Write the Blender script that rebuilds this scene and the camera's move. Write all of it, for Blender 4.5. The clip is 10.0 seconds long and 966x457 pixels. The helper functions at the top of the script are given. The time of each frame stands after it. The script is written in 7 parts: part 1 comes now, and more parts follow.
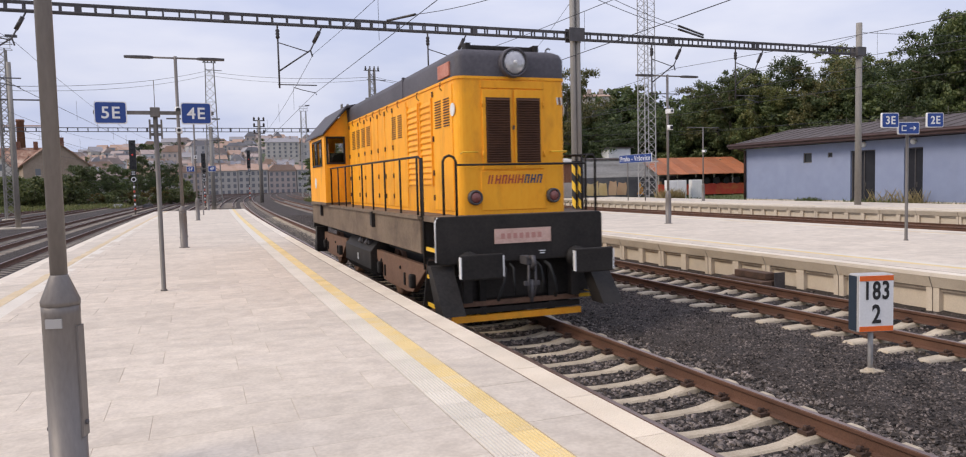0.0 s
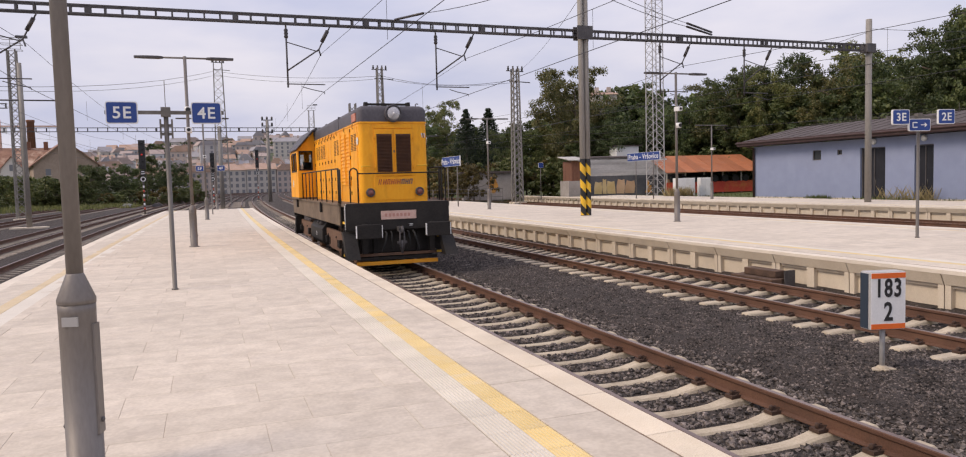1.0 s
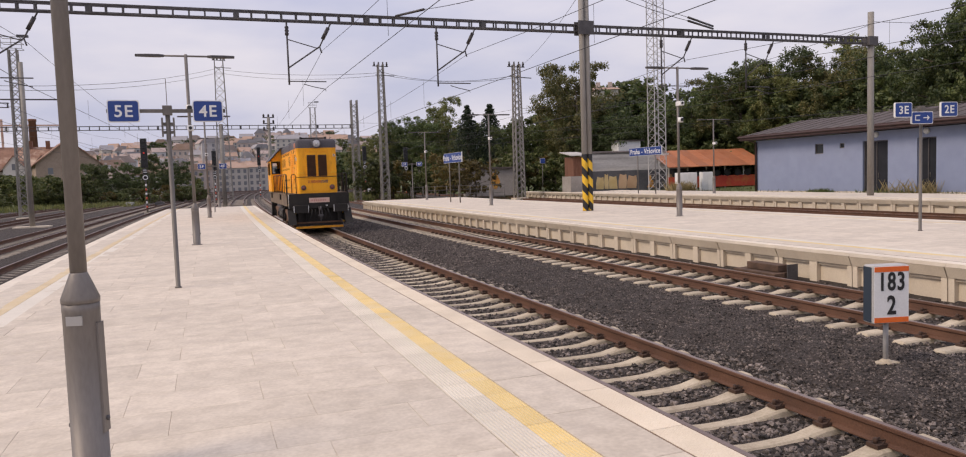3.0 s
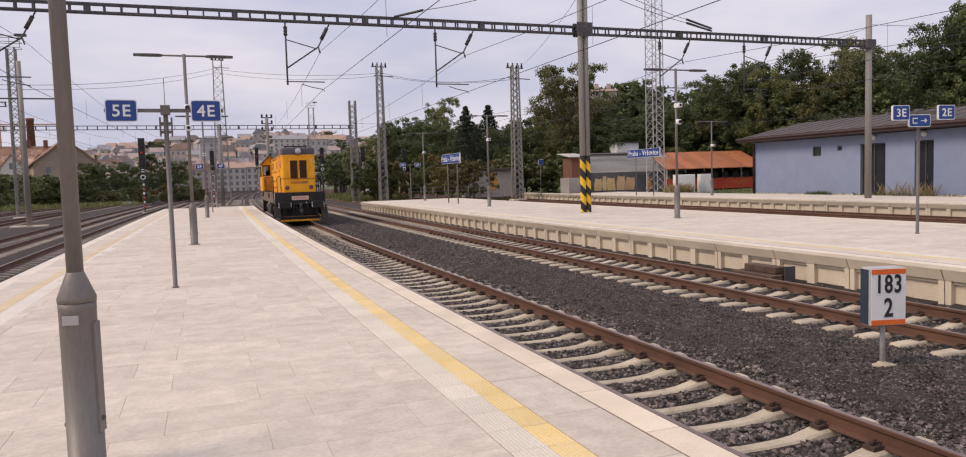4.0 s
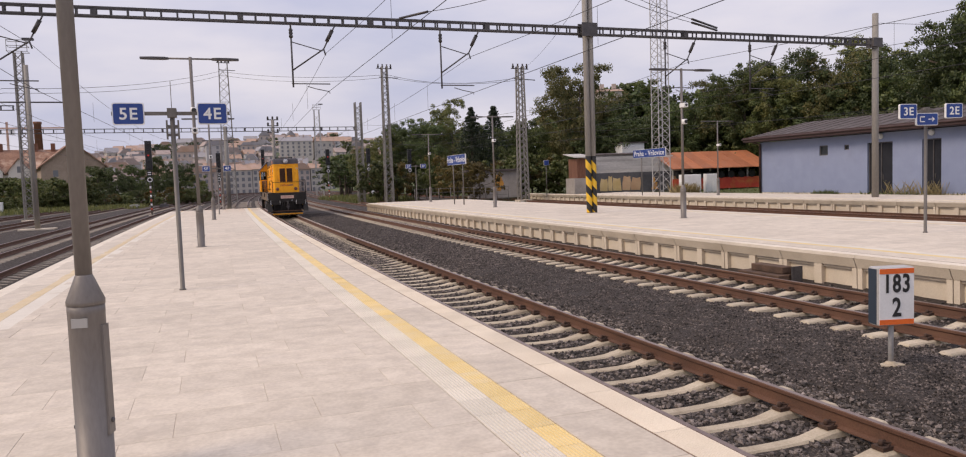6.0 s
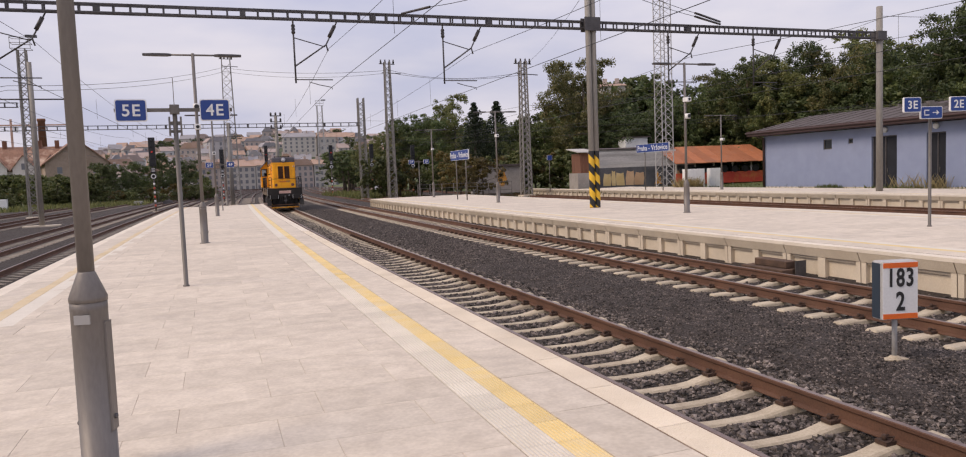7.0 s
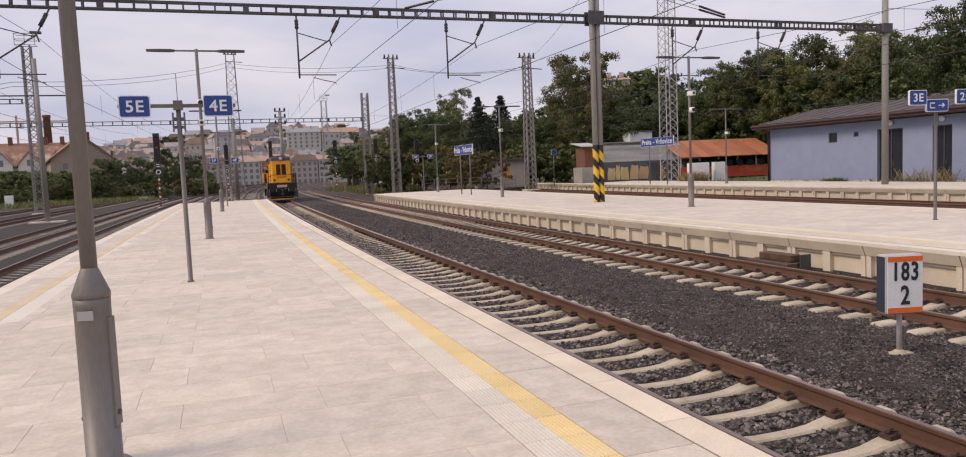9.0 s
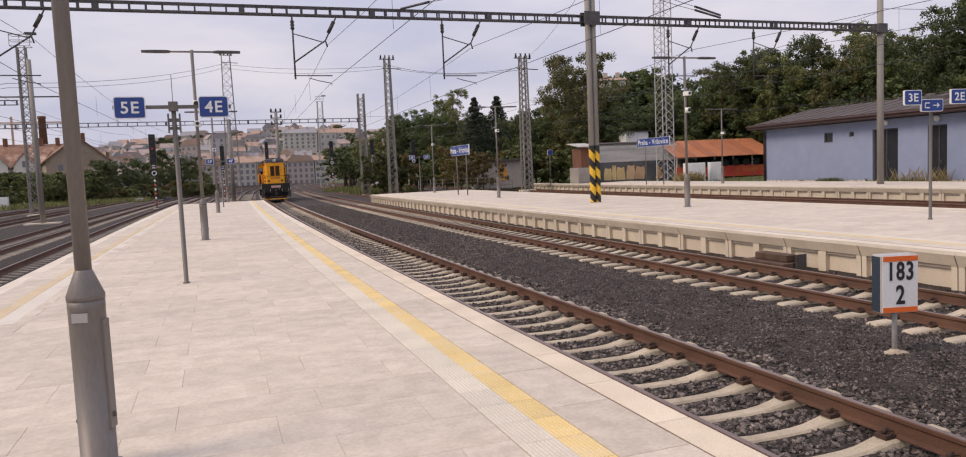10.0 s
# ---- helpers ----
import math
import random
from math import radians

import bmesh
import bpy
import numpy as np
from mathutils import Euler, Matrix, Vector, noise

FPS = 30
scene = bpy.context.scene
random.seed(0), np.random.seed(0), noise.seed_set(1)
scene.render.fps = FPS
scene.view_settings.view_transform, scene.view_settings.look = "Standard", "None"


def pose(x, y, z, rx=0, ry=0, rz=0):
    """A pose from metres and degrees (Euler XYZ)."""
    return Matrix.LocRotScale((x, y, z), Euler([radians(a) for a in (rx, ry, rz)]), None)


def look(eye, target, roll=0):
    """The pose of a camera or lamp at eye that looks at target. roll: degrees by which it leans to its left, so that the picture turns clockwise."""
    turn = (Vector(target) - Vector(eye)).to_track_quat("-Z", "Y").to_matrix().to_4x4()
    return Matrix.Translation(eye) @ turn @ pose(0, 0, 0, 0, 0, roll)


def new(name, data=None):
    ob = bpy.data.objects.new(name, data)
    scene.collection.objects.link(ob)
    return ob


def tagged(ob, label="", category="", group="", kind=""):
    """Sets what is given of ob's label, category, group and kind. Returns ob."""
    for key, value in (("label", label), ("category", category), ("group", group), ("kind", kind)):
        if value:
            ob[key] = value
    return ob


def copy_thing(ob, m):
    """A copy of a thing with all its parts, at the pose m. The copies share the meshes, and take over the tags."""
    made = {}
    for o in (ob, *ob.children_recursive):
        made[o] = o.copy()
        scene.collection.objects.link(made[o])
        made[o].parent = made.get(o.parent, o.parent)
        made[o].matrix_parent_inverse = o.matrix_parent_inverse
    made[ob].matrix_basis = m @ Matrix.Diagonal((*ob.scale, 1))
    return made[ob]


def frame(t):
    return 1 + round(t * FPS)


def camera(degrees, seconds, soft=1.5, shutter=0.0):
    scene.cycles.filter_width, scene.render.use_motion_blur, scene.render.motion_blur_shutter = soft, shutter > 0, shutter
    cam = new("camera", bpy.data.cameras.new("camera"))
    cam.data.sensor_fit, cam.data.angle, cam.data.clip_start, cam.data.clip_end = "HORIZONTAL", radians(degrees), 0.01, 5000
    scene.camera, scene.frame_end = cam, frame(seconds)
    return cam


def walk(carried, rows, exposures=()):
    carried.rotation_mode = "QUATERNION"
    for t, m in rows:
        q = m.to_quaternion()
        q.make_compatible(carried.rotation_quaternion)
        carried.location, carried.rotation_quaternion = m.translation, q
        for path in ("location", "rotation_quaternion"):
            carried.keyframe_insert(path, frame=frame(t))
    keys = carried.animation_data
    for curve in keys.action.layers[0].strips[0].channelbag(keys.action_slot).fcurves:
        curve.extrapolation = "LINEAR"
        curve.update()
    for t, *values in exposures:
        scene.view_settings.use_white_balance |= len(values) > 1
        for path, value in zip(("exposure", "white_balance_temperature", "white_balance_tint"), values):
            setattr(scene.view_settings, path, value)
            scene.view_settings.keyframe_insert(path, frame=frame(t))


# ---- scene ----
# ---------------------------------------------------------------- camera
cam = camera(66.0, 10.0, soft=1.1, shutter=0.2)
CAMERA_ROWS = [  # seconds, x, eye height over the platform, pitch, roll, yaw
    (0, 0.036, 1.714, -3.588, 1.352, -21.113),
    (0.5, 0.026, 1.706, -3.574, 1.330, -20.488),
    (1, 0.006, 1.711, -3.681, 1.537, -20.533),
    (1.5, 0.002, 1.713, -3.820, 1.733, -20.367),
    (2, -0.007, 1.715, -3.845, 1.809, -20.352),
    (2.5, -0.002, 1.715, -3.994, 1.963, -20.376),
    (4, 0.007, 1.713, -3.910, 1.703, -20.534),
    (4.5, 0.000, 1.717, -3.405, 1.470, -20.414),
    (5, 0.003, 1.714, -3.572, 1.642, -20.294),
    (5.5, 0.000, 1.715, -3.657, 1.874, -20.241),
    (7, 0.014, 1.716, -4.180, 2.210, -19.858),
    (7.5, 0.021, 1.713, -4.116, 2.321, -19.810),
    (8, 0.016, 1.724, -4.205, 2.334, -19.803),
    (8.5, 0.010, 1.716, -4.362, 2.334, -19.733),
    (9, 0.031, 1.718, -4.580, 2.408, -19.525),
    (9.5, 0.035, 1.721, -4.548, 2.500, -19.718),
    (10, 0.039, 1.721, -4.556, 2.514, -19.795),
]
walk(cam, [(t, pose(x, 0, z, 90 + p, r, w)) for t, x, z, p, r, w in CAMERA_ROWS],
     exposures=[(0, 0.20, 6550, 11.5), (0.5, 0.18, 6800, 13.5), (1.2, 0.15, 7050, 15.5), (2.5, 0.08, 7100, 16), (5, 0.08, 7100, 16), (10, 0.06, 7100, 16)])

# ---------------------------------------------------------------- sky and sun
SUN_UP, SUN_SIDE = 41, -92          # degrees: height, and side from straight ahead (left is minus)
world = bpy.data.worlds.new("world")
scene.world = world
world.use_nodes = True
wn, wl = world.node_tree.nodes, world.node_tree.links
wn.clear()
w_sky = wn.new("ShaderNodeTexSky")
w_sky.sky_type, w_sky.sun_disc = "NISHITA", False
w_sky.sun_elevation, w_sky.sun_rotation = radians(SUN_UP), radians(SUN_SIDE)
w_sky.air_density, w_sky.dust_density = 1.2, 3.0
w_co = wn.new("ShaderNodeTexCoord")
w_map = wn.new("ShaderNodeMapping")
w_map.inputs["Scale"].default_value = (1.4, 1.4, 4.5)
w_noise = wn.new("ShaderNodeTexNoise")
w_noise.inputs["Scale"].default_value, w_noise.inputs["Detail"].default_value = 2.2, 7
w_ramp = wn.new("ShaderNodeValToRGB")
w_ramp.color_ramp.elements[0].position, w_ramp.color_ramp.elements[1].position = 0.36, 0.66
w_ramp.color_ramp.elements[0].color = (5.7, 6.3, 8.5, 1)
w_ramp.color_ramp.elements[1].color = (8.2, 8.4, 9.7, 1)
w_mix = wn.new("ShaderNodeMixRGB")
w_mix.inputs["Fac"].default_value = 0.88
w_bg = wn.new("ShaderNodeBackground")
w_bg.inputs["Strength"].default_value = 0.09
w_out = wn.new("ShaderNodeOutputWorld")
wl.new(w_co.outputs["Generated"], w_map.inputs["Vector"])
wl.new(w_map.outputs[0], w_noise.inputs["Vector"])
wl.new(w_noise.outputs["Fac"], w_ramp.inputs["Fac"])
wl.new(w_sky.outputs[0], w_mix.inputs[1])
wl.new(w_ramp.outputs[0], w_mix.inputs[2])
w_sep, w_up, w_lift = wn.new("ShaderNodeSeparateXYZ"), wn.new("ShaderNodeMapRange"), wn.new("ShaderNodeVectorMath")
w_up.inputs["From Min"].default_value, w_up.inputs["From Max"].default_value = 0.15, 1.0
w_up.inputs["To Min"].default_value, w_up.inputs["To Max"].default_value = 1.0, 1.45     # an overcast sky is brightest overhead
w_lift.operation = "SCALE"
wl.new(w_co.outputs["Generated"], w_sep.inputs[0])
wl.new(w_sep.outputs["Z"], w_up.inputs["Value"])
wl.new(w_mix.outputs[0], w_lift.inputs[0])
wl.new(w_up.outputs[0], w_lift.inputs["Scale"])
wl.new(w_lift.outputs[0], w_bg.inputs["Color"])
wl.new(w_bg.outputs[0], w_out.inputs[0])

sun = new("sun", bpy.data.lights.new("sun", "SUN"))
sun.data.energy, sun.data.angle, sun.data.color = 1.72, radians(22), (1.0, 0.88, 0.72)
sun.matrix_world = look((math.sin(radians(SUN_SIDE)) * 50, math.cos(radians(SUN_SIDE)) * 50,
                         math.tan(radians(SUN_UP)) * 50), (0, 0, 0))


# ---------------------------------------------------------------- materials
def surface(name, a, b, scale=3.0, rough=0.8, bump=0.3, metal=0.0, fine=40.0, stain=None, stain_scale=0.6,
            stain_amount=0.5, stretch=(1, 1, 1), per_piece=0.0, depth=0.01, per_island=0.0, grooves=0.0):
    """A procedural surface: two tones mixed by coarse and fine noise, stains, fine relief."""
    m = bpy.data.materials.new(name)
    m.use_nodes = True
    n, l = m.node_tree.nodes, m.node_tree.links
    bsdf = n["Principled BSDF"]
    bsdf.inputs["Roughness"].default_value, bsdf.inputs["Metallic"].default_value = rough, metal
    co, info = n.new("ShaderNodeTexCoord"), n.new("ShaderNodeObjectInfo")
    shift = n.new("ShaderNodeVectorMath")
    shift.operation = "MULTIPLY_ADD"
    shift.inputs[1].default_value = stretch
    off = n.new("ShaderNodeCombineXYZ")
    mul = n.new("ShaderNodeMath")
    mul.operation, mul.inputs[1].default_value = "MULTIPLY", 37.0
    l.new(info.outputs["Random"], mul.inputs[0])
    for i in range(3):
        l.new(mul.outputs[0], off.inputs[i])
    l.new(co.outputs["Object"], shift.inputs[0])
    l.new(off.outputs[0], shift.inputs[2])
    big, small = n.new("ShaderNodeTexNoise"), n.new("ShaderNodeTexNoise")
    big.inputs["Scale"].default_value, big.inputs["Detail"].default_value = scale, 5
    small.inputs["Scale"].default_value, small.inputs["Detail"].default_value = fine, 4
    l.new(shift.outputs[0], big.inputs["Vector"])
    l.new(shift.outputs[0], small.inputs["Vector"])
    both = n.new("ShaderNodeMixRGB")
    both.inputs["Fac"].default_value = 0.45
    l.new(big.outputs["Fac"], both.inputs[1])
    l.new(small.outputs["Fac"], both.inputs[2])
    ramp = n.new("ShaderNodeValToRGB")
    ramp.color_ramp.elements[0].position, ramp.color_ramp.elements[1].position = 0.36, 0.64
    ramp.color_ramp.elements[0].color, ramp.color_ramp.elements[1].color = (*a, 1), (*b, 1)
    l.new(both.outputs[0], ramp.inputs["Fac"])
    colour = ramp.outputs[0]
    if stain:
        spots = n.new("ShaderNodeTexNoise")
        spots.inputs["Scale"].default_value, spots.inputs["Detail"].default_value = stain_scale, 8
        spots.inputs["Roughness"].default_value = 0.65
        l.new(shift.outputs[0], spots.inputs["Vector"])
        cut = n.new("ShaderNodeValToRGB")
        cut.color_ramp.elements[0].position, cut.color_ramp.elements[1].position = 0.5, 0.72
        l.new(spots.outputs["Fac"], cut.inputs["Fac"])
        amount = n.new("ShaderNodeMath")
        amount.operation, amount.inputs[1].default_value = "MULTIPLY", stain_amount
        l.new(cut.outputs[0], amount.inputs[0])
        mix = n.new("ShaderNodeMixRGB")
        mix.inputs[2].default_value = (*stain, 1)
        l.new(amount.outputs[0], mix.inputs["Fac"])
        l.new(colour, mix.inputs[1])
        colour = mix.outputs[0]
    for amount_value, source in ((per_piece, info.outputs["Random"]), (per_island, None)):
        if amount_value:
            if source is None:
                source = n.new("ShaderNodeNewGeometry").outputs["Random Per Island"]
            span = n.new("ShaderNodeMapRange")
            span.inputs["To Min"].default_value, span.inputs["To Max"].default_value = 1 - amount_value, 1 + amount_value
            l.new(source, span.inputs["Value"])
            tone = n.new("ShaderNodeVectorMath")
            tone.operation = "SCALE"
            l.new(colour, tone.inputs[0])
            l.new(span.outputs[0], tone.inputs["Scale"])
            colour = tone.outputs[0]
    l.new(colour, bsdf.inputs["Base Color"])
    if bump or grooves:
        relief = n.new("ShaderNodeBump")
        relief.inputs["Strength"].default_value, relief.inputs["Distance"].default_value = bump or 0.5, depth
        height = small.outputs["Fac"]
        if grooves:
            wave = n.new("ShaderNodeTexWave")
            wave.bands_direction = "X"
            wave.inputs["Scale"].default_value = grooves
            l.new(co.outputs["Object"], wave.inputs["Vector"])
            height = wave.outputs["Fac"]
        l.new(height, relief.inputs["Height"])
        l.new(relief.outputs[0], bsdf.inputs["Normal"])
    return m


def plain(name, colour, rough=0.5, metal=0.0, glow=0.0):
    m = bpy.data.materials.new(name)
    m.use_nodes = True
    bsdf = m.node_tree.nodes["Principled BSDF"]
    bsdf.inputs["Base Color"].default_value = (*colour, 1)
    bsdf.inputs["Roughness"].default_value, bsdf.inputs["Metallic"].default_value = rough, metal
    if glow:
        bsdf.inputs["Emission Color"].default_value, bsdf.inputs["Emission Strength"].default_value = (*colour, 1), glow
    return m


def leafy(name, a, b, c):
    """Leaves: every leaf takes its own tone between three greens, with a little light let through."""
    m = bpy.data.materials.new(name)
    m.use_nodes = True
    n, l = m.node_tree.nodes, m.node_tree.links
    bsdf = n["Principled BSDF"]
    bsdf.inputs["Roughness"].default_value = 0.55
    geo, info = n.new("ShaderNodeNewGeometry"), n.new("ShaderNodeObjectInfo")
    ramp = n.new("ShaderNodeValToRGB")
    ramp.color_ramp.elements[0].color, ramp.color_ramp.elements[1].color = (*a, 1), (*c, 1)
    ramp.color_ramp.elements.new(0.5).color = (*b, 1)
    l.new(geo.outputs["Random Per Island"], ramp.inputs["Fac"])
    span = n.new("ShaderNodeMapRange")
    span.inputs["To Min"].default_value, span.inputs["To Max"].default_value = 0.7, 1.3
    l.new(info.outputs["Random"], span.inputs["Value"])
    tone = n.new("ShaderNodeVectorMath")
    tone.operation = "SCALE"
    l.new(ramp.outputs[0], tone.inputs[0])
    l.new(span.outputs[0], tone.inputs["Scale"])
    l.new(tone.outputs[0], bsdf.inputs["Base Color"])
    thin = n.new("ShaderNodeBsdfTranslucent")
    l.new(tone.outputs[0], thin.inputs["Color"])
    mix = n.new("ShaderNodeMixShader")
    mix.inputs[0].default_value = 0.35
    l.new(bsdf.outputs[0], mix.inputs[1])
    l.new(thin.outputs[0], mix.inputs[2])
    l.new(mix.outputs[0], n["Material Output"].inputs["Surface"])
    return m


PAVING = surface("paving", (0.505, 0.434, 0.352), (0.650, 0.568, 0.467), 5.0, 0.85, 0.5, fine=30,
                 stain=(0.40, 0.345, 0.30), stain_scale=3.2, stain_amount=0.36, per_piece=0.07, depth=0.006)
PAVING_FAR = surface("paving_far", (0.512, 0.444, 0.362), (0.652, 0.573, 0.474), 4.0, 0.85, 0.4, fine=30,
                     stain=(0.40, 0.35, 0.31), stain_scale=1.4, stain_amount=0.36, per_island=0.07, depth=0.006)
EDGE_STONE = surface("edge_concrete", (0.62, 0.545, 0.445), (0.73, 0.655, 0.55), 2.0, 0.85, 0.3, fine=60,
                     stain=(0.42, 0.38, 0.33), stain_scale=0.9, stain_amount=0.3, per_piece=0.05, depth=0.004)
CONCRETE = surface("panel_concrete", (0.56, 0.475, 0.365), (0.68, 0.59, 0.465), 1.4, 0.88, 0.3, fine=45,
                   stain=(0.36, 0.31, 0.25), stain_scale=0.8, stain_amount=0.4, per_piece=0.05)
SLEEPER = surface("sleeper_concrete", (0.37, 0.305, 0.22), (0.54, 0.460, 0.345), 3.0, 0.88, 0.35, fine=50,
                  stain=(0.22, 0.165, 0.115), stain_scale=2.5, stain_amount=0.6, per_piece=0.1, per_island=0.08)
SLEEPER_DARK = surface("sleeper_dirty", (0.17, 0.14, 0.115), (0.27, 0.23, 0.19), 3.0, 0.9, 0.3, fine=40, per_island=0.15)
JOINT = surface("joint_sand", (0.34, 0.29, 0.25), (0.50, 0.44, 0.38), 4, 0.95, 0.3)
TACTILE_PALE = surface("tactile_pale", (0.58, 0.53, 0.45), (0.67, 0.615, 0.53), 2.0, 0.8, 0.2, fine=60,
                       stain=(0.45, 0.41, 0.36), stain_amount=0.3, per_piece=0.05)
TACTILE_YELLOW = surface("tactile_yellow", (0.64, 0.48, 0.20), (0.72, 0.57, 0.30), 2.0, 0.75, 0.2, fine=60,
                         stain=(0.64, 0.555, 0.42), stain_scale=1.1, stain_amount=0.8, per_piece=0.06)
TACTILE_WORN = surface("tactile_worn", (0.55, 0.42, 0.24), (0.63, 0.51, 0.34), 1.5, 0.8, 0.2, fine=40,
                       stain=(0.55, 0.49, 0.42), stain_scale=1.2, stain_amount=0.4, per_island=0.05)
RUST = surface("rail_rust", (0.088, 0.041, 0.025), (0.155, 0.075, 0.044), 2.0, 0.75, 0.3, fine=60,
               stain=(0.06, 0.04, 0.03), stain_scale=1.5, stain_amount=0.4)
RAIL_TOP = surface("rail_running_surface", (0.20, 0.14, 0.12), (0.30, 0.22, 0.19), 1.5, 0.38, 0.05, 0.6, fine=30)
# bed darker than the stones, so gaps between them carry shade in the colour
BALLAST = surface("ballast", (0.012, 0.0093, 0.0078), (0.092, 0.071, 0.060), 22.0, 0.95, 1.0, fine=60,
                  stain=(0.060, 0.043, 0.034), stain_scale=0.35, stain_amount=0.4, depth=0.05)
STONES = surface("ballast_stones", (0.026, 0.0215, 0.0195), (0.200, 0.166, 0.147), 6.0, 0.9, 0.4, fine=60, per_island=0.85)
GRAVEL = surface("fine_gravel", (0.030, 0.025, 0.0225), (0.192, 0.158, 0.140), 5.0, 0.95, 1.0, fine=60,
                 stain=(0.04, 0.034, 0.031), stain_scale=0.7, stain_amount=0.4, depth=0.03, per_island=0.9)
GRASS = surface("grass", (0.045, 0.07, 0.018), (0.12, 0.14, 0.045), 0.5, 0.95, 0.8, fine=6,
                stain=(0.19, 0.16, 0.075), stain_scale=0.16, stain_amount=0.6, depth=0.1)
STEEL = surface("galvanised_steel", (0.112, 0.100, 0.090), (0.170, 0.155, 0.140), 3.0, 0.55, 0.1, 0.25, fine=30,
                stain=(0.13, 0.115, 0.10), stain_amount=0.3, stretch=(1, 1, 0.3))
ZINC = surface("bright_zinc", (0.36, 0.35, 0.34), (0.46, 0.45, 0.44), 6, 0.5, 0.05, fine=40)
LAMP_STEEL = surface("lamp_post_paint", (0.155, 0.138, 0.126), (0.20, 0.18, 0.165), 2.0, 0.5, 0.06, 0.2, fine=60,
                     stretch=(1, 1, 0.25), stain=(0.16, 0.145, 0.135), stain_amount=0.4)
MAST = surface("mast_grey", (0.22, 0.205, 0.185), (0.31, 0.29, 0.26), 1.5, 0.75, 0.2, 0.1, fine=25,
               stain=(0.17, 0.14, 0.11), stain_scale=1.0, stain_amount=0.5, stretch=(1, 1, 0.2))
DARK_STEEL = surface("dark_steel", (0.065, 0.060, 0.062), (0.115, 0.108, 0.11), 2.0, 0.6, 0.1, 0.3, fine=25)
WIRE = plain("wire", (0.05, 0.048, 0.05), 0.6, 0.4)
INSULATOR = surface("insulator", (0.03, 0.025, 0.025), (0.06, 0.05, 0.045), 8, 0.4, 0.1)
BLUE = surface("sign_blue", (0.012, 0.045, 0.21), (0.017, 0.058, 0.25), 3, 0.42, 0.02)
WHITE = surface("sign_white", (0.68, 0.68, 0.67), (0.78, 0.78, 0.77), 3, 0.45, 0.02)
BLACK = surface("black_paint", (0.012, 0.012, 0.013), (0.022, 0.021, 0.021), 3, 0.5, 0.05)
ORANGE = surface("sign_orange", (0.70, 0.12, 0.02), (0.80, 0.16, 0.025), 3, 0.5, 0.02)
HAZARD = surface("hazard_yellow", (0.72, 0.42, 0.02), (0.82, 0.50, 0.04), 3, 0.55, 0.05, stain=(0.4, 0.25, 0.05), stain_amount=0.3)
YELLOW = surface("loco_yellow", (0.90, 0.365, 0.018), (0.95, 0.44, 0.030), 0.9, 0.5, 0.06, fine=18,
                 stain=(0.50, 0.19, 0.025), stain_scale=2.8, stain_amount=0.6, stretch=(1, 1, 0.35), depth=0.006)
YELLOW.node_tree.nodes["Principled BSDF"].inputs["Specular IOR Level"].default_value = 0.25
ROOF_GREY = surface("loco_roof_grey", (0.075, 0.070, 0.080), (0.11, 0.104, 0.115), 1.2, 0.55, 0.08, fine=20,
                    stain=(0.04, 0.037, 0.038), stain_amount=0.5)
LOCO_BLACK = surface("loco_black", (0.017, 0.0155, 0.0145), (0.034, 0.030, 0.027), 2.0, 0.6, 0.12, fine=25,
                     stain=(0.06, 0.05, 0.042), stain_amount=0.3)
for m_dull in (ROOF_GREY, LOCO_BLACK):
    m_dull.node_tree.nodes["Principled BSDF"].inputs["Specular IOR Level"].default_value = 0.2
SILL = surface("loco_sill_dirt", (0.120, 0.084, 0.053), (0.195, 0.142, 0.094), 1.2, 0.75, 0.12, fine=20,
               stain=(0.055, 0.034, 0.022), stain_scale=1.8, stain_amount=0.75)
BOGIE = surface("bogie_rust", (0.14, 0.075, 0.046), (0.22, 0.125, 0.08), 2.0, 0.85, 0.2, fine=25,
                stain=(0.035, 0.028, 0.025), stain_scale=2.0, stain_amount=0.6)
GRILLE = surface("grille_brown", (0.05, 0.020, 0.010), (0.095, 0.038, 0.016), 4, 0.7, 0.1)
PLATE = surface("worn_plate", (0.55, 0.34, 0.27), (0.68, 0.47, 0.39), 6, 0.6, 0.05, fine=30)
ROOF_PLATE = surface("roof_plate", (0.42, 0.13, 0.08), (0.55, 0.26, 0.19), 8, 0.6, 0.05)
RED_TEXT = plain("red_paint", (0.42, 0.07, 0.03), 0.5)
DARK_TEXT = plain("dark_blue_paint", (0.03, 0.05, 0.11), 0.5)
RED_LENS = surface("red_lens", (0.17, 0.045, 0.04), (0.26, 0.10, 0.085), 8, 0.2, 0.0)
LENS = surface("lamp_glass", (0.42, 0.41, 0.42), (0.62, 0.61, 0.62), 7, 0.12, 0.3, 0.3, fine=25)
GLASS = plain("window_glass", (0.03, 0.035, 0.04), 0.08)
CLEAR = plain("clear_glass", (0.9, 0.95, 0.95), 0.02)
CLEAR.node_tree.nodes["Principled BSDF"].inputs["Transmission Weight"].default_value = 1.0
CLEAR.node_tree.nodes["Principled BSDF"].inputs["IOR"].default_value = 1.05
ORANGE_BAR = surface("orange_bar", (0.86, 0.33, 0.012), (0.94, 0.43, 0.02), 3, 0.5, 0.1, stain=(0.4, 0.17, 0.03), stain_scale=3, stain_amount=0.35)
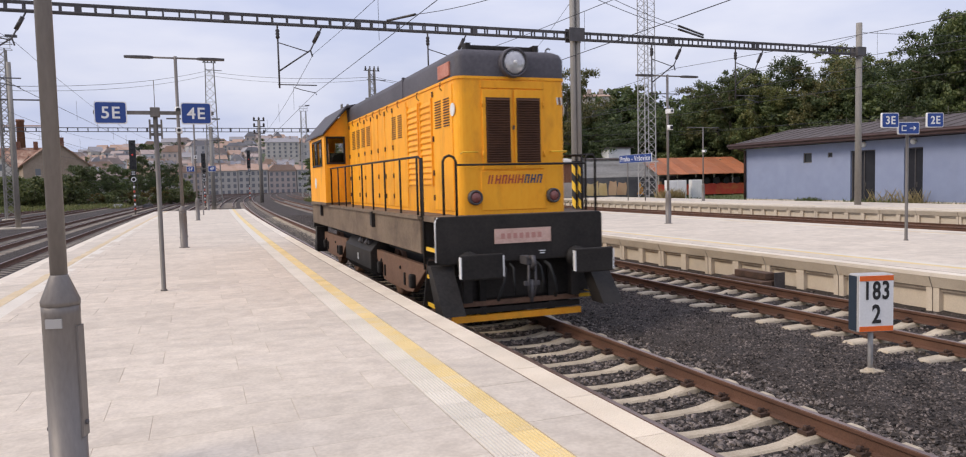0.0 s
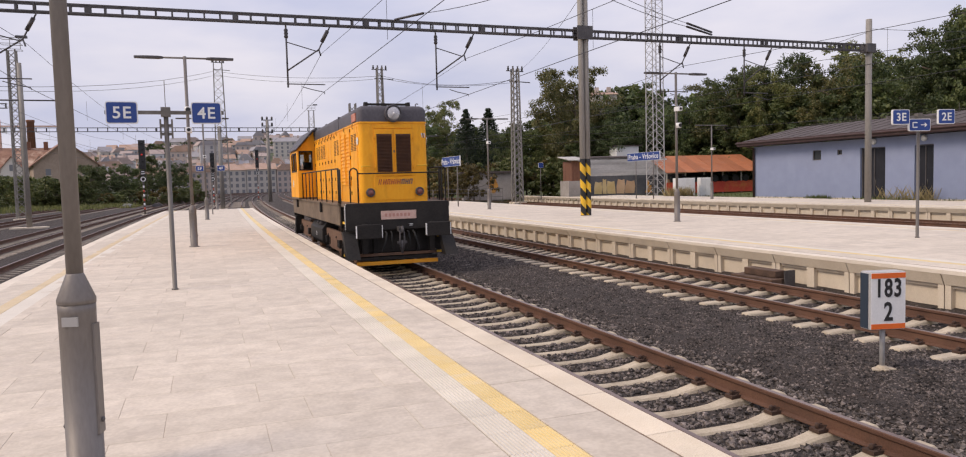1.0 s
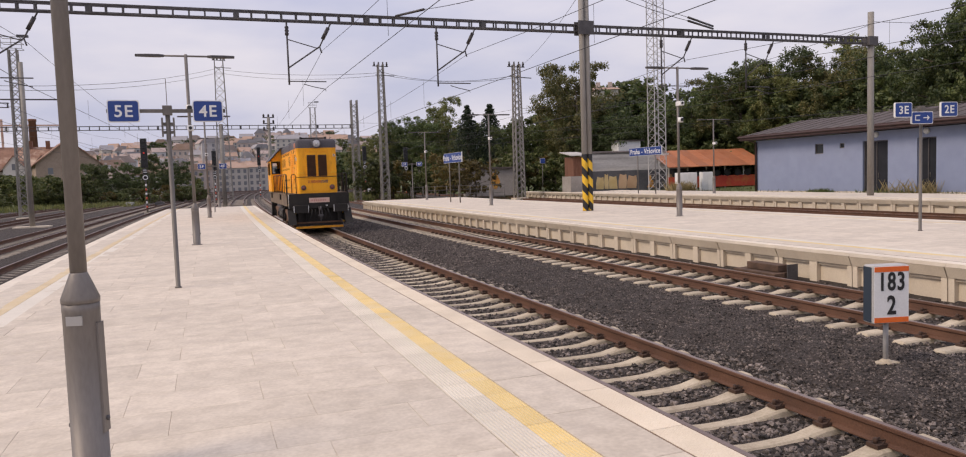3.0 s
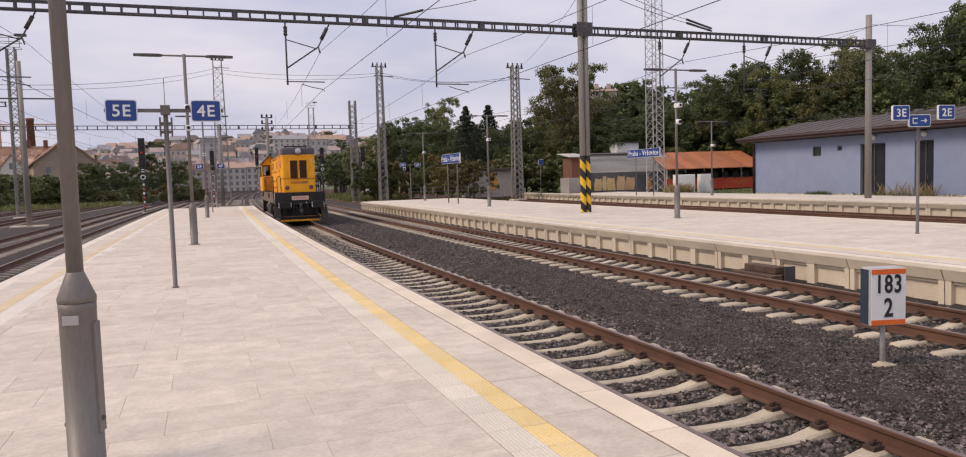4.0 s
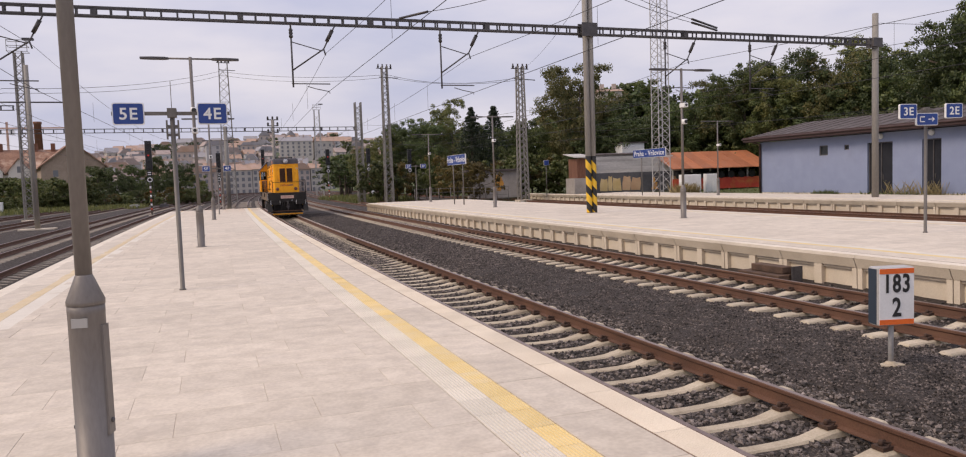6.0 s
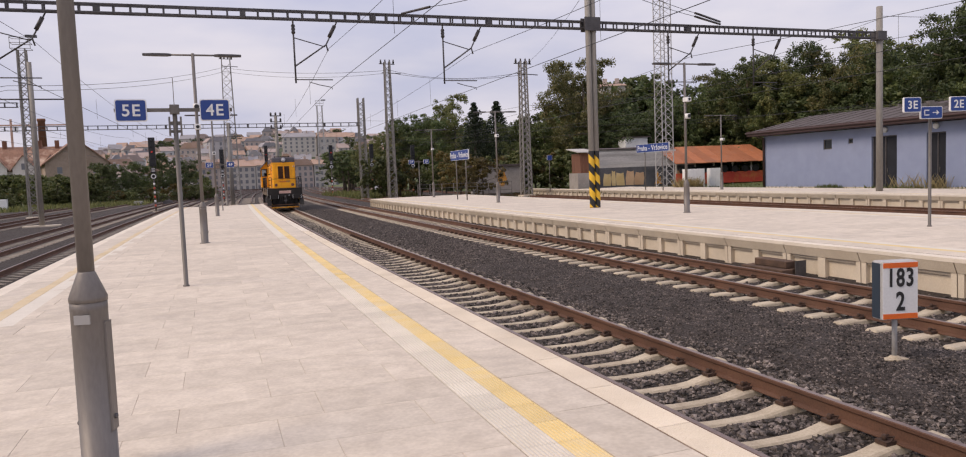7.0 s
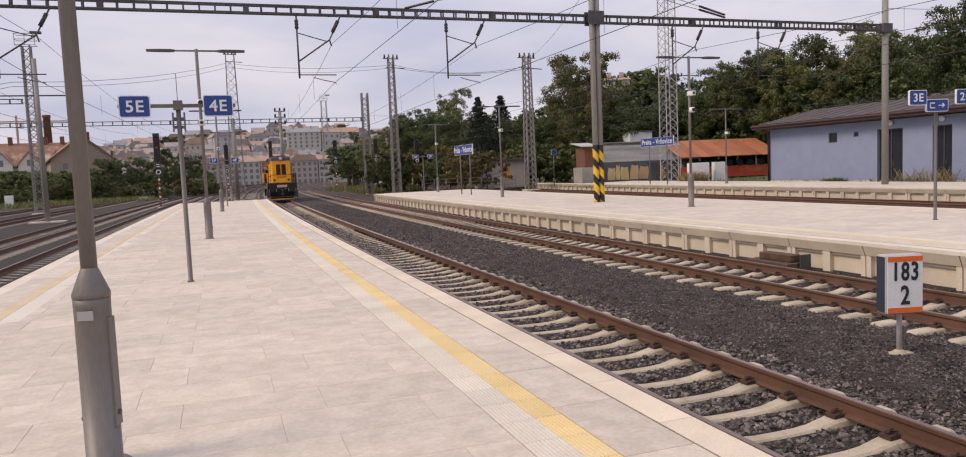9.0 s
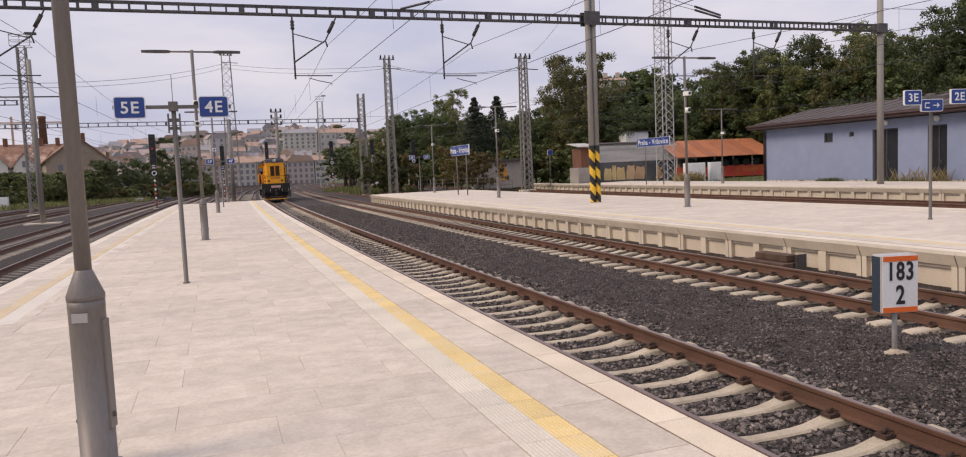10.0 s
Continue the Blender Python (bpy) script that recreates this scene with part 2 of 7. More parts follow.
RUBBER = plain("rubber", (0.015, 0.015, 0.015), 0.8)


# ---------------------------------------------------------------- mesh helpers
class Shape:
    """Collects boxes, tubes and prisms into one mesh."""

    def __init__(self):
        self.v, self.f, self.s, self.k, self.slot = [], [], [], [], 0

    def face(self, ids, smooth=False):
        self.f.append(ids), self.s.append(smooth), self.k.append(self.slot)

    def box(self, x0, x1, y0, y1, z0, z1, m=None):
        b = len(self.v)
        for p in ((x0, y0, z0), (x1, y0, z0), (x1, y1, z0), (x0, y1, z0), (x0, y0, z1), (x1, y0, z1), (x1, y1, z1), (x0, y1, z1)):
            self.v.append(tuple(m @ Vector(p)) if m else p)
        for q in ((3, 2, 1, 0), (4, 5, 6, 7), (0, 1, 5, 4), (1, 2, 6, 5), (2, 3, 7, 6), (3, 0, 4, 7)):
            self.face(tuple(b + i for i in q))
        return self

    def tube(self, points, r, n=10, r1=None, caps=True):
        pts = [Vector(p) for p in points]
        b, side = len(self.v), None
        for i, p in enumerate(pts):
            d = (pts[min(i + 1, len(pts) - 1)] - pts[max(i - 1, 0)]).normalized()
            if side is None:
                side = d.orthogonal().normalized()
            side = (side - d * side.dot(d)).normalized()
            up = d.cross(side)
            rr = r if r1 is None else r + (r1 - r) * i / (len(pts) - 1)
            for k in range(n):
                a = 2 * math.pi * k / n
                self.v.append(tuple(p + rr * (math.cos(a) * side + math.sin(a) * up)))
        for i in range(len(pts) - 1):
            for k in range(n):
                k2 = (k + 1) % n
                self.face((b + i * n + k, b + i * n + k2, b + (i + 1) * n + k2, b + (i + 1) * n + k), n > 5)
        if caps:
            self.face(tuple(b + k for k in reversed(range(n))))
            self.face(tuple(b + (len(pts) - 1) * n + k for k in range(n)))
        return self

    def turned(self, rings, n=20, centre=(0, 0, 0), axis="z"):
        """A body of rotation from (radius, height) pairs."""
        b = len(self.v)
        for r, h in rings:
            for k in range(n):
                a = 2 * math.pi * k / n
                c, s = r * math.cos(a), r * math.sin(a)
                p = (c, s, h) if axis == "z" else ((c, h, -s) if axis == "y" else (h, c, s))
                self.v.append(tuple(p[i] + centre[i] for i in range(3)))
        for i in range(len(rings) - 1):
            for k in range(n):
                k2 = (k + 1) % n
                self.face((b + i * n + k, b + i * n + k2, b + (i + 1) * n + k2, b + (i + 1) * n + k), True)
        self.face(tuple(b + k for k in reversed(range(n))))
        self.face(tuple(b + (len(rings) - 1) * n + k for k in range(n)))
        return self

    def prism(self, outline, axis, a, c):
        """An outline pulled along an axis. x: outline in (y, z); y: in (x, z); z: in (x, y)."""
        b, n = len(self.v), len(outline)
        for w in (a, c):
            for u, v in outline:
                self.v.append({"x": (w, u, v), "y": (u, w, v), "z": (u, v, w)}[axis])
        for i in range(n):
            j = (i + 1) % n
            self.face((b + i, b + j, b + n + j, b + n + i))
        self.face(tuple(b + i for i in reversed(range(n))))
        self.face(tuple(b + n + i for i in range(n)))
        return self

    def sheet(self, rows):
        """A grid of points, row by row."""
        b, n = len(self.v), len(rows[0])
        for row in rows:
            self.v.extend(tuple(p) for p in row)
        for i in range(len(rows) - 1):
            for k in range(n - 1):
                self.face((b + i * n + k, b + i * n + k + 1, b + (i + 1) * n + k + 1, b + (i + 1) * n + k), True)
        return self

    def mesh(self, name, *materials, fix=True):
        me = bpy.data.meshes.new(name)
        me.from_pydata(self.v, [], self.f)
        for m in materials:
            me.materials.append(m)
        me.polygons.foreach_set("use_smooth", self.s)
        if len(materials) > 1:
            me.polygons.foreach_set("material_index", self.k)
        if fix:
            bm = bmesh.new()
            bm.from_mesh(me)
            bmesh.ops.recalc_face_normals(bm, faces=bm.faces)
            bm.to_mesh(me)
            bm.free()
        me.update()
        return me


def part(name, shape, material, parent=None, label="", bevel=0.0, at=None, fix=True):
    """Links a shape, or a finished mesh, as one object under a thing or a part."""
    mats = material if isinstance(material, tuple) else (material,)
    data = shape.mesh(name, *mats, fix=fix) if isinstance(shape, Shape) else shape
    ob = new(name, data)
    if at is not None:
        ob.matrix_basis = at
    if parent is not None:
        ob.parent = parent
    if bevel:
        mod = ob.modifiers.new("edges", "BEVEL")
        mod.width, mod.segments, mod.limit_method, mod.angle_limit = bevel, 2, "ANGLE", radians(40)
    return tagged(ob, label) if label else ob


def thing(name, label, category, at=None, group="", kind=""):
    ob = new(name)
    ob.empty_display_size = 0.2
    if at is not None:
        ob.matrix_basis = at
    return tagged(ob, label, category, group, kind)


def lettering(body, size, material, parent, at, name="lettering", bold=0.0, squeeze=1.0):
    cu = bpy.data.curves.new(name, "FONT")
    cu.body, cu.size, cu.align_x, cu.align_y = body, size, "CENTER", "CENTER"
    cu.extrude, cu.offset, cu.resolution_u = 0.002, bold, 3
    cu.space_character = 1.12
    cu.materials.append(material)
    ob = new(name, cu)
    ob.matrix_basis = at @ Matrix.Diagonal((squeeze, 1, 1, 1))
    ob.parent = parent
    return ob


def pierced(us, zs, holes, axis, a, b):
    """A wall with openings, in one piece: a grid of cells between the breaks, left open where a hole lies."""
    us = sorted(set(us) | {u for h in holes for u in h[:2]})
    zs = sorted(set(zs) | {z for h in holes for z in h[2:4]})
    s, ids = Shape(), {}

    def vert(i, j, k):
        if (i, j, k) not in ids:
            ids[i, j, k] = len(s.v)
            w = b if k else a
            s.v.append((w, us[i], zs[j]) if axis == "x" else (us[i], w, zs[j]))
        return ids[i, j, k]

    def solid(i, j):
        if not (0 <= i < len(us) - 1 and 0 <= j < len(zs) - 1):
            return False
        u, z = (us[i] + us[i + 1]) / 2, (zs[j] + zs[j + 1]) / 2
        return not any(h[0] < u < h[1] and h[2] < z < h[3] for h in holes)

    for i in range(len(us) - 1):
        for j in range(len(zs) - 1):
            if not solid(i, j):
                continue
            for k in (0, 1):
                s.face((vert(i, j, k), vert(i + 1, j, k), vert(i + 1, j + 1, k), vert(i, j + 1, k)))
            for (di, dj, p, q) in ((-1, 0, (i, j), (i, j + 1)), (1, 0, (i + 1, j), (i + 1, j + 1)), (0, -1, (i, j), (i + 1, j)), (0, 1, (i, j + 1), (i + 1, j + 1))):
                if not solid(i + di, j + dj):
                    s.face((vert(*p, 0), vert(*q, 0), vert(*q, 1), vert(*p, 1)))
    return s


def curve_off(y):
    """How far the whole yard bends to the right at a distance y."""
    return 0.00024 * max(0.0, y - 8.0) ** 2


def curve_turn(y):
    return -math.degrees(math.atan(0.00048 * max(0.0, y - 8.0)))


def along(y0, y1):
    """Stations along the tracks: closer where the camera stands."""
    ys, y = [], y0
    while y < y1:
        ys.append(y)
        y += 2.0 if y < 60 else (4.0 if y < 120 else 10.0)
    return ys + [y1]


# ---------------------------------------------------------------- ground and track bed
RAIL_Z = -0.52
TRACK_1, TRACK_2, TRACK_3, TRACK_4 = 4.60, 9.97, 21.8, 28.85
LEFT_TRACKS = (-5.2, -8.65, -14.8, -20.5)
EDGE_1, EDGE_2, EDGE_2B, EDGE_3, EDGE_L = 2.93, 11.64, 20.1, 30.52, -3.72
PLATFORM_END = 63.5

g = Shape()
rows = []
for y in (-300, -60, -20, 0, 20, 40, 60, 80, 100, 130, 170, 220, 300, 420, 600, 900, 1500, 3000):
    row = []
    for x in (-2500, -1200, -600, -350, -220, -140, -90, -60, -45, -34, -28, 31, 33, 40, 55, 75, 100, 140, 200, 320, 600, 1200, 2500):
        z = -0.95
        if x > 31:
            z = -0.25 + max(0, x - 52) * 0.10 - max(0, x - 130) * 0.06
        row.append((x + curve_off(min(y, 200)), y, z if x > 31 or x < -28 else -0.95))
    rows.append(row)
tagged(part("ground", g.sheet(rows), GRASS, fix=False), "rough grassy ground beside the railway", "ground", kind="structure")

# cross profile of the bed: (x, height); sleepers stand proud of the cribs
profile = [(-28.5, -0.97), (-27.5, -0.74)]
for c in reversed(LEFT_TRACKS):
    profile += [(c - 1.5, -0.73), (c - 1.2, -0.75), (c + 1.2, -0.75), (c + 1.5, -0.73)]
profile += [(EDGE_L + 0.3, -0.75), (EDGE_1 - 0.3, -0.78)]
for c in (TRACK_1, TRACK_2):
    profile += [(c - 1.75, -0.655), (c - 1.40, -0.735), (c - 0.95, -0.755), (c, -0.775), (c + 0.72, -0.765), (c + 1.47, -0.755), (c + 1.62, -0.705), (c + 1.95, -0.640)]
profile += [(EDGE_2 + 0.4, -0.66), (EDGE_2B - 0.4, -0.76), (TRACK_3, -0.76), (24.8, -0.66), (TRACK_4, -0.76), (EDGE_3 + 0.3, -0.76), (31.5, -0.97)]
fine_xs = []
for (xa, za), (xb, zb) in zip(profile, profile[1:]):
    steps = max(1, int((xb - xa) / 0.35)) if 2.5 < xa < 12 else 1
    fine_xs += [(xa + (xb - xa) * i / steps, za + (zb - za) * i / steps) for i in range(steps)]
fine_xs.append(profile[-1])


def crib_fill(x, y):
    """Ballast lies fuller between the sleepers of the two main tracks farther along."""
    k = min(1.0, max(0.0, (y - 14) / 14))
    for c in (TRACK_1, TRACK_2):
        d = abs(x - c)
        if d < 1.3:
            return k * (0.046 if 0.55 < d < 1.05 else 0.016)
    return 0.0


bed = Shape()
ys = [-12 + 0.35 * i for i in range(100)] + along(23.5, 420)
bed.sheet([[(x + curve_off(y), y, z + crib_fill(x, y) + (0.018 * noise.noise((x * 2.3, y * 2.3, 0)) if 2.5 < x < 12 and y < 24 else 0))
            for x, z in fine_xs] for y in ys])
tagged(part("ballast_bed", bed, BALLAST, fix=False), "dark grey crushed stone ballast bed under the tracks", "ballast", kind="structure")


# ---------------------------------------------------------------- tracks
RAIL_OUTLINE = [(-0.062, -0.172), (0.062, -0.172), (0.062, -0.160), (0.012, -0.145), (0.009, -0.055), (0.033, -0.040),
                (0.036, -0.008), (0.028, 0.0), (-0.028, 0.0), (-0.036, -0.008), (-0.033, -0.040), (-0.009, -0.055),
                (-0.012, -0.145), (-0.062, -0.160)]


def rail_shape(x, y0, y1):
    s = Shape()
    n = len(RAIL_OUTLINE)
    for y in along(y0, y1):
        s.v.extend((x + u + curve_off(y), y, RAIL_Z + v) for u, v in RAIL_OUTLINE)
    for i in range(len(s.v) // n - 1):
        for k in range(n):
            s.slot = 1 if k == 7 else 0
            k2 = (k + 1) % n
            s.face((i * n + k, i * n + k2, (i + 1) * n + k2, (i + 1) * n + k))
    s.face(tuple(range(n)))
    return s


def sleeper_outline():
    s = Shape()
    bow = [(0.0, -0.062, 0.092), (0.22, -0.060, 0.093), (0.36, -0.050, 0.097), (0.50, -0.024, 0.104), (0.60, -0.004, 0.109),
           (0.68, 0.0, 0.111), (1.05, 0.0, 0.111), (1.27, -0.006, 0.110), (1.30, -0.03, 0.108)]
    sections = [(-x, z, h) for x, z, h in reversed(bow[1:])] + bow
    for x, top, half in sections:
        s.v += [(x, -half - 0.02, -0.16), (x, -half + 0.015, top - 0.02), (x, -half + 0.035, top), (x, half - 0.035, top),
                (x, half - 0.015, top - 0.02), (x, half + 0.02, -0.16)]
    for i in range(len(sections) - 1):
        for k in range(5):
            s.face((i * 6 + k, i * 6 + k + 1, (i + 1) * 6 + k + 1, (i + 1) * 6 + k))
    s.face(tuple(range(6))), s.face(tuple((len(sections) - 1) * 6 + k for k in range(6)))
    return s


SLEEPER_MESH = sleeper_outline().mesh("sleeper", SLEEPER)
clips = Shape()
for cx in (-0.75, 0.75):
    for sx in (-1, 1):
        clips.box(cx + sx * 0.055, cx + sx * 0.17, -0.06, 0.06, 0.0, 0.035)
        clips.tube([(cx + sx * 0.11, -0.05, 0.03), (cx + sx * 0.05, -0.03, 0.055), (cx + sx * 0.12, 0, 0.06),
                    (cx + sx * 0.05, 0.03, 0.055), (cx + sx * 0.11, 0.05, 0.03)], 0.012, 5)
        clips.turned([(0.022, 0.03), (0.022, 0.075), (0.012, 0.085)], 6, (cx + sx * 0.13, 0, 0))
CLIP_RUST = surface("fastening_rust", (0.040, 0.023, 0.016), (0.085, 0.046, 0.030), 9, 0.85, 0.2)
CLIP_MESH = clips.mesh("rail_fastening", CLIP_RUST)


def railway_track(x, y0, y1, phase, single_to, far_to, label, bed=None):
    """One track: two rails, and sleepers that are pieces near the camera and joined far off."""
    t = thing("railway_track", label, "railway track", kind="structure")
    for c in (-0.75, 0.75):
        part("rail", rail_shape(x + c, y0, y1), (RUST, RAIL_TOP), t)
    rest, y = Shape(), phase
    while y < far_to:
        if y < y0:
            y += 0.6
            continue
        m = pose(x + curve_off(y), y, RAIL_Z - 0.175, 0, 0, curve_turn(y))
        if y < single_to:
            s = part("sleeper", SLEEPER_MESH, SLEEPER, t, at=m)
            if y < 32:
                part("rail_fastening", CLIP_MESH, CLIP_RUST, s)
        else:
            b = len(rest.v)
            rest.v += [tuple(m @ v.co) for v in SLEEPER_MESH.vertices]
            for p in SLEEPER_MESH.polygons:
                rest.face(tuple(b + i for i in p.vertices))
        y += 0.6
    if rest.v:
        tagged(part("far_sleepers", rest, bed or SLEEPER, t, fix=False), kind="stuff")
    return t


# past 62 m the sleepers of the two main tracks take the darker tone
railway_track(TRACK_1, -10, 420, 9.467 - 0.6 * 30, 62, 130, "rusty railway track on pale concrete sleepers in dark ballast", SLEEPER_DARK)
railway_track(TRACK_2, -10, 420, 9.20 - 0.6 * 30, 62, 130, "rusty railway track on pale concrete sleepers in dark ballast", SLEEPER_DARK)
railway_track(TRACK_3, -10, 260, -9, -20, 60, "rusty railway track between two platforms", SLEEPER_DARK)
railway_track(TRACK_4, -10, 260, -9, -20, 60, "rusty railway track between two platforms", SLEEPER_DARK)
SLEEPER_GREY = surface("sleeper_grey", (0.24, 0.20, 0.16), (0.37, 0.315, 0.25), 3.0, 0.9, 0.3, fine=40, per_island=0.15)
for x in LEFT_TRACKS:
    railway_track(x, 4, 420, 4, -20, 120, "rusty yard track on dirty concrete sleepers", SLEEPER_GREY if x > -10 else SLEEPER_DARK)

for x, y0 in ((14.4, 70), (18.2, 84), (-1.4, 74), (1.6, 96)):
    railway_track(x, y0, 330, y0, -20, 130, "rusty yard track beyond the platform end", SLEEPER_DARK)

# loose stones on and beside the near tracks
rng = np.random.default_rng(4)


def stones(name, count, x0, x1, y0, y1, lo, hi, height, material, label, skip_sleepers=False):
    base = np.array([(1, 0, 0), (-1, 0, 0), (0, 1, 0), (0, -1, 0), (0, 0, 1), (0, 0, -1)], float)
    faces = np.array([(0, 2, 4), (2, 1, 4), (1, 3, 4), (3, 0, 4), (2, 0, 5), (1, 2, 5), (3, 1, 5), (0, 3, 5)])
    vs, fs, n = [], [], 0
    while n < count:
        y = y0 + (y1 - y0) * rng.random() ** 1.8
        x = x0 + (x1 - x0) * rng.random()
        if skip_sleepers:
            q = (y - 9.467 + 0.125) % 0.6
            if q < 0.25 and abs(x - TRACK_1) < 1.36:
                continue
        r = lo + (hi - lo) * rng.random() ** 1.5
        p = base * r * (0.6 + 0.6 * rng.random((6, 1)))
        e = Euler(tuple(6.28 * rng.random(3))).to_matrix()
        p = p @ np.array(e)
        p[:, 2] *= 0.8
        vs.append(p + (x + curve_off(y), y, height(x) + r * (0.1 + 0.35 * rng.random())))
        fs.append(faces + 6 * n)
        n += 1
    me = bpy.data.meshes.new(name)
    me.from_pydata(np.concatenate(vs).tolist(), [], np.concatenate(fs).tolist())
    me.materials.append(material)
    return tagged(new(name, me), label, "stones", kind="stuff")


xs_p, zs_p = [p[0] for p in profile], [p[1] for p in profile]
bed_height = lambda x: float(np.interp(x, xs_p, zs_p))
stones("ballast_stones", 19000, 2.95, 6.2, 2.5, 24, 0.018, 0.046, bed_height, STONES, "loose dark grey crushed stones between the sleepers", True)
stones("gravel_stones", 42000, 5.9, 8.9, 3.0, 24, 0.009, 0.024, bed_height, GRAVEL, "fine dark gravel strip between the two tracks")
stones("gravel_stones", 26000, 5.9, 8.9, 19, 62, 0.015, 0.034, bed_height, GRAVEL, "fine dark gravel strip farther along between the tracks")
stones("ballast_stones", 9000, 3.0, 6.2, 22, 50, 0.022, 0.048, lambda x: bed_height(x) + 0.01, STONES, "loose dark crushed stones farther along the track", True)
stones("ballast_stones", 6500, 8.5, 11.7, 5.0, 30, 0.016, 0.038, bed_height, STONES, "loose dark grey crushed stones by the platform wall")

# ---------------------------------------------------------------- platforms
def slab(name, w, d, h, material, ribs=0):
    """One paving piece, its rim slightly broken, lying with its top at 0."""
    s = Shape()
    e = 0.003
    if ribs:
        s.box(-w / 2, w / 2, -d / 2, d / 2, -h, -0.004)
        step = w / ribs
        for i in range(ribs):
            x = -w / 2 + (i + 0.5) * step
            s.prism([(x - step * 0.33, -0.004), (x + step * 0.33, -0.004), (x + step * 0.2, 0.003), (x - step * 0.2, 0.003)], "y", -d / 2, d / 2)
        return s.mesh(name, material)
    b = [(-w / 2, -d / 2), (w / 2, -d / 2), (w / 2, d / 2), (-w / 2, d / 2)]
    for z, k in ((-h, 0), (-e, 0), (0, e)):
        s.v += [(x - math.copysign(k, x), y - math.copysign(k, y), z) for x, y in b]
    for i in range(4):
        j = (i + 1) % 4
        for r in (0, 4):
            s.face((r + i, r + j, r + 4 + j, r + 4 + i))
    s.face((8, 9, 10, 11))
    return s.mesh(name, material)


def place(store, mesh, m):
    b = len(store.v)
    store.v += [tuple(m @ v.co) for v in mesh.vertices]
    for p in mesh.polygons:
        store.face(tuple(b + i for i in p.vertices))


def on_curve(x, y, z=0.0, turn=0.0):
    return pose(x + curve_off(y), y, z, 0, 0, curve_turn(y) + turn)


def strip_body(x0, x1, z0, z1, y0, y1):
    s = Shape()
    ys = along(y0, y1)
    for y in ys:
        o = curve_off(y)
        s.v += [(x0 + o, y, z0), (x1 + o, y, z0), (x1 + o, y, z1), (x0 + o, y, z1)]
    for i in range(len(ys) - 1):
        for k in range(4):
            k2 = (k + 1) % 4
            s.face((i * 4 + k, i * 4 + k2, i * 4 + 4 + k2, i * 4 + 4 + k))
    s.face((0, 1, 2, 3))
    n = len(s.v) - 4
    s.face((n, n + 1, n + 2, n + 3))
    return s


PAVE = slab("paving_slab", 1.0190, 0.5965, 0.08, PAVING)
PAVE_FILL = slab("paving_slab", 0.338, 0.5965, 0.08, PAVING)
PAVE_FAR = slab("paving_slab", 1.0190, 0.5965, 0.08, PAVING_FAR)
SIDE = slab("paving_slab", 0.476, 0.992, 0.08, PAVING)
EDGE = slab("edge_block", 0.262, 0.992, 0.12, EDGE_STONE, ribs=16)
EDGE_FAR = slab("edge_block", 0.268, 0.996, 0.07, EDGE_STONE)
PALE = slab("tactile_slab", 0.258, 0.396, 0.08, TACTILE_PALE, ribs=9)
AMBER = slab("warning_slab", 0.198, 0.396, 0.08, TACTILE_YELLOW, ribs=7)
FLAT_SIDE_1 = slab("paving_slab", 0.476, 0.992, 0.08, PAVING_FAR)
FLAT_SIDE = slab("paving_slab", 0.542, 0.992, 0.08, PAVING_FAR)
FLAT_PALE = slab("tactile_slab", 0.258, 0.396, 0.08, TACTILE_PALE)
WORN_AMBER = slab("warning_slab", 0.198, 0.396, 0.08, TACTILE_WORN)
FLAT_AMBER = slab("warning_slab", 0.198, 0.396, 0.08, TACTILE_YELLOW)


def piece_rows(p, mesh, far_mesh, xs, step, y0, y1, near, stagger=0.0):
    """Rows of one kind of piece: single objects up to `near`, joined beyond."""
    rest, y, i = Shape(), y0, 0
    while y < y1:
        for x in xs:
            xx = x + (stagger if i % 2 else -stagger)
            wob = 0.0015 * noise.noise((x * 3.1, y * 2.7, 5))
            if 0 < y < near:
                ob = new(mesh.name.split(".")[0], mesh)
                ob.matrix_basis = on_curve(xx, y, wob)
                ob.parent = p
            else:
                place(rest, far_mesh, on_curve(xx, y, wob))
        y += step
        i += 1
    if rest.v:
        tagged(part("far_" + mesh.name.split(".")[0] + "s", rest, far_mesh.materials[0], p, fix=False), kind="stuff")


platform_1 = thing("platform", "island platform paved with pale concrete slabs and yellow warning strips", "platform", kind="structure")
part("platform_core", strip_body(EDGE_L + 0.02, EDGE_1 - 0.02, -1.0, -0.016, -12, PLATFORM_END), JOINT, platform_1)
piece_rows(platform_1, EDGE, EDGE_FAR, [EDGE_1 - 0.135], 1.0, -11.35, PLATFORM_END - 0.4, 26)
piece_rows(platform_1, SIDE, FLAT_SIDE_1, [2.412], 1.0, -11.75, PLATFORM_END - 0.4, 26)
piece_rows(platform_1, AMBER, FLAT_AMBER, [2.068], 0.4, -11.6, PLATFORM_END - 0.2, 24)
piece_rows(platform_1, PALE, FLAT_PALE, [1.838], 0.4, -11.6, PLATFORM_END - 0.2, 24)
PAVE_XS = [1.70 - 0.509 - 0.17 - 1.02 * i for i in range(4)]
piece_rows(platform_1, PAVE, PAVE_FAR, PAVE_XS, 0.6, -11.6, PLATFORM_END - 0.3, 30, 0.17)
piece_rows(platform_1, PAVE_FILL, PAVE_FILL, [1.531], 1.2, -11.6, PLATFORM_END - 0.3, 60)
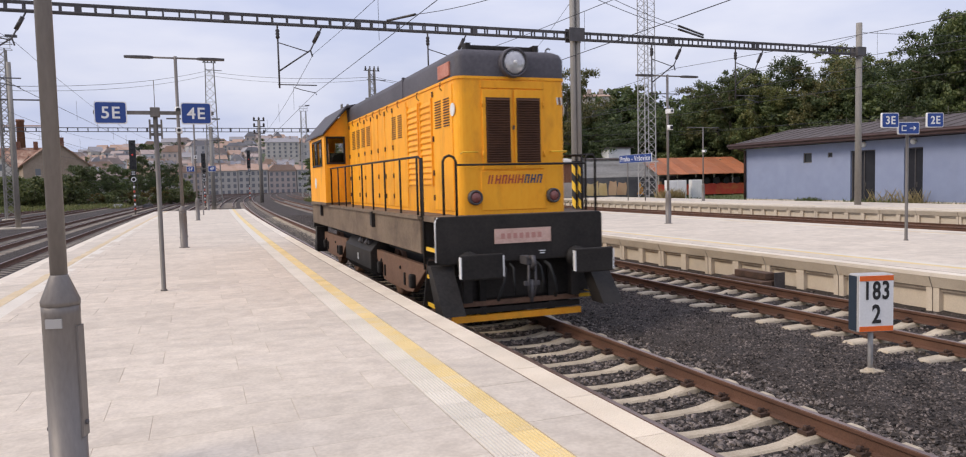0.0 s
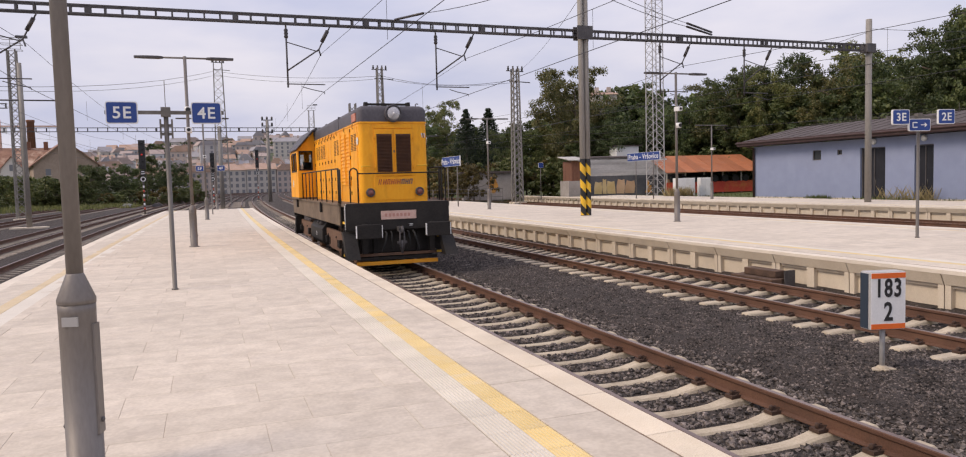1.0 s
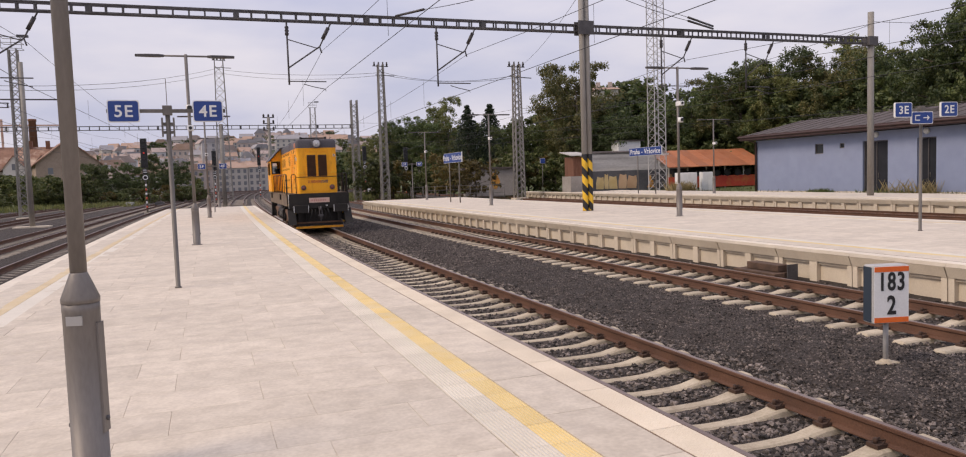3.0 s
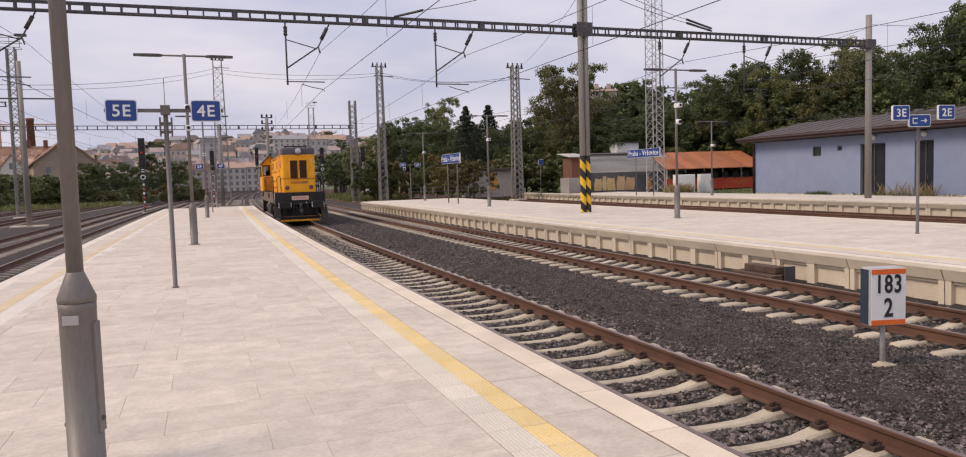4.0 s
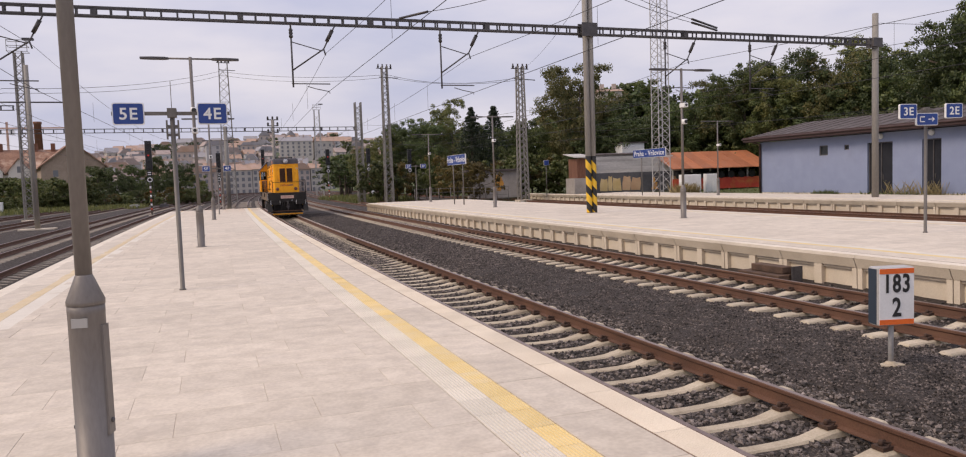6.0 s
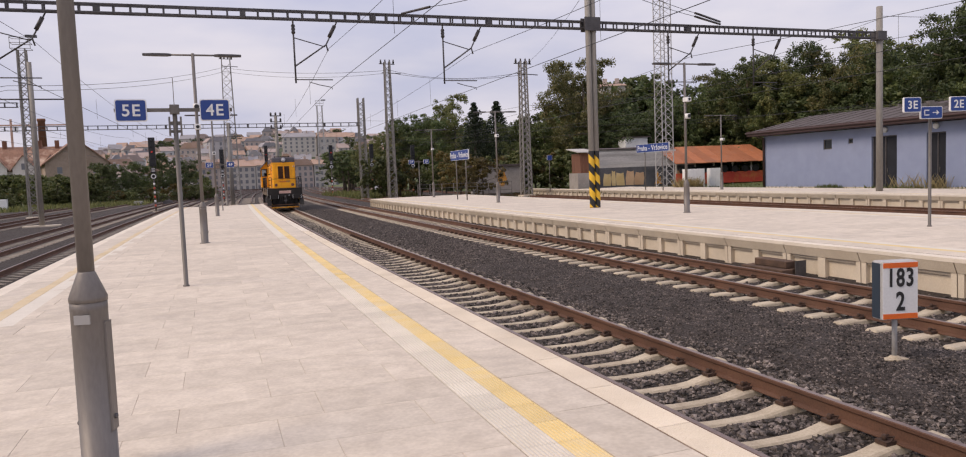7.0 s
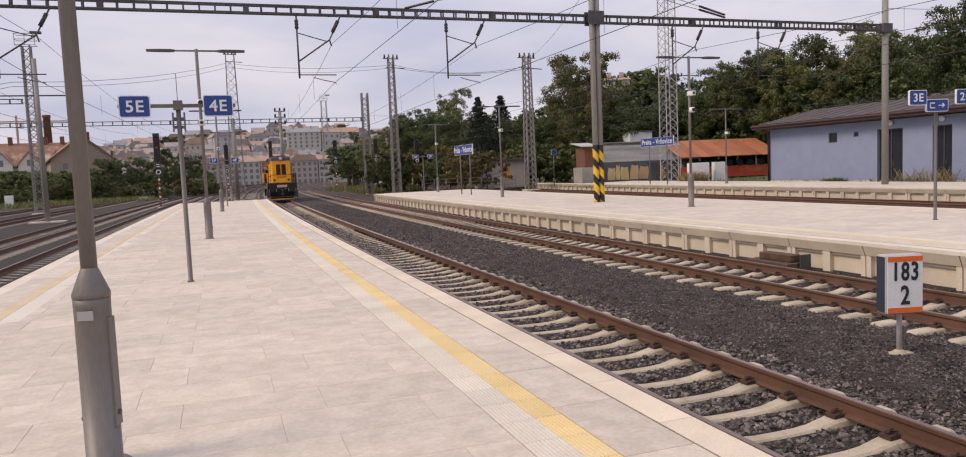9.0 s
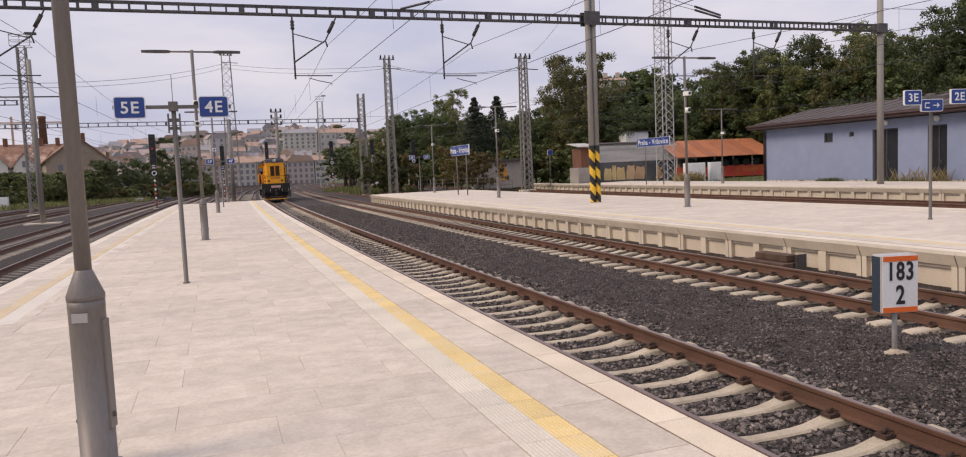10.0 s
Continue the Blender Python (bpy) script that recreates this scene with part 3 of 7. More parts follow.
piece_rows(platform_1, PAVE_FILL, PAVE_FILL, [-2.552], 1.2, -11.0, PLATFORM_END - 0.3, 60)
L_YEL = EDGE_L + 0.82
piece_rows(platform_1, FLAT_PALE, FLAT_PALE, [L_YEL + 0.232], 0.4, -11.6, PLATFORM_END - 0.2, -20)
piece_rows(platform_1, WORN_AMBER, WORN_AMBER, [L_YEL], 0.4, -11.6, PLATFORM_END - 0.2, -20)
piece_rows(platform_1, FLAT_SIDE, FLAT_SIDE, [L_YEL - 0.33], 1.0, -11.5, PLATFORM_END - 0.5, -20)
piece_rows(platform_1, EDGE_FAR, EDGE_FAR, [EDGE_L + 0.135], 1.0, -11.5, PLATFORM_END - 0.5, -20)


SEALANT = surface("joint_sealant", (0.17, 0.115, 0.08), (0.25, 0.18, 0.13), 3, 0.9, 0.2)
part("edge_joint", strip_body(EDGE_1 - 0.278, EDGE_1 - 0.262, -0.05, -0.003, -12, PLATFORM_END), SEALANT, platform_1)


def wall_panel():
    """A precast wall panel, two metres long, seen from the track: a band on top, ribs, and two pockets set back."""
    s = Shape()
    L, top, low, face, back = 0.989, -0.073, -0.80, 0.045, 0.155
    s.prism([(-0.046, top), (0.205, top), (0.3, -0.09), (0.3, -0.26), (face - 0.012, -0.26), (face - 0.02, -0.24)], "y", -L, L)
    s.box(back, 0.3, -L, L, low, -0.26)
    s.box(back - 0.06, back, -L, L, -0.32, -0.26)
    for a, b in ((-L, -L + 0.11), (-0.10, 0.10), (L - 0.11, L)):
        s.prism([(face, -0.26), (back, -0.26), (back, low), (face + 0.01, low)], "y", a, b)
    return s.mesh("wall_panel", CONCRETE)


PANEL = wall_panel()


def platform(x0, x1, y0, y1, label, panel_step, phase, near, left_face=True):
    p = thing("platform", label, "platform", kind="structure")
    part("platform_core", strip_body(x0 + 0.31, x1 - 0.02, -1.0, -0.016, y0, y1), JOINT, p)
    part("edge_joint", strip_body(x0 + 0.250, x0 + 0.262, -0.05, 0.002, y0, y1), SEALANT, p)
    piece_rows(p, EDGE_FAR, EDGE_FAR, [x0 + 0.115, x1 - 0.135], 1.0, y0 + 0.5, y1 - 0.4, -50)
    piece_rows(p, FLAT_SIDE, FLAT_SIDE, [x0 + 0.525, x1 - 0.545], 1.0, y0 + 0.5, y1 - 0.4, -50)
    piece_rows(p, FLAT_AMBER, FLAT_AMBER, [x0 + 0.90], 0.4, y0 + 0.2, y1 - 0.1, -50)
    piece_rows(p, WORN_AMBER, WORN_AMBER, [x1 - 0.92], 0.4, y0 + 0.2, y1 - 0.1, -50)
    piece_rows(p, FLAT_PALE, FLAT_PALE, [x0 + 1.13, x1 - 1.152], 0.4, y0 + 0.2, y1 - 0.1, -50)
    n = int((x1 - x0 - 2.4) / 1.02)
    piece_rows(p, PAVE_FAR, PAVE_FAR, [x0 + 1.775 + 1.02 * i for i in range(n + 1)], 0.6, y0 + 0.3, y1 - 0.2, -50)
    y = phase
    while y < y1 - 0.4:
        if y > y0 + 0.4:
            ob = new("wall_panel", PANEL)
            ob.matrix_basis = on_curve(x0 + 0.03, y)
            ob.parent = p
        y += panel_step
    return p


platform(EDGE_2, EDGE_2B, -6, 62.5, "island platform of pale concrete with panelled side wall", 2.0, -3.97, 62)
outer = platform(EDGE_3, 36.4, 4, 62.0, "outer platform of pale concrete with panelled side wall", 2.0, 5.5, 62)
# its narrow end runs on past the sheds
part("platform_core", strip_body(EDGE_3 + 0.28, EDGE_3 + 0.60, -1.0, -0.004, 62.01, 72.5), CONCRETE, outer)
piece_rows(outer, EDGE_FAR, EDGE_FAR, [EDGE_3 + 0.115], 1.0, 62.5, 72.4, -50)
for y in (63.5, 65.5, 67.5, 69.5, 71.5):
    part("wall_panel", PANEL, CONCRETE, outer, at=on_curve(EDGE_3 + 0.03, y))

# ---------------------------------------------------------------- locomotive
def loco_travel(t):
    """Distance of the locomotive's front guard ahead of the camera, in metres."""
    return 10.45 + 8.57 * t - 0.127 * t ** 2 - 0.0056 * t ** 3


def louvre(x0, x1, z0, z1, n, y, out=-1):
    """Slats across an opening in a face that looks along y."""
    s = Shape()
    step = (z1 - z0) / n
    for i in range(n):
        z = z0 + i * step
        s.prism([(y, z + step * 0.15), (y + out * 0.022, z + step * 0.05), (y + out * 0.026, z + step * 0.2), (y, z + step * 0.85)], "x", x0, x1)
    return s


def side_louvre(y0, y1, z0, z1, n, x, out=-1):
    s = Shape()
    step = (z1 - z0) / n
    for i in range(n):
        z = z0 + i * step
        s.prism([(x, z + step * 0.15), (x + out * 0.022, z + step * 0.05), (x + out * 0.026, z + step * 0.2), (x, z + step * 0.85)], "y", y0, y1)
    return s


def rounded(hw, hd0, hd1, r, n=5):
    """Outline in plan with rounded corners at the front end."""
    pts = []
    for k in range(n + 1):
        a = math.pi / 2 * k / n
        pts.append((-hw + r - r * math.cos(a), hd0 + r - r * math.sin(a)))
    for k in range(n + 1):
        a = math.pi / 2 * (1 - k / n)
        pts.append((hw - r + r * math.cos(a), hd0 + r - r * math.sin(a)))
    return pts + [(hw, hd1), (-hw, hd1)]


def locomotive():
    loco = thing("diesel_locomotive", "weathered yellow diesel locomotive with dark grey roof and black end beam", "locomotive")
    hw, deck = 0.90, 1.74
    # long hood
    hood = part("hood", Shape().prism(rounded(hw, 0.05, 8.5, 0.13), "z", deck, 3.80), YELLOW, loco, "rust-streaked yellow engine hood")
    part("hood_lip", Shape().prism(rounded(hw + 0.018, 0.035, 8.5, 0.14), "z", 3.775, 3.815), YELLOW, hood)
    roof = Shape()
    for z, inset in ((3.815, 0.0), (4.10, 0.0), (4.18, 0.035), (4.225, 0.11)):
        roof.v += [(x * (1 - inset / hw), y + (inset if y < 1 else 0), z) for x, y in rounded(hw + 0.004, 0.04, 8.5, 0.13)]
    n = 14
    for r in range(3):
        for k in range(n):
            roof.face((r * n + k, r * n + (k + 1) % n, r * n + n + (k + 1) % n, r * n + n + k), True)
    roof.face(tuple(3 * n + k for k in range(n)))
    roof_ob = part("hood_roof", roof, ROOF_GREY, loco, "dark grey hood roof")
    part("roof_seam", Shape().box(-hw - 0.012, hw + 0.012, 3.08, 3.12, 3.82, 4.20), ROOF_GREY, roof_ob)
    part("roof_rail", Shape().box(-0.66, 0.47, 0.20, 0.27, 4.245, 4.30).box(-0.70, -0.62, 0.16, 0.34, 4.19, 4.325).box(0.42, 0.50, 0.16, 0.34, 4.19, 4.325).box(-0.2, -0.12, 0.18, 0.30, 4.2, 4.28), LOCO_BLACK, roof_ob)
    part("lifting_hook", Shape().tube([(0.66, 0.22, 4.20), (0.66, 0.22, 4.27), (0.69, 0.22, 4.30), (0.73, 0.22, 4.285)], 0.014, 6), DARK_STEEL, roof_ob)
    part("exhaust_stack", Shape().turned([(0.16, 4.2), (0.16, 4.42), (0.13, 4.43)], 16, (0.0, 5.3, 0)), BLACK, loco, "short black exhaust stack")
    part("horn", Shape().turned([(0.05, 4.15), (0.05, 4.36), (0.03, 4.37)], 10, (-0.55, 7.8, 0)), BLACK, loco)
    part("roof_box", Shape().box(-0.3, 0.3, 6.6, 7.4, 4.2, 4.32), ROOF_GREY, loco, bevel=0.02)
    # radiator doors on the end
    for sx in (-1, 1):
        d = part("radiator_door", Shape().box(min(sx * 0.02, sx * 0.50), max(sx * 0.02, sx * 0.50), 0.028, 0.055, 2.42, 3.62), YELLOW, loco, bevel=0.006)
        a, b = sorted((sx * 0.065, sx * 0.435))
        part("grille_frame", Shape().box(a - 0.012, b + 0.012, 0.018, 0.04, 2.52, 3.50), GRILLE, d)
        part("grille", louvre(a, b, 2.535, 3.485, 26, 0.016), GRILLE, d, "rust-brown louvred grille")
        for z in (2.6, 3.35):
            part("door_hinge", Shape().tube([(sx * 0.505, 0.02, z), (sx * 0.505, 0.02, z + 0.1)], 0.012, 6), YELLOW, d)
    part("header_panel", Shape().box(-0.52, 0.52, 0.03, 0.056, 3.64, 3.755), YELLOW, loco, bevel=0.006)
    part("front_panel", Shape().box(-0.54, 0.54, 0.036, 0.056, 1.80, 2.39), YELLOW, loco, bevel=0.005)
    part("door_latch", Shape().box(-0.012, 0.012, 0.006, 0.03, 3.02, 3.08), DARK_STEEL, loco)
    for sx in (-1, 1):
        lamp = part("tail_lamp", Shape().turned([(0.115, 0.05), (0.115, -0.005), (0.102, -0.03), (0.088, -0.03), (0.082, -0.012)], 24, (sx * 0.65, 0, 2.0), "y"), DARK_STEEL, loco, "round tail lamp in a dark ring")
        part("lens", Shape().turned([(0.086, -0.008), (0.07, -0.026), (0.04, -0.036), (0.01, -0.04)], 20, (sx * 0.65, 0, 2.0), "y"), RED_LENS, lamp, "faded red lamp lens")
        part("hand_rail", Shape().tube([(sx * 0.86, 0.03, 2.66), (sx * 0.86, -0.05, 2.68), (sx * 0.62, -0.05, 2.68), (sx * 0.62, 0.04, 2.68)], 0.012, 6), HAZARD, loco)
    head = part("headlight", Shape().turned([(0.225, 0.10), (0.225, -0.06), (0.215, -0.085), (0.196, -0.085), (0.188, -0.05)], 28, (0.0, 0, 4.02), "y"), ROOF_GREY, loco, "large round headlight on the roof edge")
    part("lens", Shape().turned([(0.19, -0.055), (0.15, -0.08), (0.08, -0.096), (0.01, -0.10)], 24, (0.0, 0, 4.02), "y"), LENS, head, "clear ribbed headlight glass")
    part("bulb", Shape().turned([(0.03, -0.095), (0.03, -0.11), (0.01, -0.115)], 10, (0.0, 0, 4.02), "y"), WHITE, head)
    # coloured name on the front as plain strokes
    x = -0.44
    for i, w in enumerate((0.022, 0.022, 0.085, 0.075, 0.085, 0.022, 0.09, 0.075, 0.08, 0.08)):
        dark = i >= 7
        s = Shape()
        z0, z1 = 2.20, 2.335
        lean = 0.028
        if i < 2 or w < 0.03:
            s.prism([(x, z0), (x + w, z0), (x + w + lean, z1), (x + lean, z1)], "y", 0.030, 0.037)
        else:  # a plain slanting frame of two strokes and a cap
            for u in (0.0, w - 0.024):
                s.prism([(x + u, z0), (x + u + 0.024, z0), (x + u + 0.024 + lean, z1), (x + u + lean, z1)], "y", 0.030, 0.037)
            zz = z1 - 0.024 if i % 2 else z0 + 0.05
            k = (zz - z0) / (z1 - z0) * lean
            s.prism([(x + 0.02 + k, zz), (x + w - 0.02 + k, zz), (x + w - 0.015 + k, zz + 0.024), (x + 0.025 + k, zz + 0.024)], "y", 0.030, 0.037)
        part("name_stroke", s, DARK_TEXT if dark else RED_TEXT, loco)
        x += w + (0.026 if i != 1 else 0.045)
    for k, c in enumerate((WHITE, DARK_TEXT, WHITE)):
        part("emblem_stroke", Shape().prism([(0.74 + k * 0.035, 3.52), (0.765 + k * 0.035, 3.52), (0.775 + k * 0.035, 3.42 - 0.03 * (k == 1)), (0.76 + k * 0.035, 3.40)], "y", 0.043, 0.052), c, loco)
    # hood sides
    for sx in (-1, 1):
        X = sx * hw
        for y0, y1 in ((0.36, 0.64), (0.78, 1.08), (3.20, 3.48), (3.66, 3.95), (5.98, 6.32), (6.54, 6.88), (7.10, 7.44), (7.66, 8.0)):
            part("side_vent", side_louvre(y0, y1, 3.10, 3.55, 11, X + sx * 0.002, sx), GRILLE, loco)
        for y0, y1 in ((1.28, 1.98), (2.08, 2.82)):
            fr = Shape()
            fr.box(min(X, X + sx * 0.03), max(X, X + sx * 0.03), y0, y0 + 0.04, 2.18, 3.62).box(min(X, X + sx * 0.03), max(X, X + sx * 0.03), y1 - 0.04, y1, 2.18, 3.62)
            p = part("shutter", fr, YELLOW, loco)
            part("shutter_slats", side_louvre(y0 + 0.04, y1 - 0.04, 2.2, 3.6, 14, X, sx * 0.9), YELLOW, p)
        yy = 0.22
        for i, w in enumerate((1.0, 1.65, 1.05, 0.65, 0.65, 0.65, 0.7, 0.7, 1.1)):
            dr = Shape()
            a, b = sorted((X, X + sx * 0.014))
            dr.box(a, b, yy + 0.02, yy + w - 0.02, 1.80, 3.72)
            if i not in (1,):
                d = part("hood_door", dr, YELLOW, loco, bevel=0.004)
                for z in (1.95, 2.35, 2.9, 3.62):
                    part("hinge", Shape().box(min(X, X + sx * 0.035), max(X, X + sx * 0.035), yy + w - 0.05, yy + w - 0.01, z, z + 0.09), GRILLE, d)
            hk = Shape().tube([(X, yy + w * 0.5, 3.80), (X + sx * 0.04, yy + w * 0.5, 3.78), (X + sx * 0.04, yy + w * 0.5, 3.70), (X, yy + w * 0.5, 3.66)], 0.009, 5)
            part("door_hook", hk, GRILLE, loco)
            yy += w
        part("white_disc", Shape().turned([(0.10, X + sx * 0.004), (0.10, X + sx * 0.018)], 18, (0, 0.22, 3.33), "x"), WHITE, loco)
        part("number_plate", Shape().box(min(X, X + sx * 0.03), max(X, X + sx * 0.03), 0.30, 0.86, 3.85, 4.06), ROOF_PLATE, roof_ob, "faded red plate on the roof side", bevel=0.006)
        # walkway sill
        a, b = sorted((sx * 1.40, sx * 1.34))
        sill = part("side_sill", Shape().box(a, b, 0.45, 11.9, 1.16, 1.72), SILL, loco, "dirt-brown side sill", bevel=0.012)
        a, b = sorted((sx * 1.44, sx * 1.34))
        part("sill_edge", Shape().box(a, b, 0.45, 11.9, 1.69, 1.745), SILL, sill)
        for y in (3.55, 9.9):
            part("sill_bracket", Shape().prism([(y, 1.42), (y + 0.16, 1.46), (y + 0.16, 1.70), (y, 1.72)], "x", sx * 1.40, sx * 1.47), LOCO_BLACK, sill)
        rails = part("side_railing", Shape().tube([(sx * 1.38, 0.42, 1.72), (sx * 1.38, 0.42, 2.60), (sx * 1.38, 0.55, 2.64), (sx * 1.38, 8.55, 2.66), (sx * 1.38, 8.55, 1.72)], 0.019, 8), LOCO_BLACK, loco, "dark tubular hand railing")
        for y in (0.62, 1.65, 2.75, 3.75, 4.75, 5.8, 6.6, 7.55):
            part("post", Shape().tube([(sx * 1.38, y, 1.72), (sx * 1.38, y, 2.65)], 0.017, 6), LOCO_BLACK, rails)
        part("step_post", Shape().tube([(sx * 1.36, 0.40, 2.62), (sx * 1.36, 0.40, 0.92)], 0.017, 6), LOCO_BLACK, loco)
        for z, y0, y1 in ((1.26, -0.10, 0.34), (0.84, -0.06, 0.34), (0.42, -0.02, 0.34)):
            a, b = sorted((sx * 1.33, sx * 0.98))
            st = part("step", Shape().box(a, b, y0, y1, z - 0.03, z), LOCO_BLACK, loco)
            a, b = sorted((sx * 1.345, sx * 1.325))
            part("step_edge", Shape().box(a, b, y0, y1, z - 0.045, z + 0.012), HAZARD, st, "yellow step edge")
            part("step_nose", Shape().box(min(sx * 1.33, sx * 1.05), max(sx * 1.33, sx * 1.05), y0 - 0.012, y0, z - 0.045, z + 0.012), HAZARD, st)
        # step shield and angled plough plate
        part("step_plate", Shape().prism([(sx * 1.33, 1.05), (sx * 0.98, 1.05), (sx * 0.98, 0.55), (sx * 1.30, 0.32), (sx * 1.42, 0.32)], "y", 0.33, 0.36), LOCO_BLACK, loco)
        part("guard_plate", Shape().prism([(-0.15, 1.02), (0.05, 1.02), (-0.35, 0.36), (-0.72, 0.36)], "x", sx * 1.10, sx * 1.43), LOCO_BLACK, loco)
    # deck
    part("deck", Shape().box(-1.36, 1.36, -0.16, 12.0, 1.66, 1.738), SILL, loco, "dirty walkway plate")
    part("frame", Shape().box(-0.9, 0.9, 0.0, 11.9, 0.95, 1.66), LOCO_BLACK, loco)
    # end beam
    beam = part("end_beam", Shape().prism([(-1.32, 1.74), (1.32, 1.74), (1.36, 1.70), (1.36, 1.10), (1.30, 1.04), (-1.30, 1.04), (-1.36, 1.10), (-1.36, 1.70)], "y", -0.24, -0.16), LOCO_BLACK, loco, "black end beam", bevel=0.012)
    part("beam_trim", Shape().tube([(-1.37, -0.22, 1.08), (-1.37, -0.22, 1.66), (-1.33, -0.22, 1.73)], 0.012, 6), WHITE, beam)
    part("beam_plate", Shape().box(-0.46, 0.46, -0.256, -0.24, 1.31, 1.53), PLATE, beam, "pinkish worn plate with unreadable marks")
    for i in range(7):
        part("plate_mark", Shape().box(-0.36 + i * 0.1, -0.30 + i * 0.1, -0.259, -0.256, 1.38, 1.46), surface_mark, beam)
    part("mark", Shape().box(0.27, 0.37, -0.244, -0.238, 1.165, 1.18).box(0.28, 0.36, -0.244, -0.238, 1.13, 1.145), WHITE, beam)
    for sx in (-1, 1):
        c = sx * 0.885
        bf = part("buffer", Shape().turned([(0.17, -0.24), (0.17, -0.30), (0.12, -0.31), (0.12, -0.55), (0.095, -0.56), (0.095, -0.80)], 20, (c, 0, 1.05), "y"), LOCO_BLACK, loco, "buffer with a broad rectangular head")
        head_pts = []
        for px, pz in ((-0.325, -0.18), (0.325, -0.18), (0.325, 0.18), (-0.325, 0.18)):
            head_pts.append((c + px, 1.05 + pz))
        part("buffer_head", Shape().prism(head_pts, "y", -0.84, -0.79), LOCO_BLACK, bf, bevel=0.02)
        for e in (-1, 1):
            part("head_edge", Shape().box(c + e * 0.318 - 0.009, c + e * 0.318 + 0.009, -0.844, -0.785, 0.90, 1.20), WHITE, bf, "white edge line")
        part("hanger", Shape().box(c - 0.07, c + 0.07, -0.22, -0.10, 0.45, 1.04), LOCO_BLACK, loco)
        # air hoses
        part("air_hose", Shape().tube([(sx * 0.36, -0.24, 1.0), (sx * 0.36, -0.40, 0.96), (sx * 0.40, -0.46, 0.78), (sx * 0.46, -0.42, 0.58), (sx * 0.47, -0.36, 0.48)], 0.024, 8), RUBBER, loco)
        part("air_hose", Shape().tube([(sx * 0.22, -0.24, 1.0), (sx * 0.22, -0.38, 0.95), (sx * 0.24, -0.44, 0.75), (sx * 0.20, -0.40, 0.55)], 0.018, 8), RUBBER, loco)
    hook = part("coupling_hook", Shape().box(-0.06, 0.06, -0.50, -0.24, 1.0, 1.12).tube([(0, -0.48, 1.10), (0, -0.60, 1.12), (0, -0.64, 1.02), (0, -0.56, 0.96)], 0.035, 8), DARK_STEEL, loco, "steel coupling hook")
    for sx in (-1, 1):
        part("coupling_link", Shape().tube([(sx * 0.05, -0.55, 1.0), (sx * 0.06, -0.55, 0.72), (sx * 0.03, -0.52, 0.52)], 0.02, 6), DARK_STEEL, hook)
    part("coupling_screw", Shape().tube([(0, -0.54, 0.78), (0, -0.52, 0.45)], 0.03, 8).box(-0.12, 0.12, -0.56, -0.50, 0.70, 0.76), DARK_STEEL, hook)
    # sweeping guard with an orange lip
    part("guard_bar", Shape().box(-1.06, 1.06, -0.02, 0.06, 0.36, 0.43), BOGIE, loco)
    part("guard_bar", Shape().box(-1.06, 1.06, -0.02, 0.06, 0.25, 0.33), LOCO_BLACK, loco)
    part("guard_lip", Shape().box(-1.07, 1.07, -0.05, 0.05, 0.13, 0.225), ORANGE_BAR, loco, "orange guard bar over the rails")
    for sx in (-0.57, 0.57):
        part("guard_hanger", Shape().box(sx - 0.05, sx + 0.05, -0.01, 0.05, 0.2, 1.0), LOCO_BLACK, loco)
    # black plate added as shade behind the couplings, and the walkway end plates
    part("inner_guard", Shape().prism([(0.10, 1.0), (0.10, 0.46), (0.22, 0.24), (0.30, 0.24), (0.30, 1.0)], "x", -0.98, 0.98), LOCO_BLACK, loco, "black plate added for the shade behind the couplings")
    for sx in (-1, 1):
        a, b = sorted((sx * 1.36, sx * 0.92))
        part("walkway_end", Shape().box(a, b, 0.41, 0.446, 1.10, 1.70), LOCO_BLACK, loco)
    # front railing: hoops at the corners and a low rail between
    part("front_railing", Shape().tube([(-1.0, -0.12, 1.74), (-1.0, -0.12, 2.49), (1.14, -0.12, 2.49)], 0.018, 8), LOCO_BLACK, loco, "dark tubular railing")
    part("front_railing", Shape().tube([(-1.0, -0.13, 1.76), (-1.0, -0.13, 2.54), (-1.03, -0.13, 2.60), (-1.10, -0.13, 2.63), (-1.17, -0.13, 2.60), (-1.20, -0.13, 2.54), (-1.20, -0.13, 1.76)], 0.02, 8), LOCO_BLACK, loco)
    part("front_railing", Shape().tube([(1.14, -0.13, 1.76), (1.14, -0.13, 2.56), (1.18, -0.13, 2.62), (1.27, -0.13, 2.62), (1.31, -0.13, 2.56), (1.31, -0.13, 1.3)], 0.02, 8), LOCO_BLACK, loco)
    part("front_railing", Shape().tube([(1.0, 0.3, 2.62), (1.25, -0.05, 2.63)], 0.014, 6), LOCO_BLACK, loco)
    # cab
    cw = 1.52
    cab_outline = [(-cw, 1.74), (cw, 1.74), (cw, 3.50), (0.92, 4.16), (-0.92, 4.16), (-cw, 3.50)]
    cab = part("cab", Shape().box(-cw, cw, 8.6, 11.2, 1.74, 1.80), SILL, loco, "yellow driver's cab floor and walls")
    front_holes = [(-1.43, -1.0, 2.80, 3.44), (1.0, 1.43, 2.80, 3.44)]
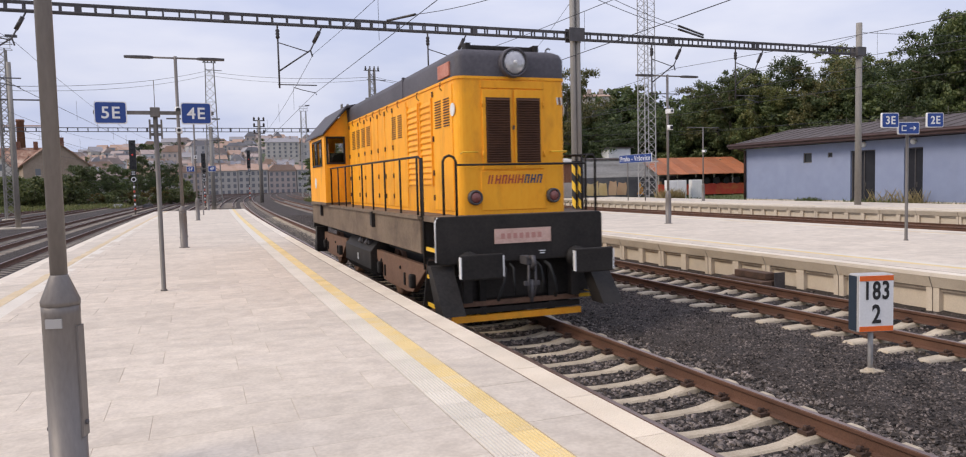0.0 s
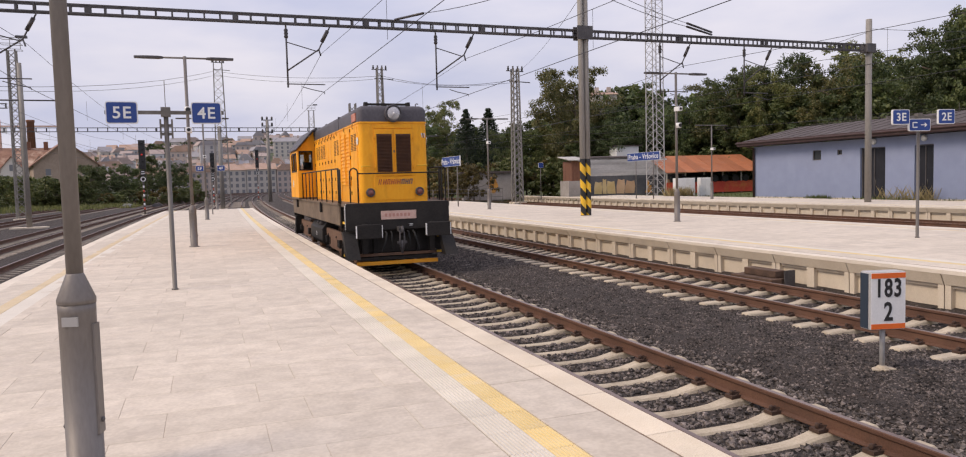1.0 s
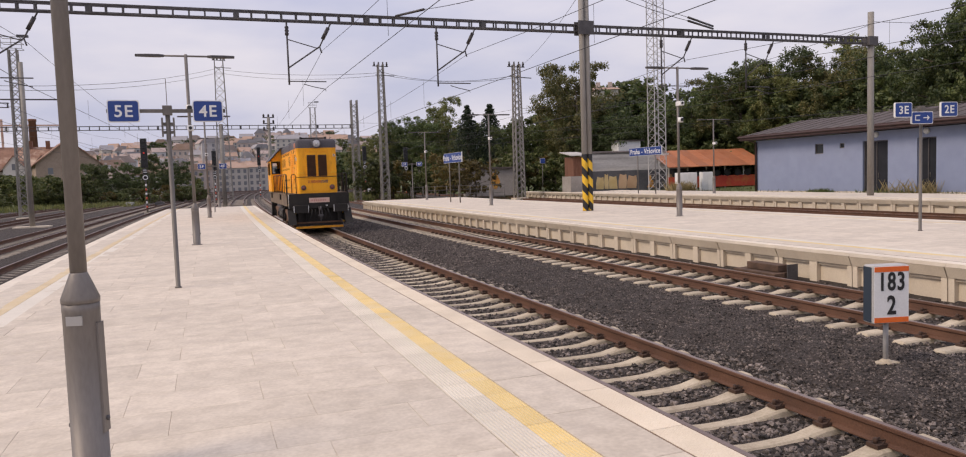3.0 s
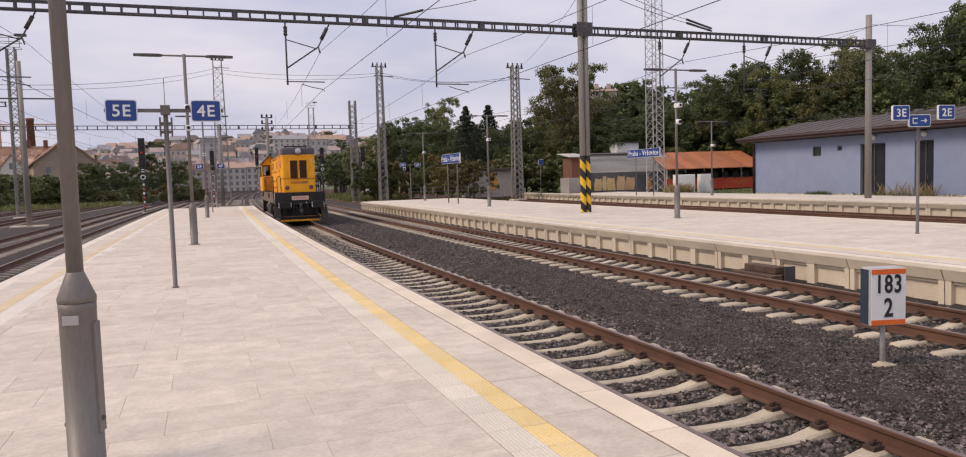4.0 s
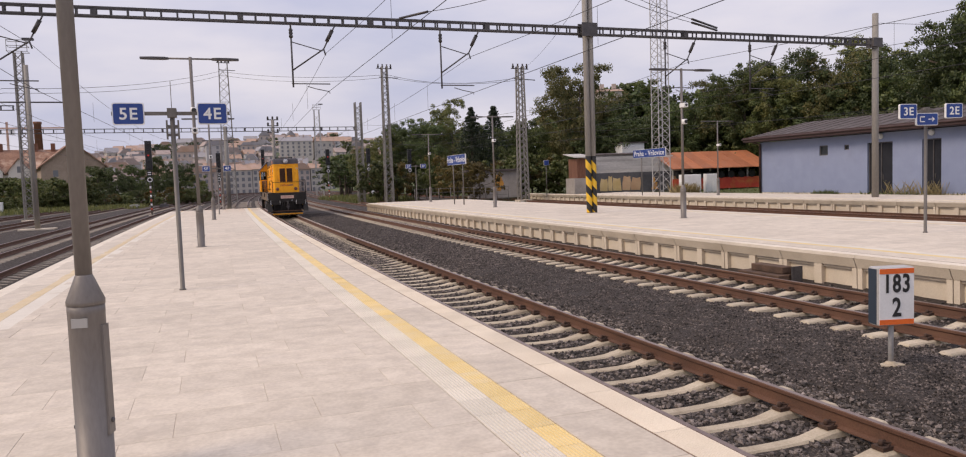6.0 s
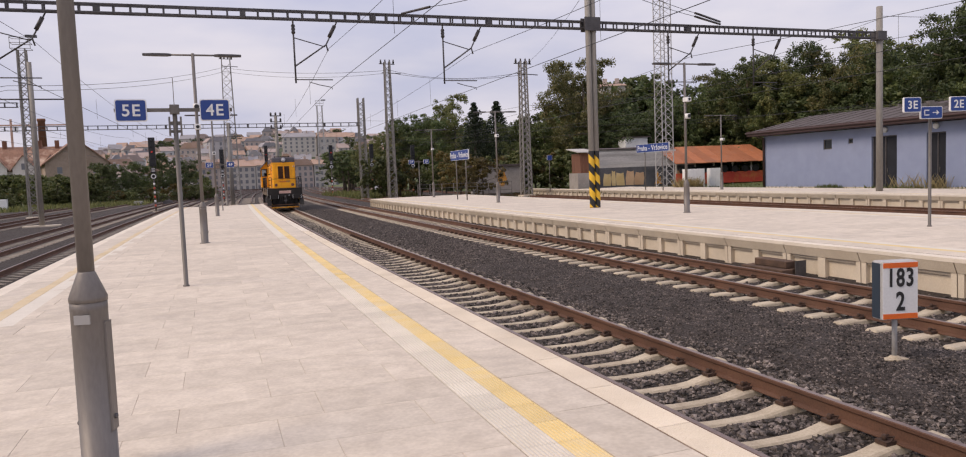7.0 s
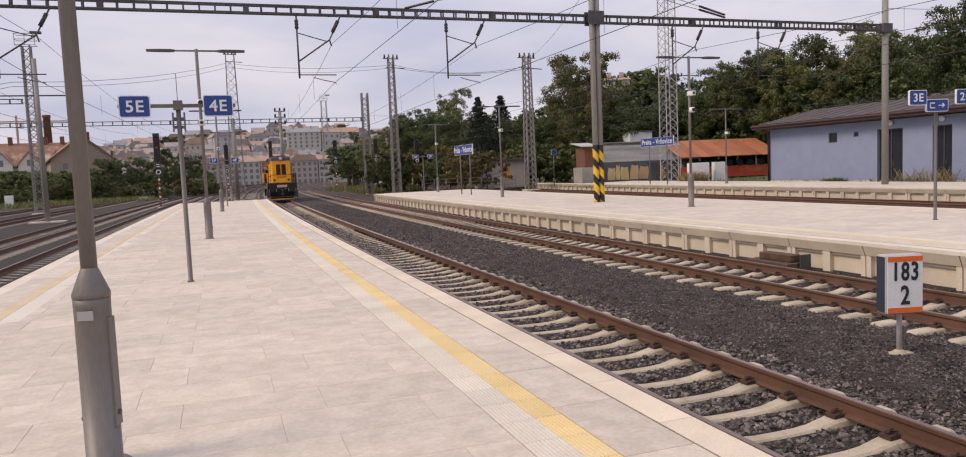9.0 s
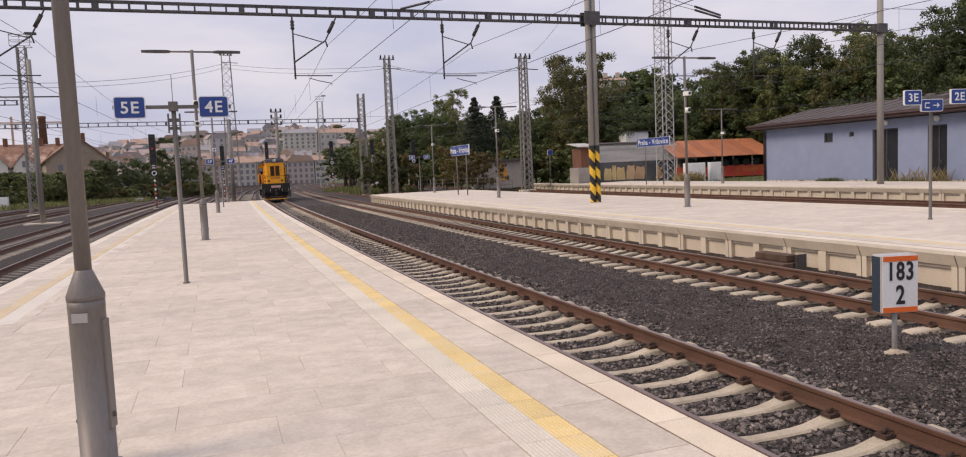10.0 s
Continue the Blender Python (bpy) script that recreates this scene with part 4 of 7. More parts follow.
    for y0 in (8.6, 11.14):
        part("cab_wall", pierced([-cw, cw], [1.80, 3.50], front_holes + ([(-0.8, 0.8, 2.9, 3.44)] if y0 > 9 else []), "y", y0, y0 + 0.06), YELLOW, cab)
        part("cab_wall", Shape().prism([(-cw, 3.50), (cw, 3.50), (0.92, 4.16), (-0.92, 4.16)], "y", y0, y0 + 0.06), YELLOW, cab)
    for sx in (-1, 1):
        a, b = sorted((sx * cw, sx * (cw - 0.05)))
        part("cab_wall", pierced([8.66, 11.14], [1.80, 3.50], [(9.0, 9.75, 2.75, 3.40), (9.85, 10.6, 2.75, 3.40)], "x", a, b), YELLOW, cab)
    part("cab_desk", Shape().box(-0.9, 0.9, 8.7, 9.3, 1.8, 2.75), LOCO_BLACK, cab)
    part("cab_seat", Shape().box(-1.2, -0.75, 9.7, 9.8, 2.3, 3.1).box(-1.2, -0.75, 9.4, 9.8, 2.2, 2.32), LOCO_BLACK, cab)
    roof_out = [(-cw - 0.06, 3.50), (-0.96, 4.17), (-0.5, 4.26), (0.5, 4.26), (0.96, 4.17), (cw + 0.06, 3.50), (cw + 0.06, 3.55), (0.97, 4.23), (0.5, 4.31), (-0.5, 4.31), (-0.97, 4.23), (-cw - 0.06, 3.55)]
    part("cab_roof", Shape().prism(roof_out, "y", 8.35, 11.75), ROOF_GREY, cab, "dark grey sloping cab roof", bevel=0.01)
    part("cab_gable", Shape().prism([(-0.9, 3.79), (0.9, 3.79), (0.93, 4.16), (0.5, 4.25), (-0.5, 4.25), (-0.93, 4.16)], "y", 8.48, 8.62), ROOF_GREY, cab)
    for sx in (-1, 1):
        a, b = sorted((sx * 0.985, sx * 1.455))
        fr = part("cab_window", pierced([a - 0.02, b - 0.01], [2.77, 3.47], [(a + 0.025, b - 0.055, 2.82, 3.42)], "y", 8.575, 8.60), LOCO_BLACK, cab)
        part("pane", Shape().box(a + 0.02, b - 0.05, 8.605, 8.612, 2.81, 3.43), CLEAR, fr)
        part("wiper", Shape().tube([(a + 0.1, 8.55, 2.84), (a + 0.22, 8.548, 3.18)], 0.008, 5), LOCO_BLACK, fr)
        for y0, y1 in ((9.0, 9.75), (9.85, 10.6)):
            a, b = sorted((sx * cw, sx * (cw + 0.02)))
            w = part("cab_window", pierced([y0 - 0.02, y1 + 0.02], [2.73, 3.42], [(y0 + 0.03, y1 - 0.03, 2.78, 3.37)], "x", a, b), LOCO_BLACK, cab)
            a, b = sorted((sx * (cw - 0.03), sx * (cw - 0.024)))
            part("pane", Shape().box(a, b, y0 + 0.02, y1 - 0.02, 2.77, 3.38), CLEAR, w)
        part("emblem_disc", Shape().turned([(0.14, sx * 1.522), (0.14, sx * 1.532)], 18, (0, 10.2, 2.3), "x"), WHITE, cab)
    part("short_hood", Shape().box(-1.0, 1.0, 11.2, 12.4, 1.74, 2.9), YELLOW, loco, bevel=0.05)
    part("far_beam", Shape().box(-1.35, 1.35, 12.1, 12.3, 1.0, 1.75), LOCO_BLACK, loco)
    # running gear
    for y0 in (1.25, 8.1):
        bog = part("bogie", Shape().box(-0.75, 0.75, y0 + 0.2, y0 + 3.2, 0.55, 0.95), LOCO_BLACK, loco, "rusty two-axle bogie")
        for sx in (-1, 1):
            a, b = sx * 1.06, sx * 1.16
            part("side_frame", Shape().prism([(y0 - 0.15, 0.90), (y0 + 3.45, 0.90), (y0 + 3.45, 0.80), (y0 + 2.75, 0.36), (y0 + 2.3, 0.33), (y0 + 1.0, 0.33), (y0 + 0.6, 0.37), (y0 - 0.15, 0.80)], "x", a, b), BOGIE, bog, bevel=0.015)
            for yy in (y0 + 0.45, y0 + 2.85):
                part("axle_box", Shape().box(min(b, b + sx * 0.10), max(b, b + sx * 0.10), yy - 0.07, yy + 0.07, 0.46, 0.70), LOCO_BLACK, bog, bevel=0.03)
            for yy in (y0 + 0.9, y0 + 2.4):
                part("brake_rod", Shape().box(min(b, b + sx * 0.03), max(b, b + sx * 0.03), yy + 0.16, yy + 0.22, 0.44, 0.66), LOCO_BLACK, bog, bevel=0.01)
                part("bolt", Shape().turned([(0.03, b), (0.03, b + sx * 0.02), (0.018, b + sx * 0.028)], 8, (0, yy + 0.5, 0.72), "x"), LOCO_BLACK, bog)
    tank = part("fuel_tank", Shape().prism([(-1.30, 0.50), (-1.20, 0.36), (1.20, 0.36), (1.30, 0.50), (1.30, 0.86), (1.12, 1.08), (-1.12, 1.08), (-1.30, 0.86)], "y", 4.55, 7.3), LOCO_BLACK, loco, "dark fuel tank under the frame", bevel=0.02)
    for y in (5.1, 5.75):
        part("filler", Shape().tube([(-1.18, y, 1.0), (-1.27, y, 1.06)], 0.07, 10).box(-1.24, -1.12, y - 0.16, y - 0.1, 0.98, 1.08), DARK_STEEL, tank)
    part("tank_mark", Shape().box(-1.306, -1.30, 5.8, 5.86, 0.6, 0.74), WHITE, tank)
    part("rear_guard", Shape().prism([(11.35, 1.05), (11.6, 1.05), (11.9, 0.32), (11.45, 0.32)], "x", -1.38, -1.06), LOCO_BLACK, loco)
    part("rear_guard", Shape().prism([(11.35, 1.05), (11.6, 1.05), (11.9, 0.32), (11.45, 0.32)], "x", 1.06, 1.38), LOCO_BLACK, loco)
    wheel_sets = []
    for y in (1.70, 4.10, 8.55, 10.95):
        ws = part("wheel_set", Shape().tube([(-0.9, 0, 0), (0.9, 0, 0)], 0.08, 12), LOCO_BLACK, loco, at=pose(0, y, 0.5))
        for sx in (-1, 1):
            part("wheel", Shape().turned([(0.10, sx * 0.80), (0.40, sx * 0.79), (0.42, sx * 0.82), (0.50, sx * 0.82), (0.505, sx * 0.70), (0.53, sx * 0.69), (0.53, sx * 0.66), (0.10, sx * 0.66)], 28, axis="x"), BOGIE, ws)
            part("spoke_mark", Shape().box(min(sx * 0.795, sx * 0.83), max(sx * 0.795, sx * 0.83), -0.06, 0.06, 0.12, 0.40), BOGIE, ws)
        wheel_sets.append(ws)
    return loco, wheel_sets


surface_mark = plain("faded_mark", (0.50, 0.24, 0.20), 0.7)
loco, wheel_sets = locomotive()

# ---------------------------------------------------------------- lamps and signs on the platforms
def platform_lamp(x, y, height, label, boxes=(), turn=0.0, sticker=False):
    """A lamp post with a thick door base, a cone, a slim shaft and two flat luminaires on a cross arm."""
    t = thing("platform_lamp", label, "lamp post", pose(x + curve_off(y), y, 0, 0, 0, turn), group="platform lamps")
    base = part("base", Shape().turned([(0.15, 0.0), (0.15, 0.015), (0.104, 0.02), (0.104, 0.99), (0.105, 0.992), (0.105, 1.05)], 12), LAMP_STEEL, t)
    part("cone", Shape().turned([(0.107, 1.045), (0.108, 1.072), (0.052, 1.215), (0.047, 1.225)], 24), LAMP_STEEL, t)
    part("shaft", Shape().turned([(0.047, 1.22), (0.045, height)], 20), LAMP_STEEL, t)
    part("door", Shape().box(0.09, 0.107, -0.04, 0.04, 0.25, 0.92), LAMP_STEEL, base)
    part("lock", Shape().turned([(0.016, 0.10), (0.016, 0.118), (0.008, 0.122)], 10, (0, 0.0, 0.33), "x"), DARK_STEEL, base)
    part("lock", Shape().turned([(0.016, -0.10), (0.016, -0.112), (0.008, -0.117)], 10, (0, 0.0, 0.30), "x"), DARK_STEEL, base)
    if sticker:
        part("sticker", Shape().box(-0.045, 0.045, -0.1075, -0.095, 0.92, 0.975), plain("worn_sticker", (0.34, 0.33, 0.32), 0.6), base, "small worn pale sticker")
    arm = part("arm", Shape().tube([(-0.85, 0, height - 0.05), (0.85, 0, height - 0.05)], 0.028, 10), LAMP_STEEL, t)
    for s in (-1, 1):
        part("luminaire", Shape().prism([(s * 0.58, -0.04), (s * 0.70, -0.12), (s * 1.05, -0.12), (s * 1.34, -0.06), (s * 1.34, 0.06), (s * 1.05, 0.12), (s * 0.70, 0.12), (s * 0.58, 0.04)], "z", height - 0.085, height - 0.02), DARK_STEEL, arm, "flat dark lamp head", bevel=0.012)
    for z, kind in boxes:
        if kind == "camera":
            c = part("camera_box", Shape().box(-0.07, 0.10, -0.26, 0.05, z - 0.08, z + 0.08), WHITE, t, "white surveillance camera housing", bevel=0.015)
            part("lens_front", Shape().turned([(0.05, -0.265), (0.045, -0.275)], 12, (0.015, 0, z), "y"), BLACK, c)
        else:
            c = part("speaker", Shape().turned([(0.10, z - 0.09), (0.10, z + 0.09)], 14, (0.02, -0.12, 0)), WHITE, t, "pale loudspeaker")
            part("mouth", Shape().turned([(0.07, -0.222), (0.06, -0.226)], 12, (0.02, 0, z), "y"), BLACK, c)
    return t


platform_lamp(-0.742, 5.0, 5.5, "grey steel platform lamp post with thick door base", turn=-15, sticker=True)
platform_lamp(-0.40, 23.4, 5.53, "grey twin-arm platform lamp with two small devices", ((3.98, "speaker"), (3.40, "camera")))
platform_lamp(-0.20, 43.0, 5.5, "slim grey platform lamp post", ((3.4, "camera"),))
platform_lamp(0.20, 62.5, 5.5, "slim grey platform lamp post")
platform_lamp(16.40, 23.4, 5.5, "grey twin-arm platform lamp with a white camera", ((4.15, "camera"), (3.55, "speaker")))
platform_lamp(15.60, 41.4, 5.4, "grey twin-arm platform lamp with a camera", ((3.95, "camera"),))
platform_lamp(16.2, 58.5, 5.5, "grey twin-arm platform lamp on the far end", ((3.9, "camera"),))
platform_lamp(33.2, 43.5, 5.2, "slim grey lamp post on the outer platform", ((3.5, "camera"),))


def sign_board(name, x0, x1, z0, z1, parent, body, size, y=-0.05, thick=0.05):
    w, h = x1 - x0, z1 - z0
    r, pts = 0.035, []
    for cx, cz, a0 in ((x1 - r, z1 - r, 0), (x0 + r, z1 - r, 90), (x0 + r, z0 + r, 180), (x1 - r, z0 + r, 270)):
        for k in range(4):
            a = radians(a0 + 30 * k)
            pts.append((cx + r * math.cos(a), cz + r * math.sin(a)))
    b = part(name, Shape().prism(pts, "y", y - thick, y), WHITE, parent)
    cx, cz = (x0 + x1) / 2, (z0 + z1) / 2
    inner = [(cx + (px - cx) * (1 - 0.03 / w), cz + (pz - cz) * (1 - 0.03 / h)) for px, pz in pts]
    part("face", Shape().prism(inner, "y", y - thick - 0.004, y - thick + 0.002), BLUE, b, "dark blue sign face")
    if body:
        lettering(body, size, WHITE, b, pose((x0 + x1) / 2, y - thick - 0.007, (z0 + z1) / 2 - 0.01, 90, 0, 0), bold=size * 0.016)
    return b


def sector_sign(x, y, left, right, label, middle=False, speakers=False, top=3.08, turn=0.0, ahead=0.0):
    t = thing("sector_sign", label, "sign", pose(x + curve_off(y), y, 0, 0, 0, turn), group="sector signs")
    pole = part("pole", Shape().turned([(0.055, 0), (0.055, 0.02), (0.038, 0.03), (0.038, top)], 12), STEEL, t)
    part("crossbar", Shape().box(-0.92, 0.92, -0.035, 0.0, top - 0.12, top - 0.06), STEEL, t)
    if ahead:
        for cx in (-0.66, 0.64):
            part("board_bracket", Shape().box(cx - 0.03, cx + 0.03, -0.05 - ahead, -0.03, top - 0.115, top - 0.065), STEEL, t)
    part("clamp", Shape().box(-0.075, 0.075, -0.06, 0.06, top - 0.16, top - 0.0), STEEL, t, bevel=0.008)
    sign_board("sign_panel", -0.90, -0.42, top - 0.28, top + 0.08, t, left, 0.27, y=-0.05 - ahead)
    sign_board("sign_panel", 0.40, 0.88, top - 0.28, top + 0.08, t, right, 0.27, y=-0.05 - ahead)
    if speakers:
        for s in (-1, 1):
            part("bracket", Shape().box(s * 0.09 - 0.014, s * 0.09 + 0.014, -0.03, 0.03, top - 0.52, top - 0.2).box(s * 0.05 - 0.05, s * 0.05 + 0.05, -0.01, 0.01, top - 0.33, top - 0.28).box(s * 0.05 - 0.05, s * 0.05 + 0.05, -0.01, 0.01, top - 0.47, top - 0.42), STEEL, t)
        part("bracket", Shape().tube([(0, 0, top), (0, 0, top + 0.45)], 0.006, 5), STEEL, t)
    if middle:
        b = sign_board("sign_panel", -0.36, 0.25, top - 0.44, top - 0.14, t, "", 0.2, y=-0.06)
        part("exit_symbol", Shape().box(-0.27, -0.245, -0.119, -0.112, top - 0.36, top - 0.22).box(-0.27, -0.13, -0.119, -0.112, top - 0.36, top - 0.335).box(-0.27, -0.13, -0.119, -0.112, top - 0.245, top - 0.22), WHITE, b)
        part("arrow", Shape().box(-0.03, 0.13, -0.119, -0.112, top - 0.30, top - 0.28).prism([(0.08, top - 0.35), (0.15, top - 0.29), (0.08, top - 0.23), (0.08, top - 0.265), (0.11, top - 0.29), (0.08, top - 0.315)], "y", -0.119, -0.112), WHITE, b)
    return t


sector_sign(-0.545, 13.63, "5E", "4E", "two blue track signs on a slim steel pole", speakers=True)
sector_sign(16.60, 13.55, "3E", "2E", "two blue track signs and a blue exit sign on a pole", middle=True, turn=-8.5, ahead=0.09)
sector_sign(0.0, 51.7, "5F", "4F", "two blue track signs on a far steel pole")
sector_sign(15.9, 62.0, "3F", "2F", "two blue track signs on a far steel pole")


def name_sign(x, y, length, z0, z1, label):
    """Station name board that stands along the platform, lettered towards the tracks."""
    t = thing("station_name_sign", label, "sign", pose(x + curve_off(y), y, 0, 0, 0, -90), group="station name signs")
    for s in (-1, 1):
        part("pole", Shape().tube([(s * length * 0.27, 0, 0), (s * length * 0.27, 0, z1)], 0.04, 10), STEEL, t)
    sign_board("sign_panel", -length / 2, length / 2, z0, z1, t, "Praha - Vršovice", 0.54, y=-0.04, thick=0.08)
    return t


name_sign(30.95, 48.7, 4.4, 2.90, 3.52, "long blue station name board on grey poles")
name_sign(15.75, 49.1, 3.9, 2.75, 3.42, "long blue station name board on grey poles")
small = thing("small_sign", "small blue sign on a thin pole", "sign", pose(31.2, 67.0, -0.3))
part("pole", Shape().tube([(0, 0, 0), (0, 0, 3.6)], 0.04, 8), STEEL, small)
sign_board("sign_panel", -0.27, 0.27, 3.12, 3.62, small, "", 0.2)

# kilometre board
km = thing("kilometre_board", "white kilometre board with orange bands on a short post", "sign", pose(7.425, 6.50, -0.615, 0, 0, -15))
part("post", Shape().turned([(0.03, -0.07), (0.03, 0.75)], 12), ZINC, km)
part("foot", Shape().prism([(-0.15, -0.04), (-0.02, -0.10), (0.14, -0.07), (0.12, 0.05), (0.0, 0.08), (-0.10, 0.05)], "z", -0.06, -0.012).turned([(0.08, -0.014), (0.06, 0.006), (0.03, 0.02)], 7), SLEEPER, km, "chipped pale concrete foot", bevel=0.008)
kb = part("board", Shape().box(-0.225, 0.225, -0.10, 0.09, 0.46, 1.145), ZINC, km, bevel=0.02)
part("side_panel", Shape().box(-0.231, -0.223, -0.075, 0.075, 0.48, 1.125), plain("board_side", (0.03, 0.045, 0.065), 0.45), kb)
part("face", Shape().box(-0.212, 0.212, -0.106, -0.098, 0.472, 1.133), WHITE, kb)
for z0, z1 in ((0.475, 0.535), (1.07, 1.13)):
    part("orange_band", Shape().box(-0.21, 0.21, -0.110, -0.105, z0, z1), ORANGE, kb, "orange band")
lettering("183", 0.295, BLACK, kb, pose(0.0, -0.110, 0.945, 90, 0, 0), bold=0.007, squeeze=0.70)
lettering("2", 0.305, BLACK, kb, pose(0.0, -0.110, 0.668, 90, 0, 0), bold=0.007, squeeze=0.74)


# ---------------------------------------------------------------- overhead line
def lattice_mast(x, y, z0, height, w0, w1, label, step=0.7, head=False, material=None, basket=False, bar=1.0):
    material = material or MAST
    t = thing("lattice_mast", label, "mast", pose(x, y, z0), group="lattice masts")
    for sx in (-1, 1):
        for sy in (-1, 1):
            part("leg", Shape().tube([(sx * w0, sy * w0, 0), (sx * w1, sy * w1, height)], 0.045 * bar, 4), material, t)
    br, z, flip = Shape(), 0.3, 1
    while z + step < height:
        a, b = w0 + (w1 - w0) * z / height, w0 + (w1 - w0) * (z + step) / height
        for p, q in (((-a, -a), (b, -b)), ((a, -a), (b, b)), ((a, a), (-b, b)), ((-a, a), (-b, -b))):
            p0, q0 = (p, q) if flip > 0 else ((-p[1], p[0]), (-q[1], q[0]))
            br.tube([(p0[0], p0[1], z), (q0[0], q0[1], z + step)], 0.022 * bar, 4)
        br.tube([(-a, -a, z), (a, -a, z)], 0.018, 4).tube([(-a, a, z), (a, a, z)], 0.018, 4)
        z, flip = z + step, -flip
    tagged(part("bracing", br, material, t), kind="stuff")
    part("footing", Shape().box(-w0 - 0.25, w0 + 0.25, -w0 - 0.25, w0 + 0.25, -0.3, 0.12), CONCRETE, t, bevel=0.03)
    if head:
        hd = Shape()
        hd.tube([(-0.9, 0, height - 0.2), (0.9, 0, height - 0.25)], 0.05, 6).tube([(-0.6, 0, height - 1.2), (1.6, 0, height - 1.3)], 0.045, 6)
        part("cross_arm", hd, DARK_STEEL, t)
        for s in (-0.7, -0.2, 0.3, 0.75):
            part("head_insulator", Shape().turned([(0.08, height - 0.2), (0.12, height), (0.06, height + 0.15), (0.1, height + 0.25)], 8, (s, 0, 0)), INSULATOR, t)
    if basket:
        bk = Shape()
        for z in (height, height + 0.5, height + 1.0):
            bk.tube([(-0.8, -0.5, z), (0.8, -0.5, z), (0.8, 0.5, z), (-0.8, 0.5, z), (-0.8, -0.5, z)], 0.03, 4)
        for sx in (-0.8, 0, 0.8):
            bk.tube([(sx, -0.5, height), (sx, -0.5, height + 1.0)], 0.03, 4)
        part("basket", bk, material, t)
        part("floodlight", Shape().box(0.4, 1.3, -0.3, 0.1, height + 1.05, height + 1.25), DARK_STEEL, t)
    return t


def gantry(y, x0, x1, z0, z1, label, step, depth=0.30, bays=None):
    t = thing("gantry_beam", label, "gantry")
    th = 0.026
    for yy in (y - depth / 2, y + depth / 2):
        for z in (z0, z1):
            part("chord", Shape().box(x0, x1, yy - 0.04, yy + 0.04, z - th, z + th), DARK_STEEL, t)
    n = int((x1 - x0) / step)
    for i in range(n + 1):
        x = x0 + step * i
        wide = 0.10 if i % 9 == 4 else 0.03
        for yy in (y - depth / 2, y + depth / 2):
            part("strut", Shape().box(x - wide, x + wide, yy - 0.02, yy + 0.02, z0 + th, z1 - th), DARK_STEEL, t)
    return t


GY = 30.4
gantry(GY, -26, 33.5, 8.06, 8.36, "dark riveted steel gantry beam across all tracks", 0.56)
gantry(88.5, -34, 16.9, 7.98, 8.38, "far dark steel gantry beam across the yard", 0.95)
gantry(78.0, -60, -16.2, 9.35, 9.75, "dark steel gantry beam beside the yard", 0.95)

mast = thing("gantry_mast", "grey twin-pole gantry mast with yellow and black hazard bands", "mast", pose(16.28, 30.15, 0))
for s in (-1, 1):
    part("pole", Shape().turned([(0.128, 0), (0.12, 10.8)], 18, (s * 0.128, 0, 0)), MAST, mast)
    for z in (-0.32, 0.43, 1.17, 1.92):
        r = 0.133
        n = 18
        st = Shape()
        for k in range(n + 1):
            a = 2 * math.pi * k / n
            zz = z - 0.15 * math.cos(a + 0.49)
            for dz in (0, 0.38):
                st.v.append((s * 0.128 + r * math.cos(a), r * math.sin(a), min(2.52, max(0.02, zz + dz))))
        for k in range(n):
            st.face((2 * k, 2 * k + 2, 2 * k + 3, 2 * k + 1), True)
        part("hazard_stripe", st, HAZARD, mast, "yellow slanting stripe", fix=False)
    part("black_sleeve", Shape().turned([(0.129, 0.0), (0.1305, 0.01), (0.1302, 2.56), (0.129, 2.57)], 18, (s * 0.128, 0, 0)), BLACK, mast)
part("beam_clamp", Shape().box(-0.38, 0.38, -0.22, -0.165, 7.9, 8.5).box(-0.38, 0.38, 0.165, 0.22, 7.9, 8.5), DARK_STEEL, mast)
mast = thing("gantry_mast", "grey concrete gantry mast beside the outer platform", "mast", pose(33.47, 30.3, -0.3))
part("pole", Shape().turned([(0.175, 0), (0.155, 10.0)], 20), MAST, mast)
part("footing", Shape().box(-0.5, 0.5, -0.5, 0.5, -0.2, 0.12), CONCRETE, mast)
part("beam_clamp", Shape().box(-0.36, 0.25, -0.25, 0.25, 8.25, 8.7), DARK_STEEL, mast)
mast = thing("gantry_mast", "grey concrete mast in the yard", "mast", pose(-11.3, 58.5, -0.72))
part("pole", Shape().turned([(0.18, 0), (0.14, 11.2)], 18), MAST, mast)
part("footing", Shape().box(-1.1, 1.1, -0.6, 0.6, -0.15, 0.08), CONCRETE, mast)
part("cross_arm", Shape().tube([(-3.2, 0, 8.7), (2.6, 0, 8.7)], 0.05, 6), DARK_STEEL, mast)

